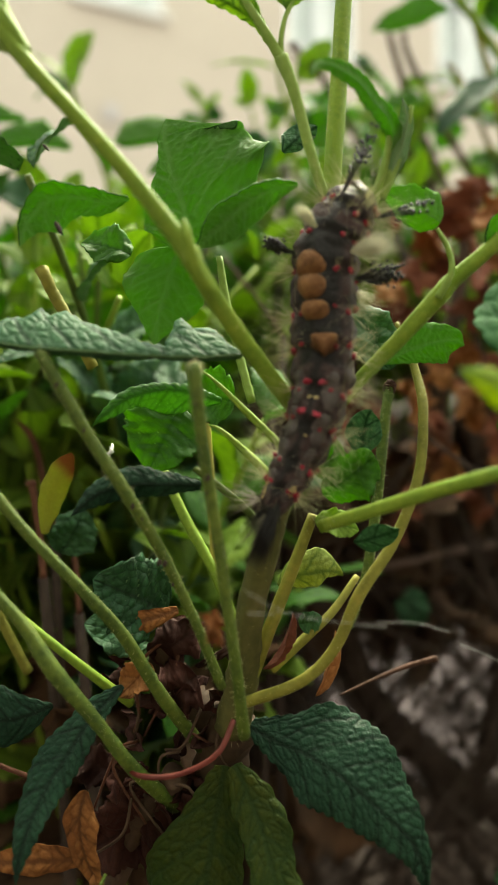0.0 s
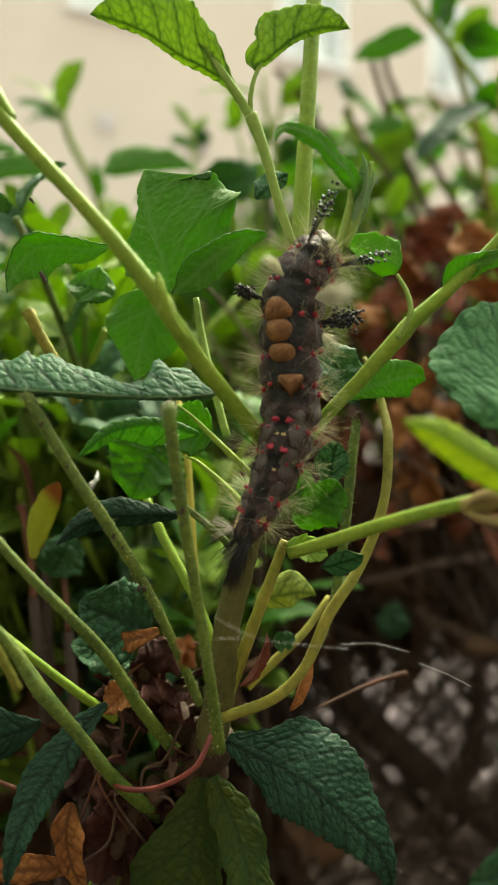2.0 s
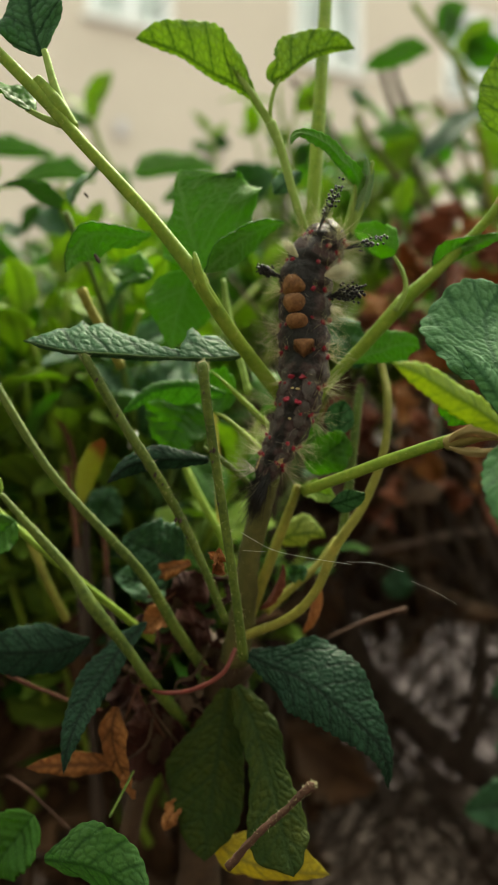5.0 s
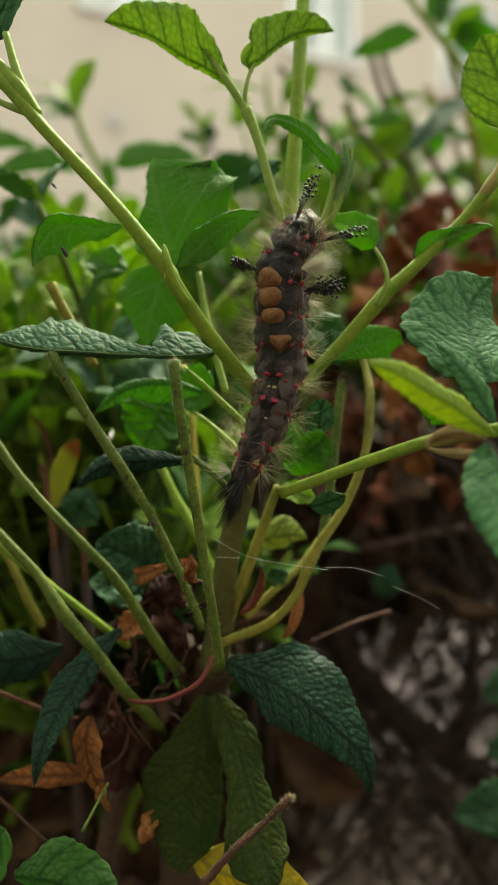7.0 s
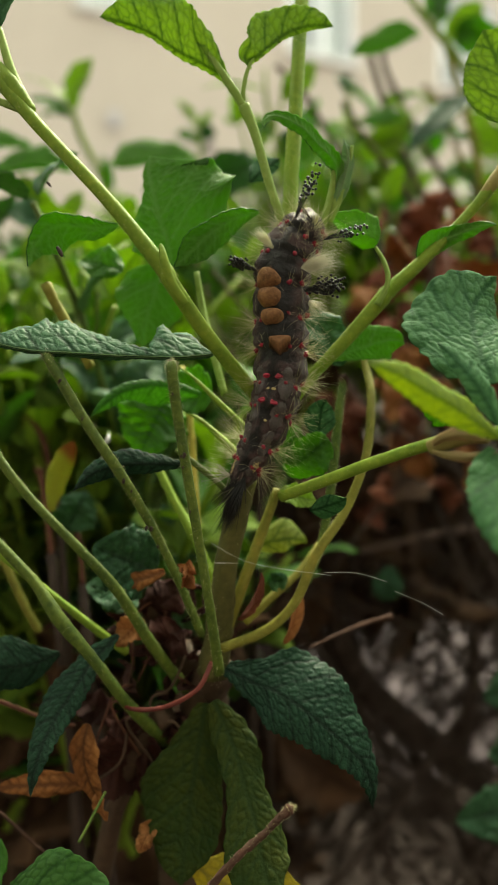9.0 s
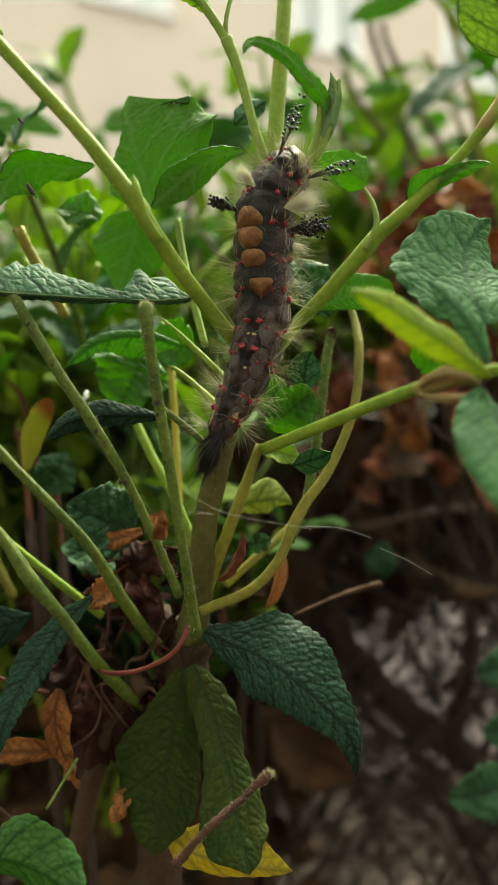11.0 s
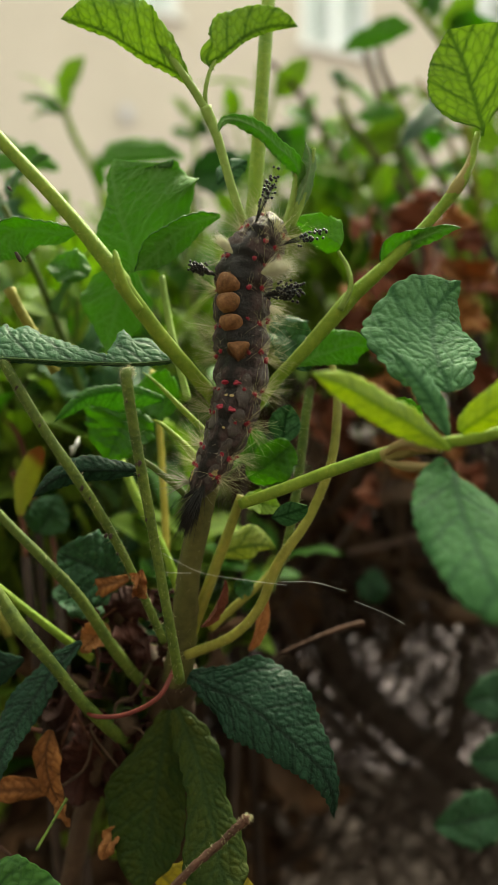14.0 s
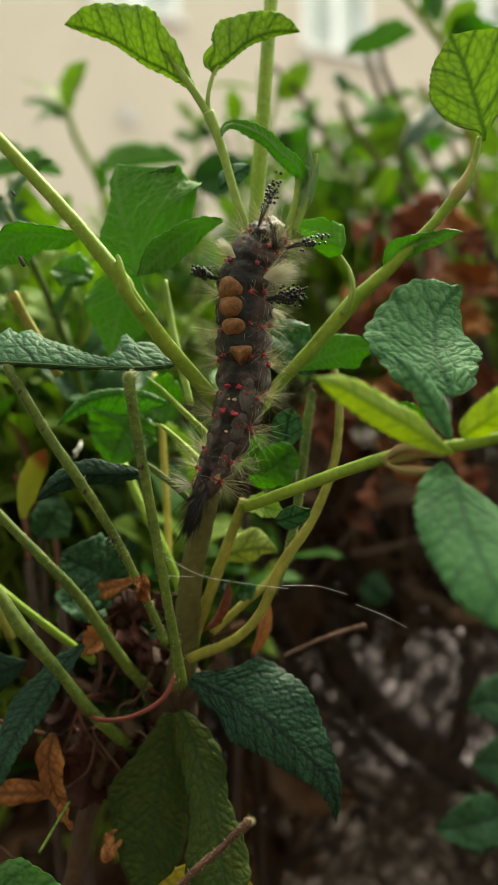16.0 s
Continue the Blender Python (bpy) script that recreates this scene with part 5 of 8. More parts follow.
leaf(shrub, (-0.34, 6.90, -2.78), (-0.46, 6.87, -2.54), 0.15, 60, "dry", name="dry_husk", wave=0.3, fold=0.7, curl=0.8, teeth=5)
stem(shrub, "pellet", ((-2.16, 7.91, 1.63, 0.019), (-2.12, 7.91, 1.56, 0.030), (-2.09, 7.90, 1.50, 0.019)), STEM["black"], "small black dropping on a leaf")
stem(shrub, "pellet", ((-2.42, 8.33, 2.68, 0.008), (-2.39, 8.32, 2.65, 0.020), (-2.35, 8.32, 2.60, 0.008)), STEM["black"])
# withered leaves at the base
leaf(shrub, (-1.30, 9.16, -3.75), (-1.70, 9.02, -4.14), 0.44, 20, "dry", name="dry_leaf", wave=0.15, ragged=0.1)
leaf(shrub, (-1.94, 8.60, -6.15), (-1.77, 8.56, -6.54), 0.20, 10, "dry", name="dry_leaf", wave=0.2)
leaf(shrub, (-1.11, 8.76, -6.63), (-1.33, 8.61, -7.04), 0.30, 20, "dry", name="dry_leaf", wave=0.2)
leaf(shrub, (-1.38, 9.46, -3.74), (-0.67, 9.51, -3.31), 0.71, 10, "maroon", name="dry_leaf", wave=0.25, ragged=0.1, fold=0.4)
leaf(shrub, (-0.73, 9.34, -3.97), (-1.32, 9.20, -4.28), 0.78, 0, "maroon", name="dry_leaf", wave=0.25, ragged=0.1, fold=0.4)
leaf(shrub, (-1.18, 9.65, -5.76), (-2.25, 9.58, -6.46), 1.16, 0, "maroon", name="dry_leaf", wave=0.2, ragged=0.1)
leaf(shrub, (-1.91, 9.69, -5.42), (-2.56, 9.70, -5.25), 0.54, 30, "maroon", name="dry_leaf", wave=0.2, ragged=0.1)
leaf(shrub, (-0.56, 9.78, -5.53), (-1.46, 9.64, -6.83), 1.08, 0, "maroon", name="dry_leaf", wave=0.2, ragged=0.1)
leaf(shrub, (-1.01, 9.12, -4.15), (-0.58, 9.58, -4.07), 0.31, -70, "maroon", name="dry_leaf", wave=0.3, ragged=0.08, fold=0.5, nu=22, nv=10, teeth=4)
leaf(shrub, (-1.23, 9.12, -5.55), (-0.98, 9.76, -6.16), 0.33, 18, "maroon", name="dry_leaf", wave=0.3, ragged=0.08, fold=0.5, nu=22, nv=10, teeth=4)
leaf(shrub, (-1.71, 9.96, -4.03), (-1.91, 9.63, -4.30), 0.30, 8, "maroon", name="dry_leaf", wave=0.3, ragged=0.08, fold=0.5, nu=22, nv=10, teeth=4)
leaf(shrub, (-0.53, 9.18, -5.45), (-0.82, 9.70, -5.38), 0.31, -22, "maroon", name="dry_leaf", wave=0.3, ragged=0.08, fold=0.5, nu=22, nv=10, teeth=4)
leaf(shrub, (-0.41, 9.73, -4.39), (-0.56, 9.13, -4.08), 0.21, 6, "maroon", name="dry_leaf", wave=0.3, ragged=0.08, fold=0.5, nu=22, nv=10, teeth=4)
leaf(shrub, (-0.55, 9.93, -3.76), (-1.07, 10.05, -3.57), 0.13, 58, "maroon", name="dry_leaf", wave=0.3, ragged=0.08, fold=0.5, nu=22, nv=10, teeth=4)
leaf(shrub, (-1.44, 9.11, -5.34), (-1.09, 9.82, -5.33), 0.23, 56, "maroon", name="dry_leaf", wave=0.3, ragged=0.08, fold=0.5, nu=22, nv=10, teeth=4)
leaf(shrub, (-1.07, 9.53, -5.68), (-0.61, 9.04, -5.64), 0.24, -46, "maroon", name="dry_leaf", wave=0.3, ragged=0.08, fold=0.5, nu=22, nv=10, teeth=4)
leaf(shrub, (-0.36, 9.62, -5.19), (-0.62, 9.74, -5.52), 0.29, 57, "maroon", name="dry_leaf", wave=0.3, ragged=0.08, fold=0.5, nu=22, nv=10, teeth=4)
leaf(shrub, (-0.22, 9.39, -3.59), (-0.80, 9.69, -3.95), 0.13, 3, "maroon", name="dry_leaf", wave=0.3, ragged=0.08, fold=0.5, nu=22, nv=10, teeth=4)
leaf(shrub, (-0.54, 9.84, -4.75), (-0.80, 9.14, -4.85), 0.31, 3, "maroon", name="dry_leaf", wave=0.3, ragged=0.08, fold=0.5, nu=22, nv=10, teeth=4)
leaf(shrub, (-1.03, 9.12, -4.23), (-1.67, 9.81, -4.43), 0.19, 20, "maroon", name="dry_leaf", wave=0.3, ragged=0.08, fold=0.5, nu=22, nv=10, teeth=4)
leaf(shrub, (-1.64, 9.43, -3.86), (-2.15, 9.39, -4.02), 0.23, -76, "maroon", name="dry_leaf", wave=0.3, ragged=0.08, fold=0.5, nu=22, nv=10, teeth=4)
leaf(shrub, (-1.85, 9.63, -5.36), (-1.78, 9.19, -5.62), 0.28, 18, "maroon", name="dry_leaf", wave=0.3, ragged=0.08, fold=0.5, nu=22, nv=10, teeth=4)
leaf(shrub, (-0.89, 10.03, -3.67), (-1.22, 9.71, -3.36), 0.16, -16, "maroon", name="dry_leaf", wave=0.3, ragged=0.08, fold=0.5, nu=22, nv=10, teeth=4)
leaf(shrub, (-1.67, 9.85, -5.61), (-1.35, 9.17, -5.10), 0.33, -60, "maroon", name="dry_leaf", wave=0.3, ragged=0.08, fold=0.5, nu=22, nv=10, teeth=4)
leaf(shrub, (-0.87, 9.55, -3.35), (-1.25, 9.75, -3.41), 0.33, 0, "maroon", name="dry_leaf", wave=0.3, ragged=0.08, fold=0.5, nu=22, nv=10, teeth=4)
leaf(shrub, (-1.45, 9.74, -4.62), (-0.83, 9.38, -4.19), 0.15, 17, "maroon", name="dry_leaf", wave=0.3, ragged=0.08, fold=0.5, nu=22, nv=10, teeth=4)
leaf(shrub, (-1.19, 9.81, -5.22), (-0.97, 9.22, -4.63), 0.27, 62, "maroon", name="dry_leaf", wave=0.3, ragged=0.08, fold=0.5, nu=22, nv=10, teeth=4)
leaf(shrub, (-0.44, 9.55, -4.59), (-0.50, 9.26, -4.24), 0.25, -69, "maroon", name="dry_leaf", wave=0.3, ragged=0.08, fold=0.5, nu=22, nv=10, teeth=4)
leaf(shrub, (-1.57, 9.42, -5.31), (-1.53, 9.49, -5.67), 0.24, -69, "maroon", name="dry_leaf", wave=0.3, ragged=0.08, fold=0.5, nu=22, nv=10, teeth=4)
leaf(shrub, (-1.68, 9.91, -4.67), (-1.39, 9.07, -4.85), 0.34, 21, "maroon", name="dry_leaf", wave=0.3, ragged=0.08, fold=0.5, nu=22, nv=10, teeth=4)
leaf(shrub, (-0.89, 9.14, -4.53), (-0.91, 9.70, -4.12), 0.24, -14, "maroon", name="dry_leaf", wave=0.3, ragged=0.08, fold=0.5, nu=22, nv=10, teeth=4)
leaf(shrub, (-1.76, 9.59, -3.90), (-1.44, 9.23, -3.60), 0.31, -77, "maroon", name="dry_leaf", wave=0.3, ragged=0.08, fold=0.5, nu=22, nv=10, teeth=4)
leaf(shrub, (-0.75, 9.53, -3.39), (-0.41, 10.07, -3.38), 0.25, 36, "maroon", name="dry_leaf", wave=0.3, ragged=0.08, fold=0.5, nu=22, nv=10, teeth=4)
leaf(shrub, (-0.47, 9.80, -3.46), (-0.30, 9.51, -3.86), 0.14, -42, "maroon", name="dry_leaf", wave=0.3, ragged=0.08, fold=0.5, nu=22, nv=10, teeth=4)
stem(shrub, "fibre", ((-1.55, 9.22, -5.03, 0.022), (-1.81, 9.12, -5.09, 0.021), (-1.41, 9.24, -5.88, 0.017)), STEM["rust"], per=5, sides=6)
stem(shrub, "fibre", ((-0.94, 9.24, -4.92, 0.022), (-1.21, 9.13, -5.00, 0.021), (-1.17, 9.25, -5.73, 0.017)), STEM["brown"], per=5, sides=6)
stem(shrub, "fibre", ((-0.98, 9.36, -3.70, 0.022), (-1.04, 9.24, -3.96, 0.022), (-1.44, 9.35, -4.77, 0.017)), STEM["rust"], per=5, sides=6)
stem(shrub, "fibre", ((-0.67, 9.29, -4.37, 0.022), (-0.90, 9.15, -4.82, 0.021), (-1.16, 9.33, -4.94, 0.017)), STEM["brown"], per=5, sides=6)
stem(shrub, "fibre", ((-1.50, 9.25, -4.79, 0.022), (-1.76, 9.14, -4.89, 0.021), (-2.10, 9.25, -5.70, 0.017)), STEM["rust"], per=5, sides=6)
stem(shrub, "fibre", ((-1.31, 9.20, -5.29, 0.022), (-1.58, 9.09, -5.34, 0.021), (-1.00, 9.20, -6.22, 0.017)), STEM["brown"], per=5, sides=6)
stem(shrub, "fibre", ((-1.59, 9.34, -3.94, 0.022), (-1.48, 9.19, -4.40, 0.022), (-1.58, 9.36, -4.72, 0.017)), STEM["rust"], per=5, sides=6)
stem(shrub, "fibre", ((-0.35, 9.29, -4.42, 0.022), (-0.46, 9.14, -4.83, 0.021), (-0.19, 9.29, -5.35, 0.017)), STEM["brown"], per=5, sides=6)
stem(shrub, "fibre", ((-1.44, 9.39, -3.46, 0.022), (-1.63, 9.27, -3.67, 0.022), (-0.85, 9.41, -4.24, 0.018)), STEM["rust"], per=5, sides=6)
stem(shrub, "fibre", ((-1.58, 9.17, -5.51, 0.022), (-1.68, 9.03, -5.91, 0.021), (-2.17, 9.19, -6.31, 0.017)), STEM["brown"], per=5, sides=6)
stem(shrub, "fibre", ((-1.03, 9.32, -4.08, 0.022), (-0.96, 9.18, -4.51, 0.021), (-0.56, 9.34, -4.87, 0.017)), STEM["rust"], per=5, sides=6)
stem(shrub, "fibre", ((-1.50, 9.33, -4.04, 0.022), (-1.49, 9.18, -4.48, 0.022), (-1.57, 9.35, -4.81, 0.017)), STEM["brown"], per=5, sides=6)
stem(shrub, "fibre", ((-1.16, 9.39, -3.50, 0.022), (-1.42, 9.26, -3.70, 0.022), (-1.76, 9.42, -4.17, 0.018)), STEM["rust"], per=5, sides=6)
stem(shrub, "fibre", ((-1.08, 9.19, -5.34, 0.021), (-0.76, 9.08, -5.41, 0.021), (-0.52, 9.18, -6.42, 0.017)), STEM["brown"], per=5, sides=6)
# leaf pair on the near left stem
stem(shrub, "petiole", ((-2.30, 7.23, 3.16, 0.085), (-2.36, 7.23, 3.34, 0.080), (-2.51, 7.23, 3.71, 0.062), (-2.67, 7.28, 4.26, 0.045)), STEM["pale"])
stem(shrub, "petiole", ((-2.30, 7.23, 3.19, 0.075), (-2.61, 7.28, 3.30, 0.050), (-2.96, 7.41, 3.52, 0.036)), STEM["pale"])
leaf(shrub, (-2.88, 7.40, 3.47), (-3.65, 7.45, 3.94), 0.67, 60, "green")
stem(shrub, "stem", ((-4.01, 10.28, -2.67, 0.072), (-3.64, 10.28, -3.56, 0.072), (-3.34, 10.41, -4.27, 0.073)), STEM["olive"])
# droppings and black specks caught on the hairy stems
g = np.random.default_rng(77)
for line_ in (((-2.20, 7.64, 0.03), (-1.35, 7.89, -1.47), (-0.65, 8.33, -2.99)), ((-0.53, 7.24, -0.2), (-0.34, 7.55, -1.83), (-0.10, 8.1, -4.0))):
    c = spline(line_, 12)
    for k in g.integers(1, len(c) - 2, 7):
        x, y, z = c[k] + (g.uniform(-0.05, 0.05), -0.07, g.uniform(-0.03, 0.03))
        r = g.uniform(0.012, 0.026)
        stem(shrub, "speck", ((x, y, z + 1.6 * r, r * 0.4), (x + r * 0.4, y, z + 0.6 * r, r), (x, y, z - 0.7 * r, r * 0.9), (x - r * 0.3, y, z - 1.5 * r, r * 0.3)), STEM["black"], "small black dropping", sides=8, per=3, rough=0.15)
# shoots and twigs close behind
tall_shoot = thing("shoot", "upright green shoot with one tall toothed leaf", "shoot", "shoots of the hedge", P(-4.73, 23.88, 7.17))
rooted(tall_shoot, -4.73, 23.88, 7.17)
stem(tall_shoot, "stem", ((-4.72, 23.84, 6.76, 0.137), (-5.19, 23.82, 8.53, 0.127), (-5.89, 23.57, 10.00, 0.135), (-6.12, 23.27, 10.93, 0.096)), STEM["green"])
leaf(tall_shoot, (-6.12, 23.26, 10.83), (-5.24, 22.82, 12.39), 1.17, -25, "lime", bend=0.12, fold=0.3, nu=26, nv=12, teeth=9)
leaf(tall_shoot, (-6.17, 23.23, 10.53), (-7.49, 22.78, 11.04), 0.85, 40, "green", nu=26, nv=12, teeth=9)
leaf(tall_shoot, (-6.12, 23.27, 10.93), (-8.21, 24.45, 12.64), 0.51, 60, "lime", nu=26, nv=12, teeth=9)
leaf(tall_shoot, (-6.33, 23.46, 10.83), (-7.74, 24.80, 11.18), 0.79, 30, "green", nu=26, nv=12, teeth=9)
leaf(tall_shoot, (-4.91, 23.88, 8.15), (-5.13, 23.60, 9.32), 0.43, 20, "green", nu=26, nv=12, teeth=9)
dome_leaf = thing("shoot", "hedge shoot with a broad arched dark leaf", "shoot", "shoots of the hedge", P(-1.31, 18.64, 5.18))
rooted(dome_leaf, -1.31, 18.64, 5.18)
stem(dome_leaf, "stem", ((-1.19, 19.02, 4.98, 0.110), (-1.17, 18.94, 6.05, 0.094), (-1.23, 18.82, 6.86, 0.062)), STEM["green"])
leaf(dome_leaf, (-1.15, 18.79, 6.62), (0.56, 19.24, 7.07), 1.25, 30, "blue", nu=26, nv=12, teeth=9)
leaf(dome_leaf, (-1.18, 18.77, 6.38), (-2.68, 17.70, 5.81), 1.05, 30, "green", nu=26, nv=12, teeth=9)
left_leaves = thing("shoot", "hedge shoot with broad dark leaves", "shoot", "shoots of the hedge", P(-5.29, 17.55, 4.35))
rooted(left_leaves, -5.29, 17.55, 4.35)
stem(left_leaves, "stem", ((-5.29, 17.55, 4.35, 0.102), (-5.46, 17.66, 5.41, 0.088), (-5.56, 17.77, 6.48, 0.074)), STEM["green"])
leaf(left_leaves, (-4.94, 17.64, 5.17), (-6.00, 17.35, 6.30), 0.67, -20, "lime", label="yellow-green spotted leaf", nu=26, nv=12, teeth=9)
leaf(left_leaves, (-5.30, 17.61, 4.95), (-6.23, 16.62, 5.09), 1.14, 30, "blue", nu=26, nv=12, teeth=9)
leaf(left_leaves, (-4.79, 17.63, 5.09), (-4.37, 17.72, 5.92), 0.50, 10, "lime", nu=26, nv=12, teeth=9)
young_shoot = thing("shoot", "small pale young shoot", "shoot", "shoots of the hedge", P(-1.96, 27.26, 10.61))
rooted(young_shoot, -1.96, 27.26, 10.61)
stem(young_shoot, "stem", ((-1.96, 27.19, 9.92, 0.100), (-1.96, 27.33, 11.31, 0.089), (-2.18, 27.42, 12.13, 0.067)), STEM["pale"])
leaf(young_shoot, (-2.13, 27.41, 12.06), (-2.96, 27.52, 13.14), 0.49, 30, "lime", nu=26, nv=12, teeth=9)
leaf(young_shoot, (-1.96, 27.39, 11.89), (-1.29, 27.35, 11.53), 0.67, 30, "blue", nu=26, nv=12, teeth=9)
leaf(young_shoot, (-2.11, 27.41, 12.01), (-1.44, 27.47, 12.59), 0.45, 60, "lime", nu=26, nv=12, teeth=9)
leaf(young_shoot, (-1.96, 27.32, 11.19), (-2.96, 27.37, 11.68), 0.76, 30, "green", nu=26, nv=12, teeth=9)
mid_shoot = thing("shoot", "green shoot with spread leaves", "shoot", "shoots of the hedge", P(0.94, 22.97, 8.10))
rooted(mid_shoot, 0.94, 22.97, 8.10)
stem(mid_shoot, "stem", ((1.31, 22.91, 7.51, 0.112), (1.06, 23.14, 9.68, 0.104), (0.79, 23.26, 10.88, 0.086), (0.73, 23.39, 12.09, 0.048)), STEM["green"])
stem(mid_shoot, "stem", ((1.06, 23.16, 9.87, 0.076), (1.33, 23.26, 10.87, 0.067), (1.66, 23.35, 11.66, 0.038)), STEM["green"])
leaf(mid_shoot, (0.70, 23.31, 11.28), (-1.45, 22.90, 11.22), 0.72, 62, "lime", nu=26, nv=12, teeth=9)
leaf(mid_shoot, (1.27, 23.27, 10.97), (2.53, 23.41, 12.25), 0.95, 30, "lime", nu=26, nv=12, teeth=9)
leaf(mid_shoot, (1.12, 23.14, 9.67), (0.21, 23.17, 9.99), 0.87, 30, "green", nu=26, nv=12, teeth=9)
leaf(mid_shoot, (1.15, 23.12, 9.48), (1.81, 23.08, 9.17), 0.94, 20, "blue", nu=26, nv=12, teeth=9)
leaf(mid_shoot, (1.14, 23.05, 8.88), (2.52, 23.66, 9.87), 1.14, 40, "green", nu=26, nv=12, teeth=9)
leaf(mid_shoot, (1.13, 22.99, 8.29), (-0.56, 23.02, 8.52), 1.13, 40, "green", nu=26, nv=12, teeth=9)
right_shoot = thing("shoot", "tall leafy green shoot with toothed leaves", "shoot", "shoots of the hedge", P(7.62, 21.74, 5.93))
rooted(right_shoot, 7.62, 21.74, 5.93, lean=16)
stem(right_shoot, "stem", ((5.33, 22.09, 14.02, 0.108), (5.92, 21.98, 13.04, 0.108), (6.60, 21.89, 12.10, 0.125), (7.41, 21.97, 11.02, 0.125), (8.52, 22.14, 9.73, 0.135)), STEM["green"])
stem(right_shoot, "stem", ((6.71, 21.98, 12.03, 0.099), (7.15, 22.02, 10.51, 0.117), (7.58, 22.05, 8.90, 0.126), (7.73, 21.89, 7.40, 0.134), (8.02, 21.91, 5.62, 0.143)), STEM["olive"])
leaf(right_shoot, (6.69, 21.90, 12.22), (7.99, 22.00, 13.22), 1.00, 30, "lime", nu=26, nv=12, teeth=9)
leaf(right_shoot, (6.97, 21.92, 12.40), (8.52, 21.33, 11.63), 1.09, 40, "green", nu=26, nv=12, teeth=9)
leaf(right_shoot, (6.44, 21.93, 12.55), (6.50, 22.08, 13.99), 0.72, 30, "green", nu=26, nv=12, teeth=9)
leaf(right_shoot, (7.49, 21.14, 9.82), (5.13, 20.32, 7.76), 1.22, 38, "dark", label="dark spotted drooping leaf", bend=0.15, nu=26, nv=12, teeth=9)
leaf(right_shoot, (7.22, 21.98, 10.13), (8.39, 21.74, 10.70), 1.07, 40, "green", nu=26, nv=12, teeth=9)
leaf(right_shoot, (7.57, 22.03, 8.71), (6.34, 22.07, 9.11), 0.90, 40, "green", nu=26, nv=12, teeth=9)
leaf(right_shoot, (7.59, 22.07, 9.09), (8.62, 21.99, 8.32), 1.08, 20, "lime", nu=26, nv=12, teeth=9)
leaf(right_shoot, (6.37, 22.15, 9.87), (5.59, 22.24, 10.65), 0.43, 40, "lime", nu=26, nv=12, teeth=9)
leaf(right_shoot, (7.61, 21.91, 7.59), (6.46, 21.92, 7.61), 0.89, 30, "green", nu=26, nv=12, teeth=9)
leaf(right_shoot, (7.68, 21.87, 7.22), (8.65, 21.85, 7.01), 1.07, 20, "lime", nu=26, nv=12, teeth=9)
mid_right_shoot = thing("shoot", "leafy green upright hedge shoot", "shoot", "shoots of the hedge", P(4.24, 23.86, 7.00))
rooted(mid_right_shoot, 4.24, 23.86, 7.00, lean=16)
stem(mid_right_shoot, "stem", ((4.23, 23.82, 6.60, 0.116), (4.10, 24.03, 8.63, 0.108), (3.85, 24.23, 10.48, 0.079), (3.76, 24.38, 11.95, 0.050)), STEM["green"])
# lime leaves: the brighter light on this side is put into their tone
leaf(mid_right_shoot, (4.11, 24.10, 9.24), (5.91, 24.21, 10.34), 1.30, 40, "lime", bend=0.2, nu=26, nv=12, teeth=9)
leaf(mid_right_shoot, (4.13, 24.16, 9.86), (3.07, 24.23, 10.50), 1.18, 40, "lime", nu=26, nv=12, teeth=9)
leaf(mid_right_shoot, (3.78, 24.34, 11.53), (3.41, 24.43, 12.38), 0.87, 30, "blue", nu=26, nv=12, teeth=9)
leaf(mid_right_shoot, (4.18, 23.99, 8.22), (2.73, 24.04, 8.65), 1.17, 40, "lime", nu=26, nv=12, teeth=9)
leaf(mid_right_shoot, (4.18, 23.97, 8.01), (5.65, 24.01, 8.39), 1.17, 40, "lime", nu=26, nv=12, teeth=9)
leaf(mid_right_shoot, (4.17, 23.95, 7.81), (5.09, 24.07, 9.02), 0.78, 40, "lime", nu=26, nv=12, teeth=9)
blade(dome_leaf, ((-1.27, 18.90, 7.17, 0.108, 0.073, -60, -10), (-1.66, 18.70, 7.17, 0.179, 0.473, -60, -10), (-2.30, 18.50, 7.09, 0.214, 0.760, -60, -10), (-2.93, 18.30, 6.95, 0.212, 0.755, -60, -10), (-3.36, 18.10, 6.82, 0.176, 0.428, -60, -10), (-3.61, 18.00, 6.77, 0.000, 0.000, -60, -10)), "green", curl=(0, -40), under=True, teeth=9, seed=41, cell=0.28, puff=0.03)
blade(left_leaves, ((-4.63, 17.80, 6.57, 0.140, 0.178, -60, -10), (-5.22, 17.60, 6.61, 0.175, 0.674, -60, -10), (-5.83, 17.50, 6.60, 0.175, 0.641, -60, -10), (-6.44, 17.40, 6.40, 0.140, 0.392, -60, -10), (-6.91, 17.30, 6.17, 0.000, 0.000, -60, -10)), "green", curl=(0, -40), under=True, teeth=9, seed=42, cell=0.28, puff=0.03)
blade(left_leaves, ((-5.79, 17.80, 7.32, 0.108, 0.073, -60, -10), (-6.54, 17.70, 7.32, 0.180, 0.495, -60, -10), (-7.16, 17.60, 7.33, 0.181, 0.681, -60, -10), (-7.81, 17.60, 7.36, 0.183, 0.595, -60, -10), (-8.42, 17.50, 7.23, 0.000, 0.000, -60, -10)), "green", curl=(0, -40), under=True, teeth=9, seed=43, cell=0.28, puff=0.03)
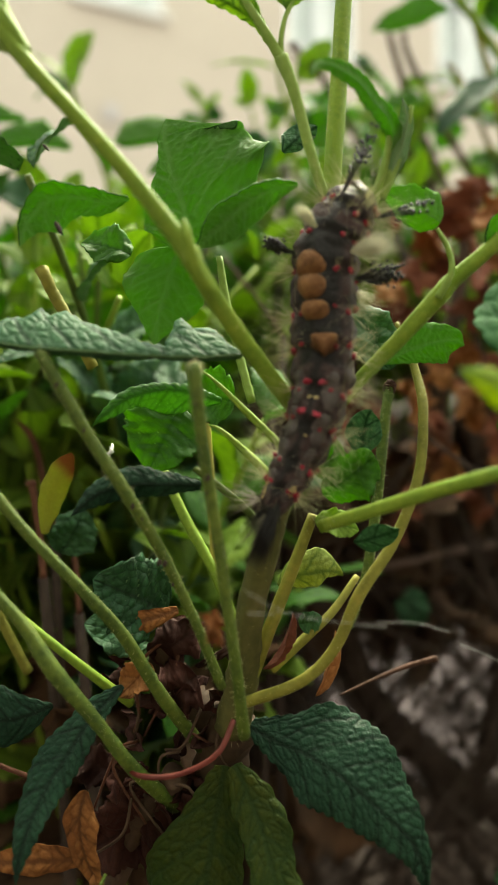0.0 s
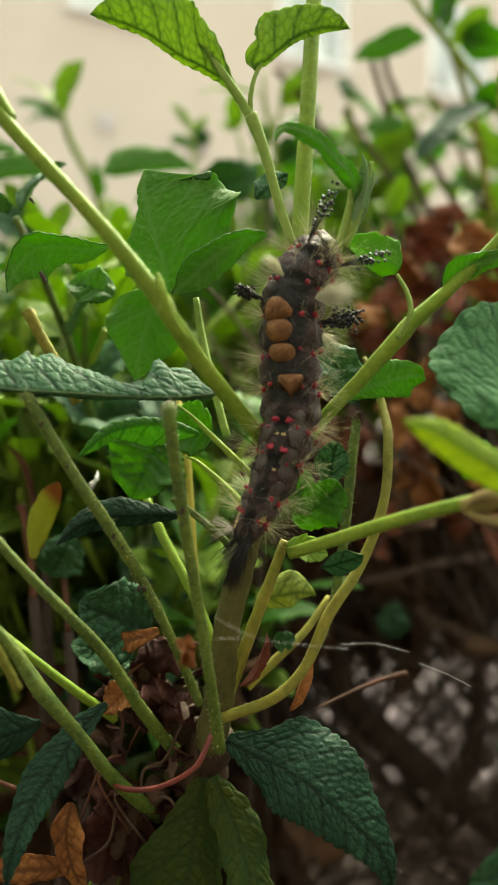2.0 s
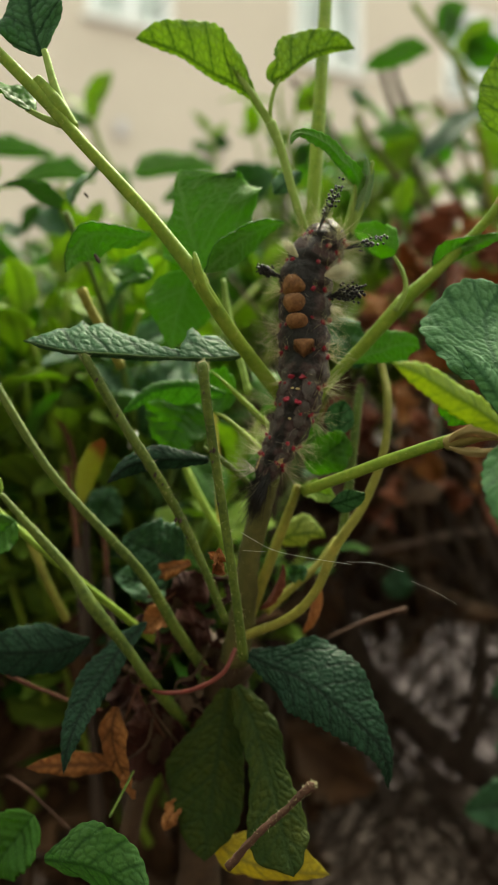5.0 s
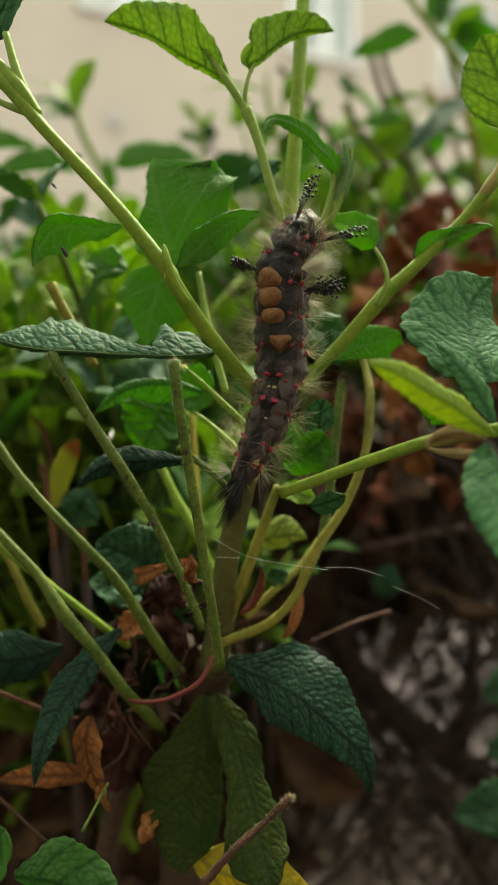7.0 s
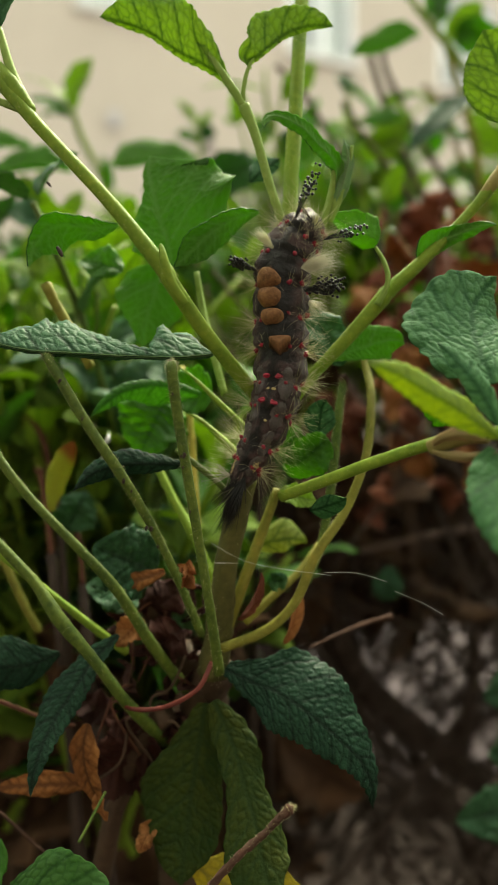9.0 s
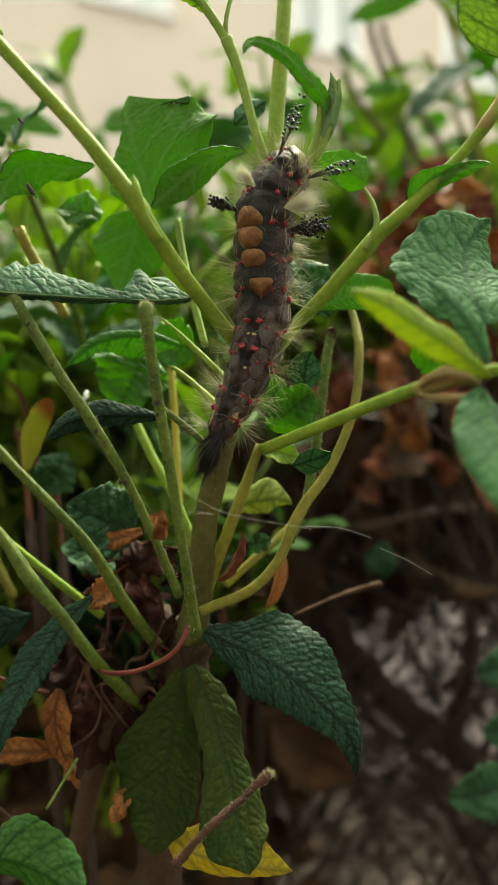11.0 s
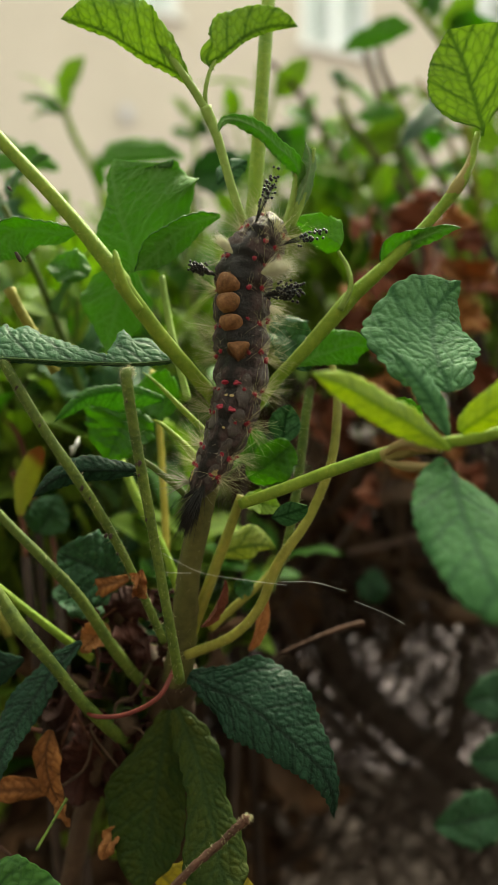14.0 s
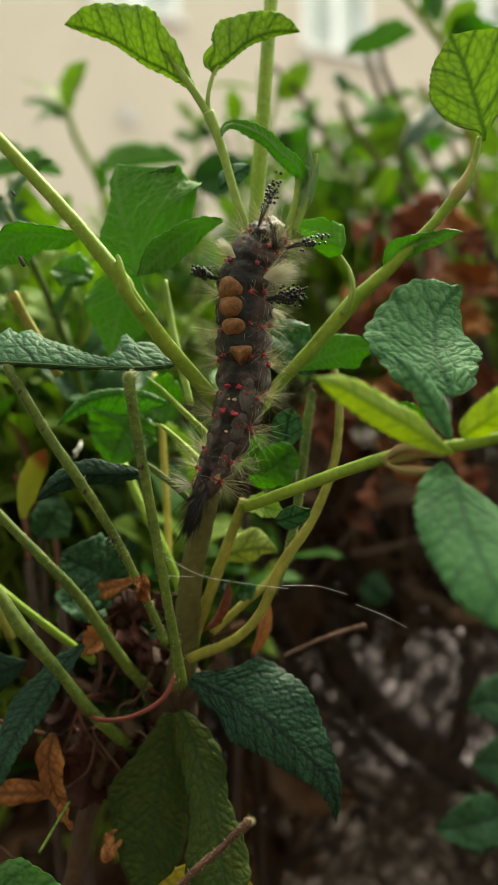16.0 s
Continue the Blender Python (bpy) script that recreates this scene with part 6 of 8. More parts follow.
blade(right_shoot, ((5.88, 21.90, 12.32, 0.074, 0.068, -25, 10), (5.22, 21.70, 12.19, 0.341, 0.493, -25, 10), (4.53, 21.50, 11.87, 0.335, 0.375, -25, 10), (3.96, 21.40, 11.65, 0.261, 0.262, -25, 10), (3.45, 21.30, 11.31, 0.000, 0.000, -25, 10)), "green", label="toothed green leaf", curl=(-20, -20), under=True, teeth=12, seed=44, cell=0.28, puff=0.04)
blade(mid_right_shoot, ((6.51, 24.60, 10.21, 0.110, 0.096, -50, -10), (5.56, 24.50, 10.38, 0.219, 0.761, -50, -10), (4.81, 24.40, 10.48, 0.217, 0.710, -50, -10), (4.07, 24.30, 10.49, 0.000, 0.000, -50, -10)), "green", curl=(0, -30), under=True, teeth=9, seed=45, cell=0.3, puff=0.03)
blade(right_shoot, ((6.17, 22.00, 12.90, 0.092, 0.097, 10, -20), (6.34, 22.00, 13.24, 0.394, 0.364, 10, -20), (6.64, 22.00, 13.58, 0.467, 0.392, 10, -20), (7.20, 22.00, 13.90, 0.000, 0.000, 10, -20)), "green", under=True, teeth=8, seed=46, cell=0.28, puff=0.03)
bare_twig = thing("bare_twig", "bare brown snapped twig", "twig", "bare twigs of the hedge", P(3.71, 24.03, 8.63))
rooted(bare_twig, 3.71, 24.03, 8.63, lean=16)
stem(bare_twig, "shaft", ((1.25, 23.39, 12.12, 0.086), (1.57, 23.35, 11.71, 0.095), (2.03, 23.30, 11.21, 0.095), (2.72, 23.70, 10.27, 0.097), (3.71, 24.03, 8.63, 0.098)), STEM["brown"], rough=0.08)
stem(bare_twig, "snapped_tip", ((1.11, 23.40, 12.16, 0.060), (1.25, 23.39, 12.12, 0.099), (1.34, 23.39, 12.06, 0.077)), STEM["brown"], rough=0.12)
bare_twig = thing("bare_twig", "bare brown snapped twig", "twig", "bare twigs of the hedge", P(7.09, 23.71, 5.55))
rooted(bare_twig, 7.09, 23.71, 5.55, lean=16)
stem(bare_twig, "shaft", ((4.64, 25.19, 13.87, 0.092), (4.78, 25.10, 13.00, 0.112), (5.27, 24.90, 11.16, 0.122), (5.88, 24.60, 9.20, 0.130), (6.57, 23.86, 6.96, 0.126), (7.09, 23.71, 5.55, 0.125)), STEM["brown"], rough=0.08)
stem(bare_twig, "snapped_tip", ((4.49, 25.19, 13.91, 0.065), (4.64, 25.19, 13.87, 0.106), (4.73, 25.18, 13.81, 0.083)), STEM["brown"], rough=0.12)
bare_twig = thing("bare_twig", "bare brown snapped twig", "twig", "bare twigs of the hedge", P(7.74, 23.61, 6.48))
rooted(bare_twig, 7.74, 23.61, 6.48, lean=16)
stem(bare_twig, "shaft", ((5.19, 25.13, 13.36, 0.092), (5.31, 25.06, 12.66, 0.112), (6.11, 24.63, 10.52, 0.120), (7.01, 24.01, 8.37, 0.117), (7.74, 23.61, 6.48, 0.125)), STEM["brown"], rough=0.08)
stem(bare_twig, "snapped_tip", ((5.05, 25.14, 13.40, 0.064), (5.19, 25.13, 13.36, 0.106), (5.28, 25.13, 13.30, 0.083)), STEM["brown"], rough=0.12)
bare_twig = thing("bare_twig", "bare brown snapped twig", "twig", "bare twigs of the hedge", P(6.50, 22.19, 5.45))
rooted(bare_twig, 6.50, 22.19, 5.45, lean=16)
stem(bare_twig, "shaft", ((3.52, 23.24, 10.68, 0.085), (4.08, 23.13, 9.61, 0.094), (5.33, 22.93, 7.72, 0.112), (6.50, 22.19, 5.45, 0.117)), STEM["brown"], rough=0.08)
stem(bare_twig, "snapped_tip", ((3.39, 23.25, 10.72, 0.060), (3.52, 23.24, 10.68, 0.098), (3.60, 23.24, 10.62, 0.077)), STEM["brown"], rough=0.12)
bare_twig = thing("bare_twig", "bare brown snapped twig", "twig", "bare twigs of the hedge", P(5.39, 21.67, 5.24))
rooted(bare_twig, 5.39, 21.67, 5.24, lean=16)
stem(bare_twig, "shaft", ((4.30, 21.84, 6.91, 0.080), (4.80, 21.75, 6.07, 0.089), (5.39, 21.67, 5.24, 0.097)), STEM["brown"], rough=0.08)
stem(bare_twig, "snapped_tip", ((4.17, 21.85, 6.95, 0.056), (4.30, 21.84, 6.91, 0.092), (4.38, 21.84, 6.86, 0.072)), STEM["brown"], rough=0.12)
bare_twig = thing("bare_twig", "bare brown snapped twig", "twig", "bare twigs of the hedge", P(7.34, 21.91, 7.60))
rooted(bare_twig, 7.34, 21.91, 7.60, lean=16)
stem(bare_twig, "shaft", ((6.08, 22.24, 10.74, 0.063), (6.47, 22.17, 10.06, 0.072), (7.34, 21.91, 7.60, 0.080)), STEM["tan"], rough=0.08)
stem(bare_twig, "snapped_tip", ((5.98, 22.25, 10.77, 0.044), (6.08, 22.24, 10.74, 0.073), (6.14, 22.24, 10.70, 0.057)), STEM["tan"], rough=0.12)
bare_twig = thing("bare_twig", "bare brown snapped twig", "twig", "bare twigs of the hedge", P(0.33, 16.08, -0.12))
rooted(bare_twig, 0.33, 16.08, -0.12)
stem(bare_twig, "shaft", ((-0.85, 16.40, 2.95, 0.041), (-0.65, 16.29, 1.92, 0.040), (0.08, 16.16, 0.69, 0.047), (0.33, 16.08, -0.12, 0.046)), STEM["brown"], rough=0.08)
stem(bare_twig, "snapped_tip", ((-0.91, 16.40, 2.97, 0.028), (-0.85, 16.40, 2.95, 0.047), (-0.81, 16.40, 2.93, 0.037)), STEM["brown"], rough=0.12)
bare_twig = thing("bare_twig", "bare brown snapped twig", "twig", "bare twigs of the hedge", P(0.61, 15.23, 1.37))
rooted(bare_twig, 0.61, 15.23, 1.37)
stem(bare_twig, "shaft", ((-0.64, 15.41, 3.07, 0.038), (-0.01, 15.32, 2.28, 0.044), (0.61, 15.23, 1.37, 0.050)), STEM["brown"], rough=0.08)
stem(bare_twig, "snapped_tip", ((-0.70, 15.41, 3.09, 0.027), (-0.64, 15.41, 3.07, 0.044), (-0.60, 15.40, 3.05, 0.034)), STEM["brown"], rough=0.12)
bare_twig = thing("bare_twig", "bare brown snapped twig", "twig", "bare twigs of the hedge", P(-3.63, 12.79, -2.71))
rooted(bare_twig, -3.63, 12.79, -2.71)
stem(bare_twig, "shaft", ((-4.56, 13.05, -0.23, 0.055), (-4.11, 12.99, -0.78, 0.060), (-3.87, 12.91, -1.54, 0.065), (-3.63, 12.79, -2.71, 0.064)), STEM["rust"], rough=0.08)
stem(bare_twig, "snapped_tip", ((-4.65, 13.05, -0.21, 0.038), (-4.56, 13.05, -0.23, 0.063), (-4.51, 13.04, -0.27, 0.049)), STEM["rust"], rough=0.12)
bare_twig = thing("bare_twig", "bare brown snapped twig", "twig", "bare twigs of the hedge", P(-2.91, 11.68, -3.71))
rooted(bare_twig, -2.91, 11.68, -3.71)
stem(bare_twig, "shaft", ((-3.14, 11.84, -2.16, 0.050), (-2.98, 11.76, -2.94, 0.049), (-2.91, 11.68, -3.71, 0.049)), STEM["rust"], rough=0.08)
stem(bare_twig, "snapped_tip", ((-3.22, 11.84, -2.14, 0.035), (-3.14, 11.84, -2.16, 0.057), (-3.09, 11.84, -2.19, 0.045)), STEM["rust"], rough=0.12)
bare_twig = thing("bare_twig", "bare brown snapped twig", "twig", "bare twigs of the hedge", P(-3.52, 11.74, -3.13))
rooted(bare_twig, -3.52, 11.74, -3.13)
stem(bare_twig, "shaft", ((-3.75, 11.90, -1.56, 0.060), (-3.58, 11.80, -2.55, 0.060), (-3.52, 11.74, -3.13, 0.059)), STEM["rust"], rough=0.08)
stem(bare_twig, "snapped_tip", ((-3.85, 11.90, -1.54, 0.042), (-3.75, 11.90, -1.56, 0.069), (-3.69, 11.90, -1.60, 0.054)), STEM["rust"], rough=0.12)
dead_bough = thing("dead_bough", "dead brown branch with crumpled dry leaves", "branch", "", P(5.06, 18.87, -2.28))
rooted(dead_bough, 5.06, 18.87, -2.28, lean=16)
stem(dead_bough, "branch", ((5.84, 19.67, 5.36, 0.193), (5.61, 19.49, 3.71, 0.207), (5.22, 19.29, 1.78, 0.205), (4.92, 19.53, -0.74, 0.192), (4.78, 19.78, -3.16, 0.194), (5.04, 20.42, -6.58, 0.216)), STEM["brown"], rough=0.08)
leaf(dead_bough, (3.20, 16.85, 2.91), (4.63, 17.60, 3.04), 0.99, -41, "rust", name="dry_leaf", wave=0.2, ragged=0.4, curl=-0.38, fold=0.4, nu=26, nv=12, teeth=9)
leaf(dead_bough, (2.76, 17.93, 2.44), (3.70, 17.22, 1.94), 0.87, 37, "rust", name="dry_leaf", wave=0.2, ragged=0.4, curl=-0.42, fold=0.4, nu=26, nv=12, teeth=9)
leaf(dead_bough, (4.14, 17.61, 3.99), (5.23, 18.61, 3.45), 0.89, 45, "rust", name="dry_leaf", wave=0.2, ragged=0.4, curl=-0.36, fold=0.4, nu=26, nv=12, teeth=9)
leaf(dead_bough, (4.55, 19.20, 5.49), (5.85, 18.85, 4.56), 1.25, 43, "rust", name="dry_leaf", wave=0.2, ragged=0.4, curl=-0.16, fold=0.4, nu=26, nv=12, teeth=9)
leaf(dead_bough, (5.49, 17.29, 5.53), (5.26, 17.45, 4.13), 1.14, 51, "rust", name="dry_leaf", wave=0.2, ragged=0.4, curl=0.45, fold=0.4, nu=26, nv=12, teeth=9)
leaf(dead_bough, (5.74, 19.03, 5.01), (6.45, 16.97, 4.42), 1.03, 17, "dry", name="dry_leaf", wave=0.2, ragged=0.4, curl=-0.06, fold=0.4, nu=26, nv=12, teeth=9)
leaf(dead_bough, (6.10, 17.40, 4.60), (6.60, 17.29, 3.60), 0.85, -25, "rust", name="dry_leaf", wave=0.2, ragged=0.4, curl=-0.38, fold=0.4, nu=26, nv=12, teeth=9)
leaf(dead_bough, (3.29, 18.82, 3.36), (3.72, 17.89, 2.17), 0.90, -22, "dry", name="dry_leaf", wave=0.2, ragged=0.4, curl=-0.49, fold=0.4, nu=26, nv=12, teeth=9)
leaf(dead_bough, (3.47, 18.31, 2.38), (4.21, 17.29, 2.05), 0.73, 37, "rust", name="dry_leaf", wave=0.2, ragged=0.4, curl=0.16, fold=0.4, nu=26, nv=12, teeth=9)
leaf(dead_bough, (4.22, 18.06, 2.49), (5.24, 17.60, 2.21), 0.88, -40, "rust", name="dry_leaf", wave=0.2, ragged=0.4, curl=-0.2, fold=0.4, nu=26, nv=12, teeth=9)
leaf(dead_bough, (5.73, 18.73, 4.15), (5.18, 16.77, 2.60), 0.87, -1, "rust", name="dry_leaf", wave=0.2, ragged=0.4, curl=0.31, fold=0.4, nu=26, nv=12, teeth=9)
leaf(dead_bough, (5.61, 17.97, 3.19), (5.91, 17.69, 2.07), 0.88, -17, "rust", name="dry_leaf", wave=0.2, ragged=0.4, curl=-0.31, fold=0.4, nu=26, nv=12, teeth=9)
leaf(dead_bough, (5.44, 16.81, 3.36), (7.36, 18.94, 3.32), 1.02, 21, "dry", name="dry_leaf", wave=0.2, ragged=0.4, curl=0.32, fold=0.4, nu=26, nv=12, teeth=9)
leaf(dead_bough, (5.07, 17.45, 2.58), (5.62, 18.36, 1.81), 0.73, -19, "rust", name="dry_leaf", wave=0.2, ragged=0.4, curl=0.32, fold=0.4, nu=26, nv=12, teeth=9)
leaf(dead_bough, (5.64, 17.38, 2.60), (6.56, 18.59, 1.77), 0.88, 30, "rust", name="dry_leaf", wave=0.2, ragged=0.4, curl=-0.2, fold=0.4, nu=26, nv=12, teeth=9)
leaf(dead_bough, (3.73, 17.89, 0.53), (3.74, 16.81, -0.77), 1.00, -18, "dry", name="dry_leaf", wave=0.2, ragged=0.4, curl=0.71, fold=0.4, nu=26, nv=12, teeth=9)
leaf(dead_bough, (3.96, 16.34, -0.18), (4.09, 17.06, -1.25), 0.82, -50, "rust", name="dry_leaf", wave=0.2, ragged=0.4, curl=0.66, fold=0.4, nu=26, nv=12, teeth=9)
leaf(dead_bough, (3.96, 18.03, -0.98), (4.12, 18.50, -1.97), 0.75, -58, "dry", name="dry_leaf", wave=0.2, ragged=0.4, curl=-0.08, fold=0.4, nu=26, nv=12, teeth=9)
leaf(dead_bough, (4.32, 16.62, -0.54), (4.49, 17.77, -1.48), 0.71, 50, "rust", name="dry_leaf", wave=0.2, ragged=0.4, curl=0.73, fold=0.4, nu=26, nv=12, teeth=9)
leaf(dead_bough, (4.90, 18.42, 0.75), (4.74, 16.98, -0.41), 0.87, -36, "dry", name="dry_leaf", wave=0.2, ragged=0.4, curl=0.66, fold=0.4, nu=26, nv=12, teeth=9)
leaf(dead_bough, (5.47, 17.04, 1.19), (6.06, 17.81, 0.18), 0.86, -40, "rust", name="dry_leaf", wave=0.2, ragged=0.4, curl=-0.07, fold=0.4, nu=26, nv=12, teeth=9)
leaf(dead_bough, (5.45, 16.37, -0.26), (6.03, 16.59, -1.19), 0.81, 40, "rust", name="dry_leaf", wave=0.2, ragged=0.4, curl=0.55, fold=0.4, nu=26, nv=12, teeth=9)
leaf(dead_bough, (5.81, 17.60, -1.24), (5.88, 17.13, -2.48), 1.00, -34, "dry", name="dry_leaf", wave=0.2, ragged=0.4, curl=0.05, fold=0.4, nu=26, nv=12, teeth=9)
leaf(dead_bough, (5.59, 16.26, -1.66), (6.21, 16.17, -2.45), 0.80, -39, "rust", name="dry_leaf", wave=0.2, ragged=0.4, curl=0.27, fold=0.4, nu=26, nv=12, teeth=9)
leaf(dead_bough, (4.71, 17.98, 1.63), (5.63, 17.77, 1.02), 0.88, 14, "dry", name="dry_leaf", wave=0.2, ragged=0.4, curl=-0.18, fold=0.4, nu=26, nv=12, teeth=9)
leaf(dead_bough, (3.90, 17.06, 4.40), (4.64, 18.00, 3.65), 0.86, 39, "dry", name="dry_leaf", wave=0.2, ragged=0.4, curl=0.8, fold=0.4, nu=26, nv=12, teeth=9)
leaf(dead_bough, (5.68, 17.04, 2.39), (6.75, 16.98, 1.73), 0.98, -4, "dry", name="dry_leaf", wave=0.2, ragged=0.4, curl=0.03, fold=0.4, nu=26, nv=12, teeth=9)
leaf(dead_bough, (4.00, 17.89, 5.13), (3.43, 17.35, 4.18), 0.72, 53, "rust", name="dry_leaf", wave=0.2, ragged=0.4, curl=0.06, fold=0.4, nu=26, nv=12, teeth=9)
leaf(dead_bough, (3.75, 16.98, 2.07), (3.83, 16.48, 0.95), 0.83, -28, "rust", name="dry_leaf", wave=0.2, ragged=0.4, curl=-0.18, fold=0.4, nu=26, nv=12, teeth=9)
leaf(dead_bough, (6.18, 17.17, 2.83), (7.80, 18.76, 2.70), 0.88, -42, "rust", name="dry_leaf", wave=0.2, ragged=0.4, curl=-0.08, fold=0.4, nu=26, nv=12, teeth=9)
leaf(dead_bough, (4.40, 17.23, 1.39), (4.34, 16.61, 0.26), 0.83, 12, "dry", name="dry_leaf", wave=0.2, ragged=0.4, curl=0.02, fold=0.4, nu=26, nv=12, teeth=9)
leaf(dead_bough, (5.38, 17.98, 0.42), (5.62, 18.20, -0.71), 0.89, 35, "dry", name="dry_leaf", wave=0.2, ragged=0.4, curl=-0.45, fold=0.4, nu=26, nv=12, teeth=9)
leaf(dead_bough, (6.22, 17.49, 1.18), (7.17, 18.65, 0.25), 0.89, 13, "rust", name="dry_leaf", wave=0.2, ragged=0.4, curl=0.67, fold=0.4, nu=26, nv=12, teeth=9)
leaf(dead_bough, (4.79, 17.03, -1.01), (4.94, 17.71, -2.16), 0.85, 42, "dry", name="dry_leaf", wave=0.2, ragged=0.4, curl=0.67, fold=0.4, nu=26, nv=12, teeth=9)
leaf(dead_bough, (3.66, 17.14, -1.96), (3.85, 16.54, -2.75), 0.69, 42, "rust", name="dry_leaf", wave=0.2, ragged=0.4, curl=0.39, fold=0.4, nu=26, nv=12, teeth=9)
leaf(dead_bough, (5.11, 18.38, -2.18), (5.67, 18.36, -3.20), 0.90, -51, "rust", name="dry_leaf", wave=0.2, ragged=0.4, curl=0.62, fold=0.4, nu=26, nv=12, teeth=9)
leaf(dead_bough, (6.19, 17.57, -2.84), (6.33, 16.39, -3.60), 0.83, -10, "rust", name="dry_leaf", wave=0.2, ragged=0.4, curl=0.67, fold=0.4, nu=26, nv=12, teeth=9)
leaf(dead_bough, (3.01, 18.39, -3.17), (3.71, 17.59, -3.54), 0.74, -53, "rust", name="dry_leaf", wave=0.2, ragged=0.4, curl=0.63, fold=0.4, nu=26, nv=12, teeth=9)
leaf(dead_bough, (2.20, 18.00, 0.27), (2.69, 17.40, -1.15), 1.10, 20, "rust", name="dry_leaf", wave=0.2, ragged=0.4, curl=0.3, fold=0.4, nu=26, nv=12, teeth=9)
leaf(dead_bough, (3.02, 18.60, 0.13), (2.41, 18.20, -0.97), 1.00, -30, "rust", name="dry_leaf", wave=0.2, ragged=0.4, curl=0.3, fold=0.4, nu=26, nv=12, teeth=9)
leaf(dead_bough, (2.81, 19.50, -0.31), (3.57, 19.00, -1.47), 1.10, 35, "rust", name="dry_leaf", wave=0.2, ragged=0.4, curl=0.3, fold=0.4, nu=26, nv=12, teeth=9)
big_branch = thing("fallen_branch", "thick dark bare branch low in the hedge", "branch", "", P(4.46, 21.10, -9.69))
rooted(big_branch, 4.46, 21.10, -9.69, lean=16)
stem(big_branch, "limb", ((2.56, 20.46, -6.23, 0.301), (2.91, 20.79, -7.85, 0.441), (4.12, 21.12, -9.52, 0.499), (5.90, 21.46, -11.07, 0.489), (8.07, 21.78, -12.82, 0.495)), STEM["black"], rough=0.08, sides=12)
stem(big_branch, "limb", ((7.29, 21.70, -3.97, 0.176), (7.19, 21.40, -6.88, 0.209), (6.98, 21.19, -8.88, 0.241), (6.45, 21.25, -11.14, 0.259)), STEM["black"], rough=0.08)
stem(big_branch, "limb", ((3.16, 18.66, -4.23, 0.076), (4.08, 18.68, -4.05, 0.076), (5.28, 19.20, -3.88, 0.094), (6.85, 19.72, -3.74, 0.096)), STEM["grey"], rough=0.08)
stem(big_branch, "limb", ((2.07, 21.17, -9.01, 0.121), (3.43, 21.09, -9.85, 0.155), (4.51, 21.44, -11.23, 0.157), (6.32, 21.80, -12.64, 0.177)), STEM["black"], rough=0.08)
low_shoot = thing("shoot", "low shoot with dark green leaves", "shoot", "shoots of the hedge", P(5.50, 14.17, -8.64))
rooted(low_shoot, 5.50, 14.17, -8.64, lean=16)
stem(low_shoot, "stem", ((6.55, 14.08, -9.52, 0.081), (6.58, 14.24, -7.98, 0.070), (6.60, 14.40, -6.52, 0.059)), STEM["dark"])
leaf(low_shoot, (6.60, 14.39, -6.63), (5.22, 13.97, -6.75), 1.05, 20, "dark", nu=26, nv=12, teeth=9)
leaf(low_shoot, (6.52, 14.24, -7.98), (5.28, 13.85, -7.95), 1.04, 20, "dark", nu=26, nv=12, teeth=9)
leaf(low_shoot, (5.90, 13.74, -8.97), (4.37, 13.13, -8.99), 1.11, 20, "dark", nu=26, nv=12, teeth=9)
leaf(low_shoot, (3.53, 16.55, -5.18), (3.69, 16.64, -4.32), 0.79, 0, "dark", nu=26, nv=12, teeth=9)
# pale blob added for a bright spot among the stems
scrap = thing("white_scrap", "small white blob standing in for a bright spot among the stems", "scrap", "", P(-1.89, 10.14, -1.07))
stem(scrap, "crumple", ((-2.17, 10.34, -1.16, 0.020), (-2.08, 10.14, -1.07, 0.040), (-2.02, 10.15, -0.96, 0.022), (-2.03, 10.26, -0.88, 0.008)), STEM["silk"], rough=0.45, per=4, sides=7)
stem(cobweb, "thread", ((-0.02, 6.70, -2.27, 0.0012), (0.37, 6.78, -2.50, 0.0018), (0.82, 6.96, -2.63, 0.0012), (1.42, 7.25, -2.77, 0.0008)), STEM["silk"], per=4, sides=5, rough=0.0)
stem(cobweb, "thread", ((1.35, 7.35, -2.75, 0.0008), (1.78, 7.55, -2.80, 0.0012), (2.19, 7.73, -2.95, 0.0008)), STEM["silk"], per=4, sides=5, rough=0.0)
stem(cobweb, "thread", ((2.30, 7.72, -3.08, 0.0004), (2.68, 7.90, -3.27, 0.0008), (3.01, 8.08, -3.48, 0.0004)), STEM["silk"], per=4, sides=5, rough=0.0)
stem(cobweb, "thread", ((-0.00, 6.77, -2.51, 0.0012), (0.29, 6.87, -2.54, 0.0018)), STEM["silk"], per=4, sides=5, rough=0.0)
# the caterpillar's spine with its radii, then its brushes, side tufts and pencils
BODY = ((1.46, 8.26, 2.03, 0.170), (1.33, 8.30, 1.94, 0.272), (1.13, 8.28, 1.72, 0.357), (0.95, 8.24, 1.40, 0.379), (0.89, 8.20, 0.97, 0.378), (0.87, 8.15, 0.50, 0.376), (0.87, 8.10, 0.03, 0.359), (0.80, 8.05, -0.43, 0.328), (0.66, 8.06, -0.85, 0.292), (0.48, 8.07, -1.23, 0.245), (0.31, 8.08, -1.53, 0.182), (0.21, 8.11, -1.74, 0.110))
BRUSHES = ((0.342, 0.0017, 0.00145, 14), (0.396, 0.0016, 0.0013, 9), (0.447, 0.00155, 0.0011, 3), (0.523, 0.0016, 0.0014, -12))
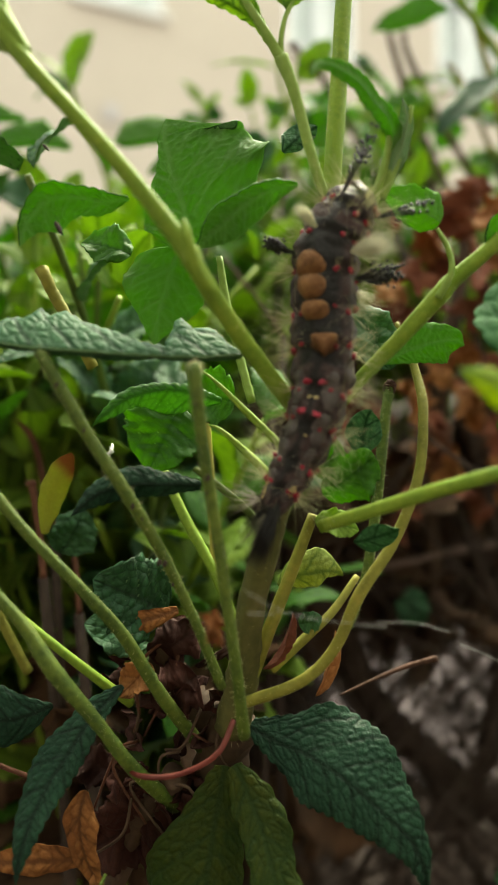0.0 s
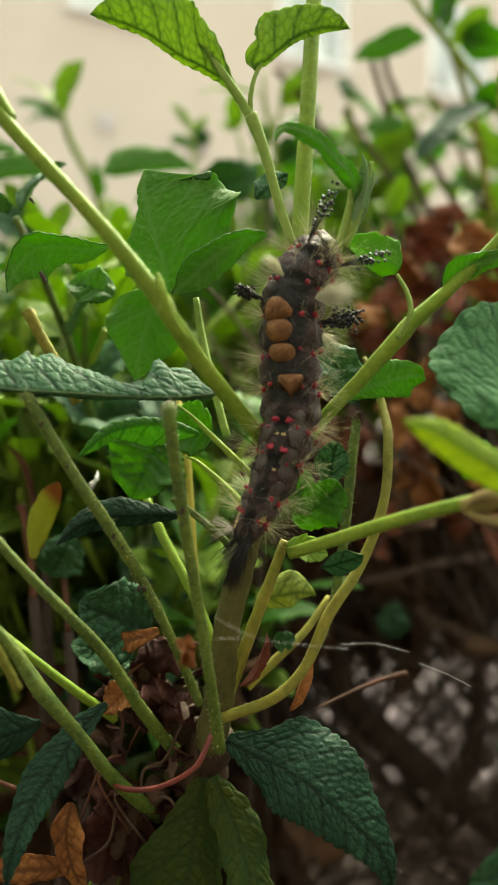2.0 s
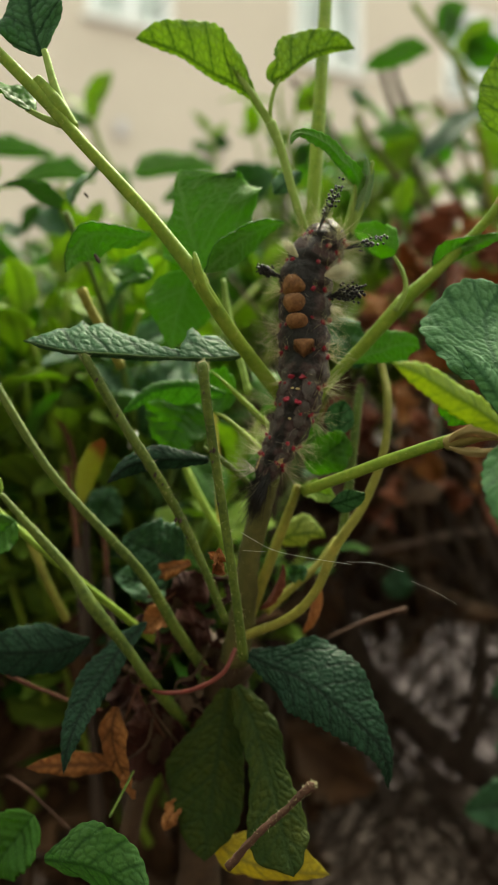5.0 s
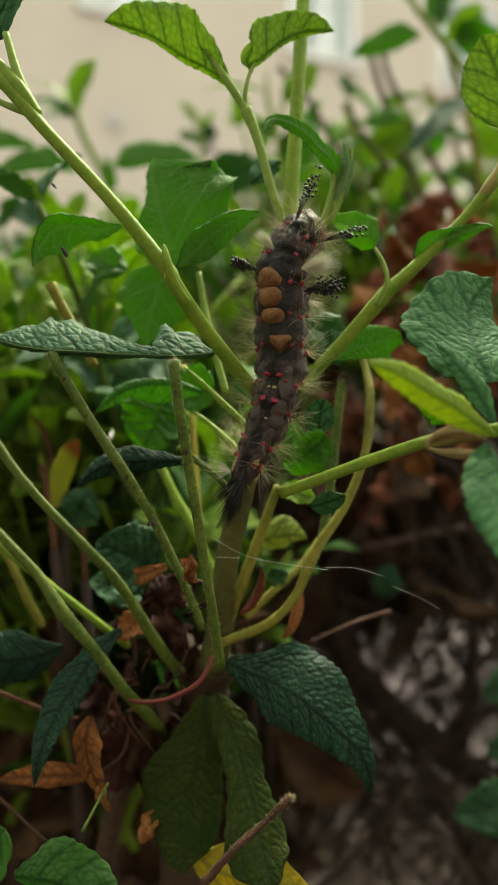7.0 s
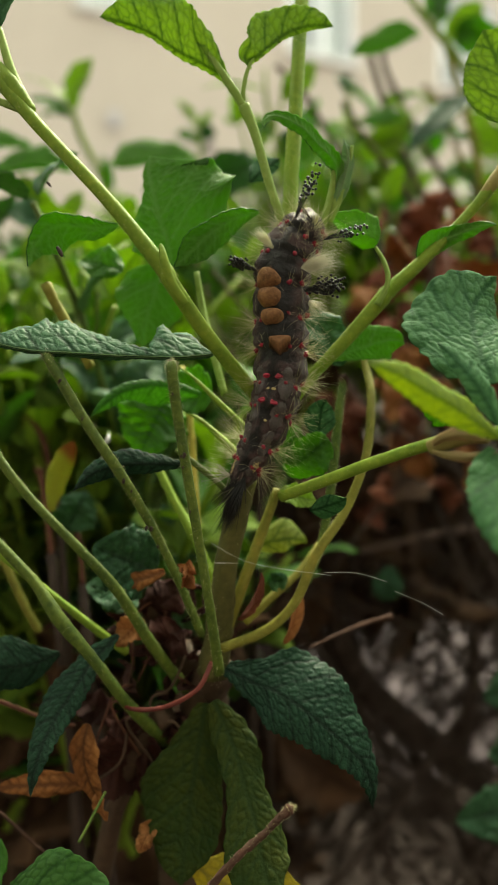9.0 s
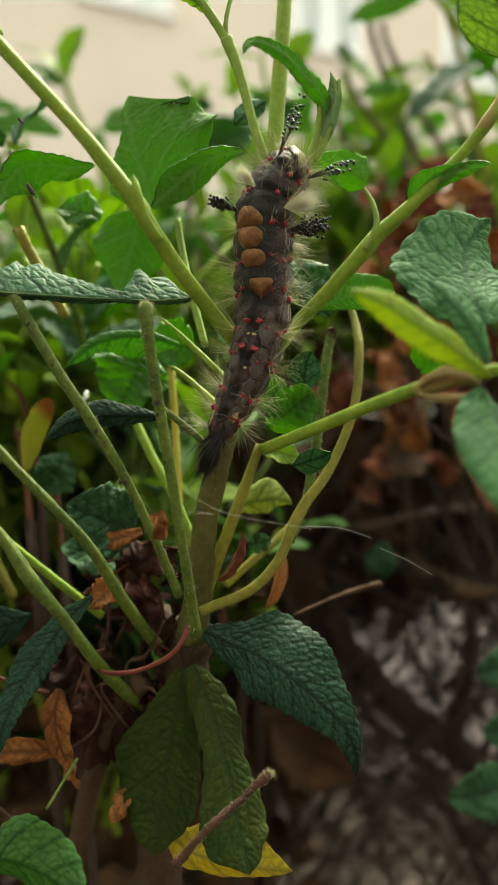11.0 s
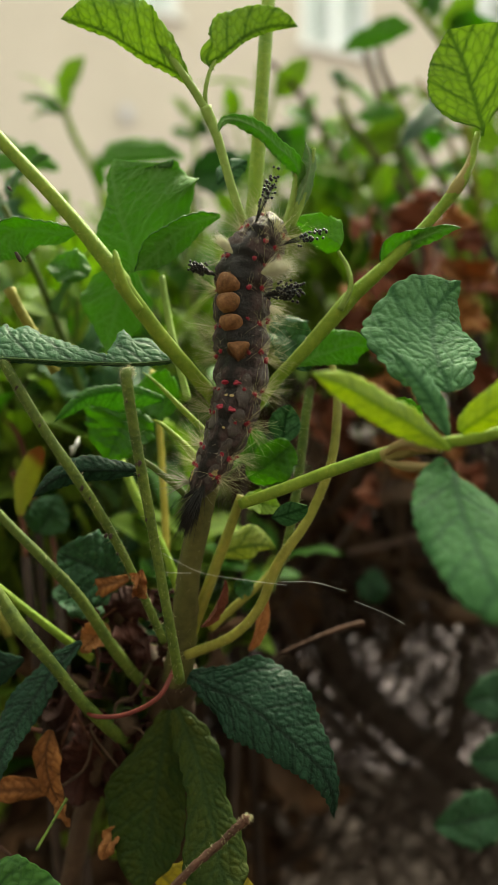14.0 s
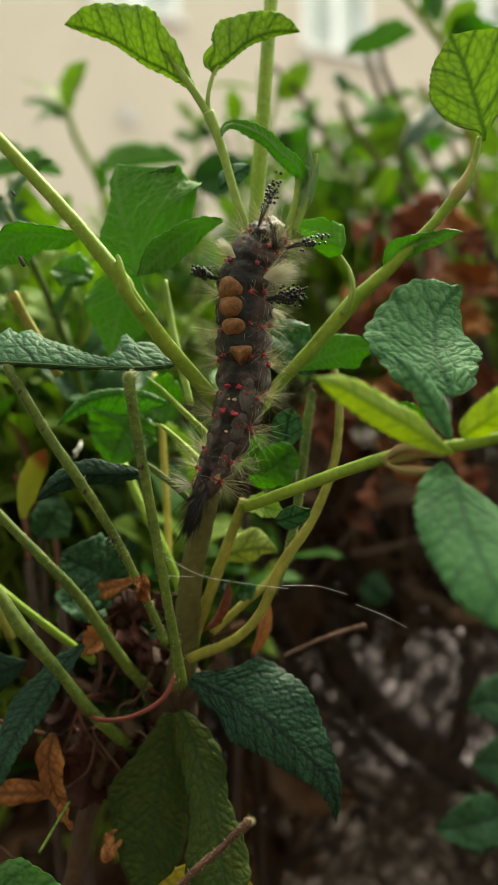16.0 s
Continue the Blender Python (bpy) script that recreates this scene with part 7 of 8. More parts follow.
CREAM = (((1.16, 7.93, 1.26), (1.64, 7.79, 1.38), 420, 0.2), ((0.77, 7.90, 1.54), (0.54, 7.83, 1.80), 280, 0.16), ((1.23, 8.24, 0.89), (1.51, 8.12, 0.71), 70, 0.3), ((1.33, 8.18, 1.80), (1.50, 7.76, 2.07), 70, 0.4))
PENCILS = (((1.07, 8.05, 1.93), (1.40, 7.60, 2.47), 26, 0.06), ((1.48, 8.02, 1.67), (2.00, 7.72, 1.71), 22, 0.06), ((0.55, 8.08, 1.28), (0.22, 7.99, 1.41), 80, 0.1), ((1.21, 7.94, 0.96), (1.64, 7.85, 1.01), 110, 0.11), ((0.34, 7.95, -1.55), (0.02, 7.66, -2.24), 300, 0.10))


# ---- the hedge behind: shoots of the same shrub ----
def shoot(name, n, length, size, tone, seed, lean=0.15):
    """An upright shoot with pairs of leaves up its stem, base at its origin."""
    rng = np.random.default_rng(seed)
    ob = thing(name, "leafy green shoot of the hedge shrub", "shoot", "shoots of the hedge")
    pts = np.array([(lean * length * s * s, 0.02 * length * math.sin(5 * s + seed), length * s) for s in np.linspace(0, 1, 9)])
    st = mesh_object("stem", *tube_data(pts, np.linspace(0.0011, 0.0006, 9), 6, 0.03, seed), [STEM["green"] if seed % 2 else STEM["dark"]])
    st.parent = ob
    for k in range(n):
        s = 0.25 + 0.75 * (k + 1) / n
        q = pts[min(8, int(s * 8))]
        for side in (0, 180):
            yaw = 90 * (k % 2) + side + rng.uniform(-25, 25)
            ln = size * rng.uniform(0.75, 1.2) * (1.15 - 0.55 * s)
            v, f, fm, vein = leaf_data(ln, ln * rng.uniform(0.5, 0.64), rng.uniform(0.1, 0.35), rng.uniform(0.1, 0.4), rng.uniform(-0.2, 0.3),
                                       0.05, 0.04, 5, 14, 8, seed=seed * 31 + k * 2 + side)
            lf = mesh_object("leaf", v, f, LEAF[tone if rng.random() < 0.62 else "lime"], None, "", fm, True, vein)
            lf.parent = ob
            lf.matrix_basis = Matrix.Translation(q) @ pose(0, 0, 0, 0, 0, yaw) @ pose(0, 0, 0, rng.uniform(-25, 25), -rng.uniform(-5, 50) - 25 * (s > 0.9), 0) @ Matrix.Translation((0.0015, 0, 0))
    return ob


KINDS = [shoot("shoot", 4, 0.075, 0.022, "green", 1), shoot("shoot", 5, 0.09, 0.021, "green", 2), shoot("shoot", 5, 0.07, 0.023, "green", 3),
         shoot("shoot", 5, 0.085, 0.021, "blue", 4), shoot("shoot", 5, 0.09, 0.019, "lime", 5, 0.3)]
rng = np.random.default_rng(7)
spots = []
while len(spots) < 540:
    y = 14.5 + 33 * rng.random() ** 1.6
    x = rng.uniform(-0.42, 0.46) * (y + 4)
    right = x > 0.05 * y
    top = rng.uniform(-0.16, 0.30) * (y + 1.4) if not right else rng.uniform(0.12, 0.30) * (y + 1.4)
    if right and (y < 25 or top < 0.2 * y):
        continue
    if x > -0.05 * y and (top < 0.12 * y or y < 20):
        continue
    if x > 0 and top > 0.19 * y and rng.random() < 0.5:
        continue
    spots.append((y, Matrix.Translation(P(x, y, top - 8.5)) @ pose(0, 0, 0, rng.uniform(-22, 22), rng.uniform(-22, 22), rng.uniform(0, 360))))
for k in range(26):
    y = rng.uniform(24, 40)
    spots.append((y, Matrix.Translation(P(rng.uniform(0.08, 0.42) * y, y, rng.uniform(0.30, 0.46) * y - 8.5)) @ pose(0, 0, 0, rng.uniform(-18, 18), rng.uniform(-18, 18), rng.uniform(0, 360))))
for k in range(58):
    right = k < 32
    y = rng.uniform(26, 36) if right else rng.uniform(14.5, 21)
    x = rng.uniform(0.02, 0.2) * y if right else rng.uniform(-0.36, -0.17) * y
    top = rng.uniform(0.22, 0.38) * y if right else rng.uniform(-0.16, 0.12) * y
    spots.append((y, Matrix.Translation(P(x, y, top - 8.5)) @ pose(0, 0, 0, rng.uniform(-18, 18), rng.uniform(-18, 18), rng.uniform(0, 360))))
spots = [q for q in spots if q[0] > 20 or q[1].translation.x < -0.0014 * q[0]]
spots.sort(key=lambda q: q[0])
for k, (y, m) in enumerate(spots[:300]):
    if k < len(KINDS):
        KINDS[k].matrix_basis = m
    else:
        # right of the middle all lime: brighter light there put into the tone
        copy_thing(KINDS[4 if m.translation.x > 0.0 else k % len(KINDS)], m)

# the shoots further in, past counting
FAR = [leaf_data(0.02, 0.0115, 0.2, 0.3, 0.1, 0.05, 0.04, 4, 8, 4, seed=s) for s in range(5)]
for tone in ("green", "lime"):
    verts, faces, fms, veins = [], [], [], []
    for k, (y, m) in enumerate(spots[300:]):
        if (k % 4 == 0) != (tone == "lime"):
            continue
        for i in range(10):
            v, f, fm, vein = FAR[(k + i) % 5]
            at_ = np.array(m @ Matrix.Translation((0, 0, 0.02 + 0.0065 * i)) @ pose(0, 0, 0, 0, 0, 137 * i + 40 * k) @ pose(0, 0, 0, rng.uniform(-25, 25), -rng.uniform(-5, 50), 0))
            first = len(verts)
            verts.extend(v @ at_[:3, :3].T * rng.uniform(0.8, 1.2) + at_[:3, 3])
            faces.extend(tuple(first + q for q in row) for row in f)
            fms.extend(fm)
            veins.extend(vein)
    tagged(mesh_object("hedge_foliage", verts, faces, LEAF[tone], None, "", fms, True, veins), "dense green foliage further inside the hedge", "hedge", kind="stuff")

# the hedge carried on unseen to both sides, brought forward to shade the base
rng = np.random.default_rng(31)
SMALL = [leaf_data(0.021, 0.0125, 0.2, 0.3, 0.1, 0.06, 0.03, 3, 6, 4, seed=s) for s in range(5)]
for sign, tone in ((-1, "green"), (1, "green"), (-1, "lime"), (1, "lime")):
    verts, faces, fms, veins = [], [], [], []
    for k in range(2800 if tone == "green" else 1000):
        y = rng.uniform(9, 56)
        near = 0.44 * (y + 4) + 2.5
        x = sign * rng.uniform(near, 112 + 14 * noise.noise(Vector((y * 0.1, sign, 0))))
        y += (5 if y < 35 else 9) * noise.noise(Vector((x * 0.07, sign * 3, 0)))
        z = (rng.uniform(-50, 9) if rng.random() < 0.5 else rng.uniform(2, 9)) + 3 * noise.noise(Vector((x * 0.08, y * 0.08, 0)))
        if 20 < y < 50 and z < 0 and rng.random() < 0.6:
            continue
        v, f, fm, vein = SMALL[k % 5]
        at_ = np.array(Matrix.Translation(P(x, y, z)) @ pose(0, 0, 0, rng.uniform(-35, 35), rng.uniform(-60, 20), rng.uniform(0, 360)))
        first = len(verts)
        verts.extend(v @ at_[:3, :3].T * rng.uniform(0.9, 1.5) + at_[:3, 3])
        faces.extend(tuple(first + q for q in row) for row in f)
        fms.extend(fm)
        veins.extend(vein)
    tagged(mesh_object("hedge_side", verts, faces, LEAF[tone], None, "", fms, True, veins), "leafy green hedge added out of view beside the shoots", "hedge", kind="stuff")
verts, faces = [], []
for k in range(130):
    y = rng.uniform(18, 50)
    x = rng.choice((-1, 1)) * rng.uniform(0.47 * (y + 4) + 4, 108)
    pts = np.array([(x + rng.uniform(-4, 4), y + rng.uniform(-4, 4), -BASE * 100), (x + rng.uniform(-3, 3), y + rng.uniform(-3, 3), -30), (x, y, rng.uniform(-4, 6))])
    c = spline(pts, 5) * 0.01 + (0, 0, BASE)
    v, f = tube_data(c, np.linspace(0.005, 0.0012, len(c)), 6, 0.06, k, len(verts))
    verts.extend(v)
    faces.extend(f)
tagged(mesh_object("hedge_side_wood", verts, faces, [STEM["brown"]]), "woody stems of the hedge beside the shoots", "branches", kind="stuff")

# ---- tangle of bare twigs low in the hedge ----
rng = np.random.default_rng(11)
twigs = []
for k in range(2480):
    y = rng.uniform(18, 52)
    x = (rng.uniform(-0.30, 0.5) if k < 2150 else rng.uniform(0.02, 0.5)) * (y + 1.4)
    z = rng.uniform(-0.62, -0.10) * (y + 1.4)
    if x < 0.05 * y and rng.random() < 0.35 or noise.noise(Vector((x * 0.42, y * 0.1, z * 0.42))) > 0.2:
        continue
    d = np.array((rng.choice((-1, 1)) * rng.uniform(0.2, 0.9), rng.uniform(-0.4, 0.4), rng.uniform(0.5, 1.0)))
    d /= np.linalg.norm(d)
    n, ln = 6, rng.uniform(5, 15)
    bend = rng.standard_normal(3) * 0.12 * ln
    pts = [np.array((x, y, z)) + d * ln * (s - 0.5) + bend * s * (1 - s) * 2 + rng.standard_normal(3) * 0.1 for s in np.linspace(0, 1, n)]
    pts = np.array(pts) * 0.01 + (0, 0, BASE)
    if x > 0.06 * y and k % 3 == 0:
        pts[:, 0] += np.linspace(-0.03, 0.03, n) * rng.choice((-1, 1))
    r = rng.choice((0.00025, 0.00035, 0.0005, 0.0008))
    twigs.append((y if x > 0.03 * y else y + 60, pts, np.linspace(r, r * 0.5, n), k))
twigs.sort(key=lambda w: w[0])
tangle = thing("twig_tangle", "tangle of thin dark bare twigs low in the hedge", "twigs", place=P(6, 24, -BASE * 100))
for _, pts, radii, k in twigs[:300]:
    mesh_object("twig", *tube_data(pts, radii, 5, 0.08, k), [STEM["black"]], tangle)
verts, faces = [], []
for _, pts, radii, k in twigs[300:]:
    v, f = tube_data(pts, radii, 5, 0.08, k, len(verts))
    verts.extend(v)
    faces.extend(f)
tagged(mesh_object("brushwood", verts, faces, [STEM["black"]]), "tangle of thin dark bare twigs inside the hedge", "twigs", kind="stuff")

# woody stems that carry the shoots, from the soil up
rng = np.random.default_rng(21)
verts, faces = [], []
for k in range(90):
    y = rng.uniform(17, 47)
    x = rng.uniform(-0.42, 0.44) * (y + 4)
    if x > -0.04 * y:
        continue
    top = rng.uniform(-6, 2)
    pts = np.array([(x + rng.uniform(-3, 3), y + rng.uniform(-3, 3), -BASE * 100), (x + rng.uniform(-2, 2), y + rng.uniform(-2, 2), -42), (x + rng.uniform(-1.5, 1.5), y + rng.uniform(-2, 2), -20), (x, y, top)])
    c = spline(pts, 5) * 0.01 + (0, 0, BASE)
    v, f = tube_data(c, np.linspace(rng.uniform(0.003, 0.005), 0.0011, len(c)), 7, 0.06, k, len(verts))
    verts.extend(v)
    faces.extend(f)
tagged(mesh_object("hedge_wood", verts, faces, [STEM["brown"]]), "dark woody stems of the hedge rising from the soil", "branches", kind="stuff")

# fallen leaves and litter in the shade at the foot of the shrub
rng = np.random.default_rng(5)
LV = [leaf_data(0.032, 0.017, 0.2, 0.4, 0.3, 0.15, 0.02, 6, 10, 6, seed=s, ragged=0.3) for s in range(4)]
verts, faces, fms, veins = [], [], [], []
for k in range(460):
    y = rng.uniform(14, 45)
    x = rng.uniform(-0.45, 0.05) * (y + 2)
    z = rng.uniform(-0.75, -0.22) * (y + 1.4)
    if k % 3 == 0:
        y = rng.uniform(20, 34)
        x, z = rng.uniform(0.03, 0.42) * y, rng.uniform(-0.26, 0.0) * y
    v, f, fm, vein = LV[k % 4]
    m = np.array((Matrix.Translation(P(x, y, z)) @ pose(0, 0, 0, *rng.uniform(0, 360, 3))))
    first = len(verts)
    verts.extend(v @ m[:3, :3].T + m[:3, 3])
    faces.extend(tuple(first + i for i in q) for q in f)
    fms.extend(fm)
    veins.extend(vein)
tagged(mesh_object("leaf_litter", verts, faces, LEAF["mould"], None, "", fms, True, veins), "brown dead leaves caught in the inner hedge", "dead leaves", kind="stuff")


# ---- the caterpillar ----
SKIN, nodes, links, bsdf = material("caterpillar_skin")
at = nodes.new("ShaderNodeAttribute")
at.attribute_name = "vein"
spots = noise_tex(nodes, links, 640, 6, 0.7)
r1 = ramp(nodes, [(0.32, (0.008, 0.004, 0.004)), (0.43, (0.022, 0.012, 0.012)), (0.51, (0.058, 0.038, 0.037)), (0.57, (0.045, 0.018, 0.018)), (0.66, (0.075, 0.06, 0.057)), (0.76, (0.16, 0.125, 0.11))])
links.new(spots.outputs[0], r1.inputs[0])
mix = nodes.new("ShaderNodeMix")
mix.data_type = 'RGBA'
links.new(at.outputs["Fac"], mix.inputs["Factor"])
links.new(r1.outputs[0], mix.inputs["A"])
mix.inputs["B"].default_value = (0.006, 0.005, 0.005, 1)
links.new(mix.outputs["Result"], bsdf.inputs["Base Color"])
bsdf.inputs["Roughness"].default_value = 0.55
bsdf.inputs["Specular IOR Level"].default_value = 0.3
bumped(nodes, links, bsdf, spots.outputs[0], 0.9, 0.0010)
WART = plain("wart_red", (0.12, 0.006, 0.014), (0.32, 0.018, 0.045), 600, 0.4, 0.3, 0.0002)
TAN = plain("brush_tan", (0.075, 0.028, 0.010), (0.28, 0.135, 0.055), 420, 0.75, 0.7, 0.0003, through_=0.15)
STRAW = plain("side_mark_straw", (0.30, 0.22, 0.09), (0.48, 0.40, 0.20), 900, 0.6, 0.4, 0.0002)
BLACK = plain("head_black", (0.012, 0.01, 0.01), (0.03, 0.025, 0.024), 500, 0.35, 0.2, 0.0002)

caterpillar = thing("caterpillar", "dark hairy caterpillar with tan brushes and red warts on stem", "caterpillar", place=P(*BODY[5][:3]))
line = spline(BODY, 9)
line[:, :3] = line[:, :3] * 0.01 + (0, 0, BASE)
line[:, 3] *= 0.01
SEG = 11.5


def body_frame(s):
    """The spine's place, its way to the tail, the back's direction and the side, and the radius at s (0 head, 1 tail)."""
    k = min(max(s, 0) * (len(line) - 1), len(line) - 1.001)
    i = int(k)
    q = line[i] + (k - i) * (line[i + 1] - line[i])
    t = line[min(i + 2, len(line) - 1), :3] - line[max(i - 1, 0), :3]
    t /= np.linalg.norm(t)
    back = np.array((-0.30, -1.0, 0.12))
    back -= t * (back @ t)
    back /= np.linalg.norm(back)
    return q[:3], t, back, np.cross(t, back), q[3]


def skin_radius(s):
    return 1 - 0.10 * abs(math.cos(math.pi * s * SEG)) ** 8 - 0.015 * math.sin(2 * math.pi * s * SEG)


def on_skin(s, deg, out=1.0):
    q, t, back, side, r = body_frame(s)
    d = math.cos(radians(deg)) * back + math.sin(radians(deg)) * side
    return q + d * r * skin_radius(s) * out, d, t


rings, sides = 130, 36
verts, faces, black = [], [], []
rng = np.random.default_rng(3)
for i in range(rings):
    s = i / (rings - 1)
    cap = min(1, math.sqrt(max(0.02, 1 - (1 - min(s, 1 - s) / 0.045) ** 2))) if min(s, 1 - s) < 0.045 else 1
    for j in range(sides):
        deg = 360 * j / sides
        lump = 1 + 0.075 * math.cos(radians(6 * deg)) * abs(math.sin(math.pi * s * SEG)) + 0.09 * noise.noise(Vector((s * 70, math.cos(radians(deg)) * 2.5, math.sin(radians(deg)) * 2.5)))
        verts.append(on_skin(s, deg, cap * lump)[0])
        near = min(deg, 360 - deg)
        band = 46 if 0.24 < s < 0.56 else 8 + 22 * abs(math.cos(math.pi * s * SEG)) ** 3
        black.append(min(1.0, max(0.0, (band - near) / 9)) * 0.95)
for i in range(rings - 1):
    for j in range(sides):
        k = (j + 1) % sides
        faces.append((i * sides + j, (i + 1) * sides + j, (i + 1) * sides + k, i * sides + k))
faces.append(tuple(range(sides)))
faces.append(tuple((rings - 1) * sides + j for j in range(sides))[::-1])
mesh_object("body", verts, faces, [SKIN], caterpillar, "dark grey-brown velvety segmented body", None, True, black)

bm = bmesh.new()
q, t, back, side, r = body_frame(0.0)
bmesh.ops.create_uvsphere(bm, u_segments=20, v_segments=14, radius=r * 0.62)
for v in bm.verts:
    v.co = Vector(q + t * r * 0.55 - back * r * 0.3) + v.co
part("head", bm, BLACK, caterpillar, "small shiny black head")


def ball(verts, faces, c, r):
    f = len(verts)
    for d in ((1, 0, 0), (-1, 0, 0), (0, 1, 0), (0, -1, 0), (0, 0, 1), (0, 0, -1)):
        verts.append(np.asarray(c) + np.array(d) * r)
    for q in ((0, 2, 4), (2, 1, 4), (1, 3, 4), (3, 0, 4), (2, 0, 5), (1, 2, 5), (3, 1, 5), (0, 3, 5)):
        faces.append(tuple(f + k for k in q))


def tuft(parent, name, root, way, n, length, spread, thick, mat, label, seed, droop=0.0):
    """A spray of hairs from a root along a way."""
    g = np.random.default_rng(seed)
    verts, faces = [], []
    for _ in range(n):
        d = np.asarray(way) + spread * g.standard_normal(3)
        d /= np.linalg.norm(d)
        ln = length * g.uniform(0.55, 1.15)
        a = np.asarray(root) + g.standard_normal(3) * thick * 3
        b = a + d * ln + np.array((0, 0, -droop * ln))
        strand(verts, faces, a, b, thick, (a + b) / 2 + g.standard_normal(3) * ln * 0.05 + np.array((0, 0, droop * ln * 0.3)))
    ob = mesh_object(name, verts, faces, [mat], parent, label)
    ob["kind"] = "stuff"
    return ob


# four tan brushes on the back: broad rounded caps, the last one pointed to the tail
for k, (s, wide, half, deg) in enumerate(BRUSHES):
    q, d, t = on_skin(s, deg, 0.9)
    side = np.cross(t, d)
    verts, faces = [], []
    n, m, tall = 28, 12, 0.0017
    for i in range(m):
        f = i / (m - 1)
        dome = 1 - 0.06 * f if f < 0.3 else 0.982 * math.sqrt(max(0.002, 1 - ((f - 0.3) / 0.7) ** 2.2))
        for j in range(n):
            a = 2 * math.pi * j / n
            x = math.copysign(abs(math.cos(a)) ** 0.62, math.cos(a))
            y = math.copysign(abs(math.sin(a)) ** 0.62, math.sin(a))
            if k == 3:
                y = math.sin(a)
                x = math.copysign(abs(math.cos(a)) ** 0.35, x) * 0.6 * (1.05 - y)
            elif k == 0:
                x *= 1 - 0.35 * max(0, -y)
                y *= 1 + 0.25 * x
            else:
                x *= 1 - 0.3 * max(0, y)
            g = 1 + 0.02 * rng.standard_normal()
            verts.append(q + d * tall * f + side * wide * x * dome * g + t * half * y * dome * g - t * tall * 0.15 * f)
    for i in range(m - 1):
        for j in range(n):
            l = (j + 1) % n
            faces.append((i * n + j, i * n + l, (i + 1) * n + l, (i + 1) * n + j))
    faces.append(tuple((m - 1) * n + j for j in range(n)))
    core = mesh_object("brush", verts, faces, [TAN], caterpillar, "dense tan brush of short hair")
    hv, hf = [], []
    g = np.random.default_rng(40 + k)
    for _ in range(420):
        a, rr = g.uniform(0, 2 * math.pi), math.sqrt(g.uniform(0.2, 1.05))
        x, y = math.cos(a) * rr, math.sin(a) * rr
        x *= 1 - 0.6 * max(0, y) if k == 3 else 0.95
        root = q + side * wide * x * 0.9 + t * half * 0.9 * y
        end = root + d * tall * g.uniform(0.8, 1.08) - t * tall * 0.15 + side * wide * g.normal(0, 0.04) + t * half * g.normal(0, 0.04)
        strand(hv, hf, root, end, 0.000018)
    mesh_object("hair", hv, hf, [TAN], core)["kind"] = "stuff"

# red warts with sprays of pale hair, four to a segment
for k in range(10):
    s = (k + 1.0) / SEG
    for deg in (-96, -66, -34, 34, 66, 96):
        if k < 1 and abs(deg) < 60:
            continue
        q, d, t = on_skin(s + 0.012 * math.sin(k * 3 + deg), deg, 0.98)
        bm = bmesh.new()
        bmesh.ops.create_icosphere(bm, subdivisions=2, radius=0.00052 if abs(deg) > 60 else 0.00038)
        for v in bm.verts:
            v.co = Vector(q) + v.co * (0.9 + 0.7 * noise.noise(v.co * 2600 + Vector((k, deg, 0))))
        w = part("wart", bm, WART, caterpillar, "small raised red wart")
        out = abs(deg) > 60
        tuft(w, "hair_tuft", q, d + 0.15 * np.array((0, 0, 1)), 30 if out else 5, 0.0056 if out else 0.0024, 0.55, 0.000014,
             HAIR["pale"] if out or k % 2 else HAIR["grey"], "pale bristly hairs", k * 10 + int(deg) + 200, 0.05)

# dorsal red pair marks behind the brushes
for s in (0.60, 0.665):
    for deg in (-14, 16):
        q, d, t = on_skin(s, deg, 0.99)
        bm = bmesh.new()
        bmesh.ops.create_icosphere(bm, subdivisions=3, radius=0.00046)
        for v in bm.verts:
            v.co = Vector(q) + Vector((v.co.x * 1.25, v.co.y, v.co.z * 0.8)) * (0.9 + 0.7 * noise.noise(v.co * 2400 + Vector((s * 90, deg, 0))))
        part("wart", bm, WART, caterpillar, "small raised red wart")



def mark(name, s0, s1, d0, d1, mat, label, seed):
    """A thin raised patch of the skin between two places along the body and two angles round it."""
    g = np.random.default_rng(seed)
    n, verts, faces = 9, [], []
    for lift in (1.0, 1.035):
        for i in range(n):
            for j in range(n):
                a, b = i / (n - 1), j / (n - 1)
                pinch = math.sin(math.pi * (0.12 + 0.76 * a)) * (1 + 0.12 * g.standard_normal())
                deg = (d0 + d1) / 2 + (d1 - d0) * (b - 0.5) * pinch
                edge_ = min(a, b, 1 - a, 1 - b) > 0
                verts.append(on_skin(s0 + (s1 - s0) * a, deg, lift if edge_ else 0.99)[0])
    for f in (0, n * n):
        for i in range(n - 1):
            for j in range(n - 1):
                k = f + i * n + j
                faces.append((k, k + 1, k + n + 1, k + n))
    mesh_object(name, verts, faces, [mat], caterpillar, label)


PLATE = plain("plate_grey", (0.028, 0.021, 0.021), (0.075, 0.060, 0.058), 800, 0.42, 0.8, 0.0004, 0.4)
for k in range(4):
    for d0, d1 in ((17, 58), (-58, -17)):
        mark("back_plate", 0.575 + 0.082 * k, 0.652 + 0.082 * k, d0, d1, PLATE, "smooth grey plate of the back", 20 + 2 * k + (d0 > 0))
mark("side_mark", 0.845, 0.93, 34, 78, STRAW, "pale straw-coloured side mark", 1)
mark("side_mark", 0.83, 0.885, -60, -30, STRAW, "pale straw-coloured side mark", 2)
for k, s in enumerate((0.60, 0.69, 0.77)):
    mark("side_mark", s, s + 0.055, 88, 102, STRAW, "pale straw-coloured side mark", 3 + k)
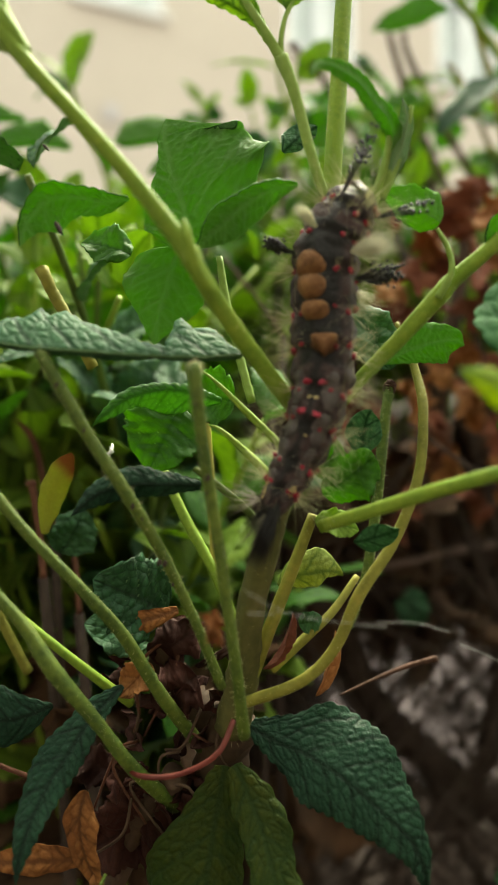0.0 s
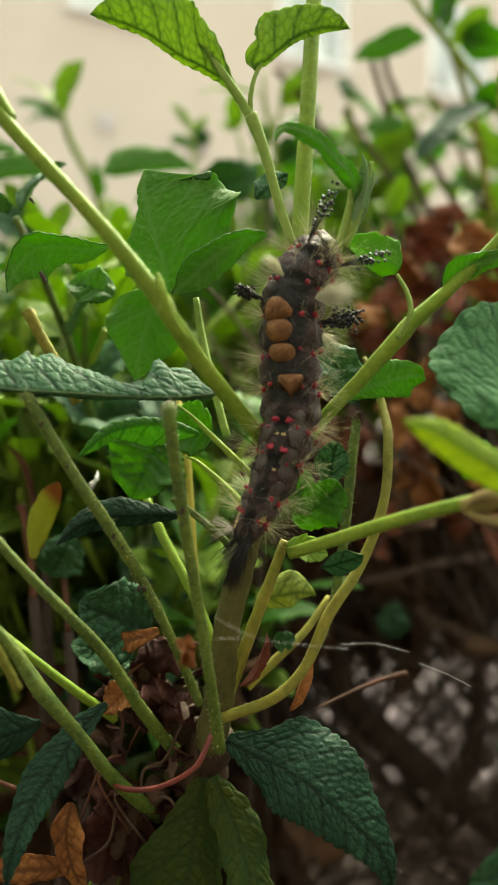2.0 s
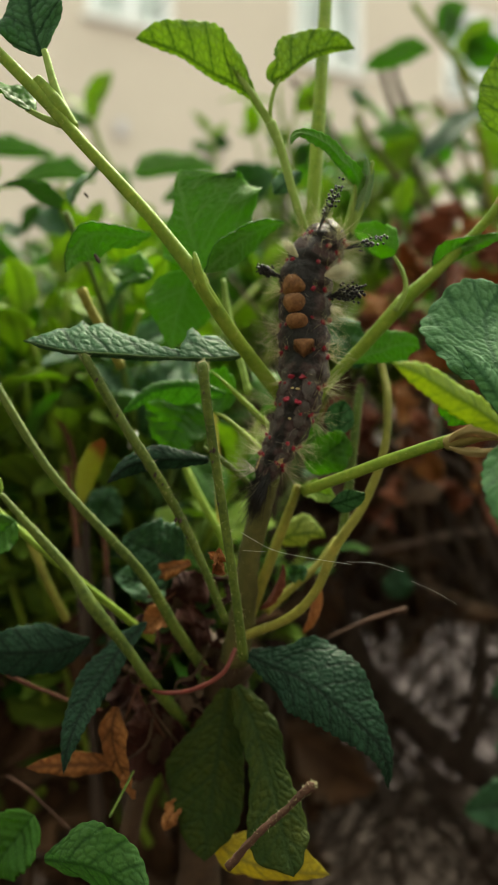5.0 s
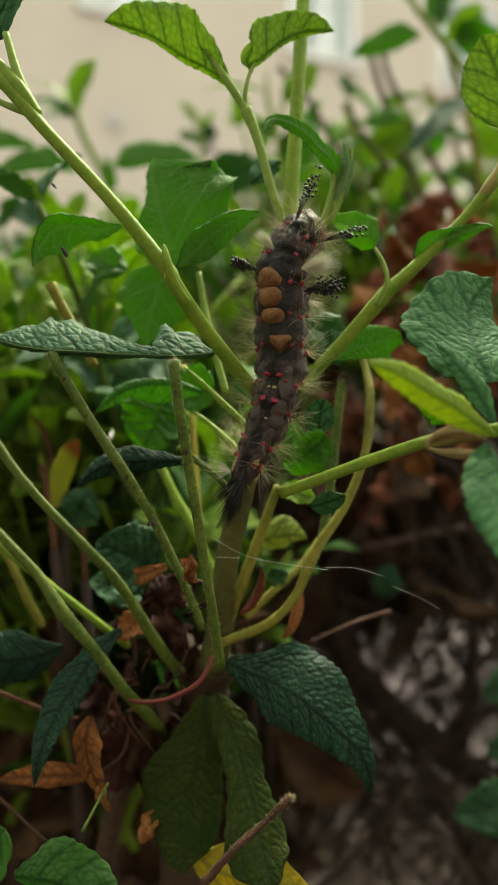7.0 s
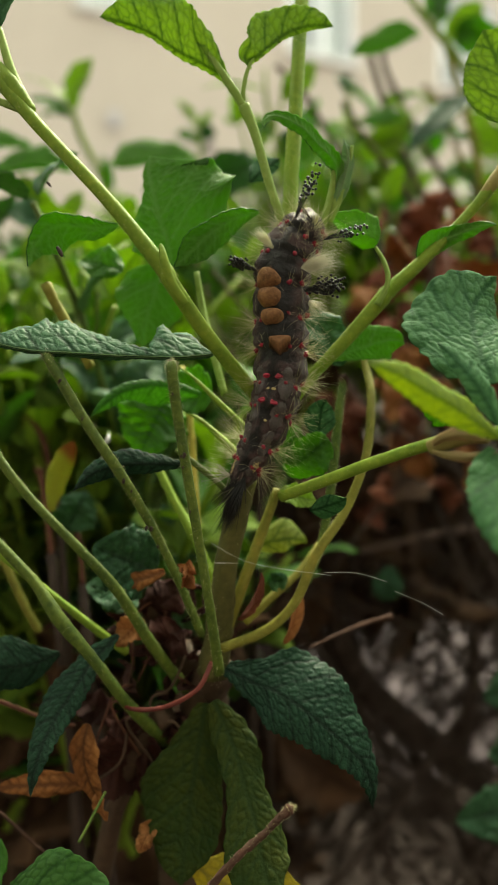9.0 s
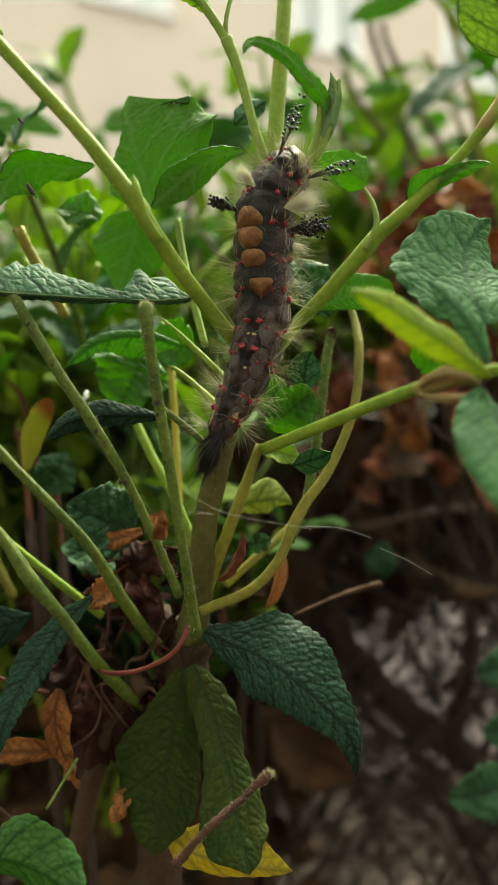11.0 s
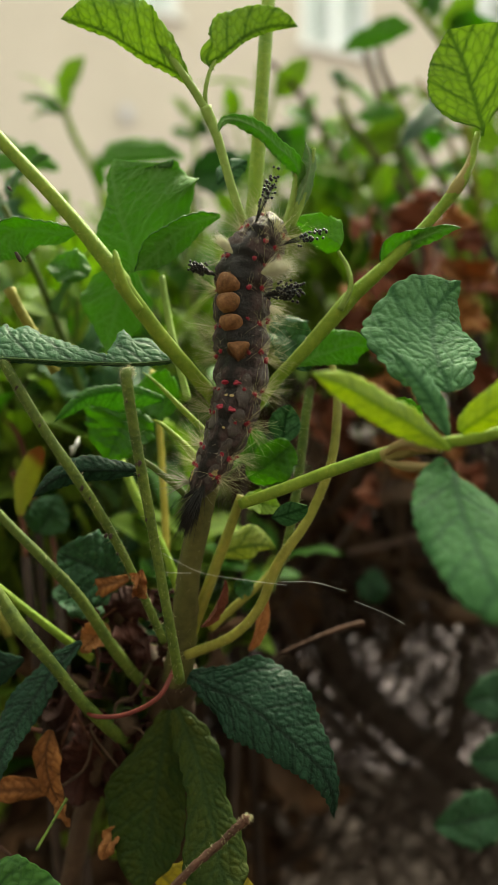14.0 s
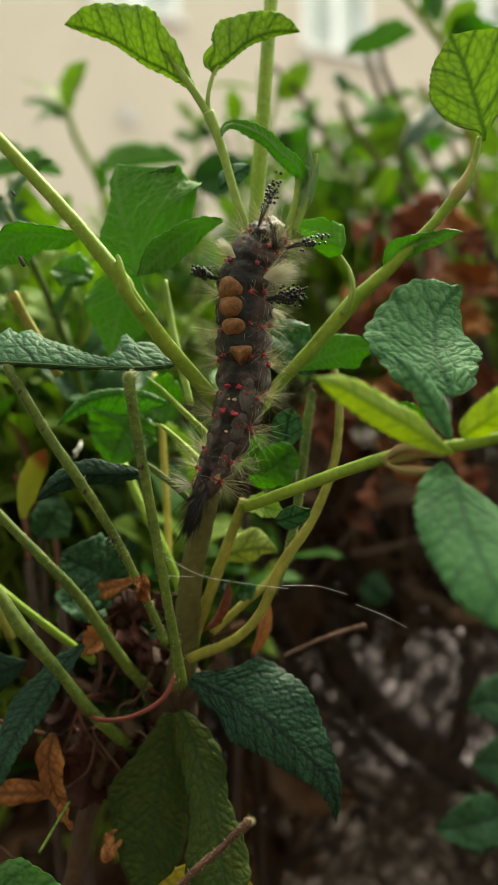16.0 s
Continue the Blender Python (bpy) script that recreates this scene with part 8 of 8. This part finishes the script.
for s in (0.628, 0.712):
    for deg in (-7, 7):
        mark("back_mark", s, s + 0.008, deg - 6, deg + 6, STRAW, "small pale dash on the back", int(s * 1000) + deg)

# side tufts, and black feathery pencils with knobs
for k, (root, end, n, spread) in enumerate(CREAM):
    a, b = np.array(P(*root)), np.array(P(*end))
    d = b - a
    ln = np.linalg.norm(d)
    tuft(caterpillar, "cream_tuft", a, d / ln, n, ln, spread, 0.000024, HAIR["cream"] if k < 3 else HAIR["pale"], "dense cream-white side tuft", 300 + k, 0.1)
for k, (root, end, n, loose) in enumerate(PENCILS):
    a, b = np.array(P(*root)), np.array(P(*end))
    g = np.random.default_rng(60 + k)
    ln = np.linalg.norm(b - a)
    verts, faces = [], []
    for i in range(n):
        e = a + (b - a) * g.uniform(0.45, 1.05) + g.standard_normal(3) * loose * ln
        o = a + g.standard_normal(3) * 0.0001
        strand(verts, faces, o, e, 0.00003 if k < 4 else 0.00007)
        if k == 4:
            continue
        ball(verts, faces, e, 0.00024 * g.uniform(0.8, 1.3))
        ball(verts, faces, o + (e - o) * 0.85, 0.00021 * g.uniform(0.8, 1.3))
    mesh_object("hair_pencil", verts, faces, [HAIR["black"]], caterpillar, "black feathery hair pencil with knobbed tips")
for k in range(3):
    q, d, t = on_skin(0.97, 40 * (k - 1), 0.8)
    tuft(caterpillar, "tail_tuft", q, t * 0.9 + d * 0.3, 40, 0.0045, 0.16, 0.00003, HAIR["grey"] if k == 1 else HAIR["black"], "dark tail hair", 400 + k)
q, d, t = on_skin(0.93, 60, 0.95)
tuft(caterpillar, "hair_tuft", q, d + 0.2 * t, 45, 0.005, 0.5, 0.000024, HAIR["grey"], "long dark side hairs", 500)
# short bristles over the whole back, paler towards the head
for name, lo, hi, n, mat in (("back_hair", 0.03, 0.22, 230, "pale"), ("back_hair", 0.2, 0.97, 170, "grey")):
    g = np.random.default_rng(600 + n)
    verts, faces = [], []
    for _ in range(n):
        q, d, t = on_skin(g.uniform(lo, hi), g.uniform(-110, 110), 0.98)
        w = d + 0.5 * g.standard_normal(3) - (0.5 if lo < 0.1 else 0) * t
        w /= np.linalg.norm(w)
        strand(verts, faces, q, q + w * g.uniform(0.0008, 0.0022), 0.000016)
    mesh_object(name, verts, faces, [HAIR[mat]], caterpillar, "short fine bristles on the back")["kind"] = "stuff"
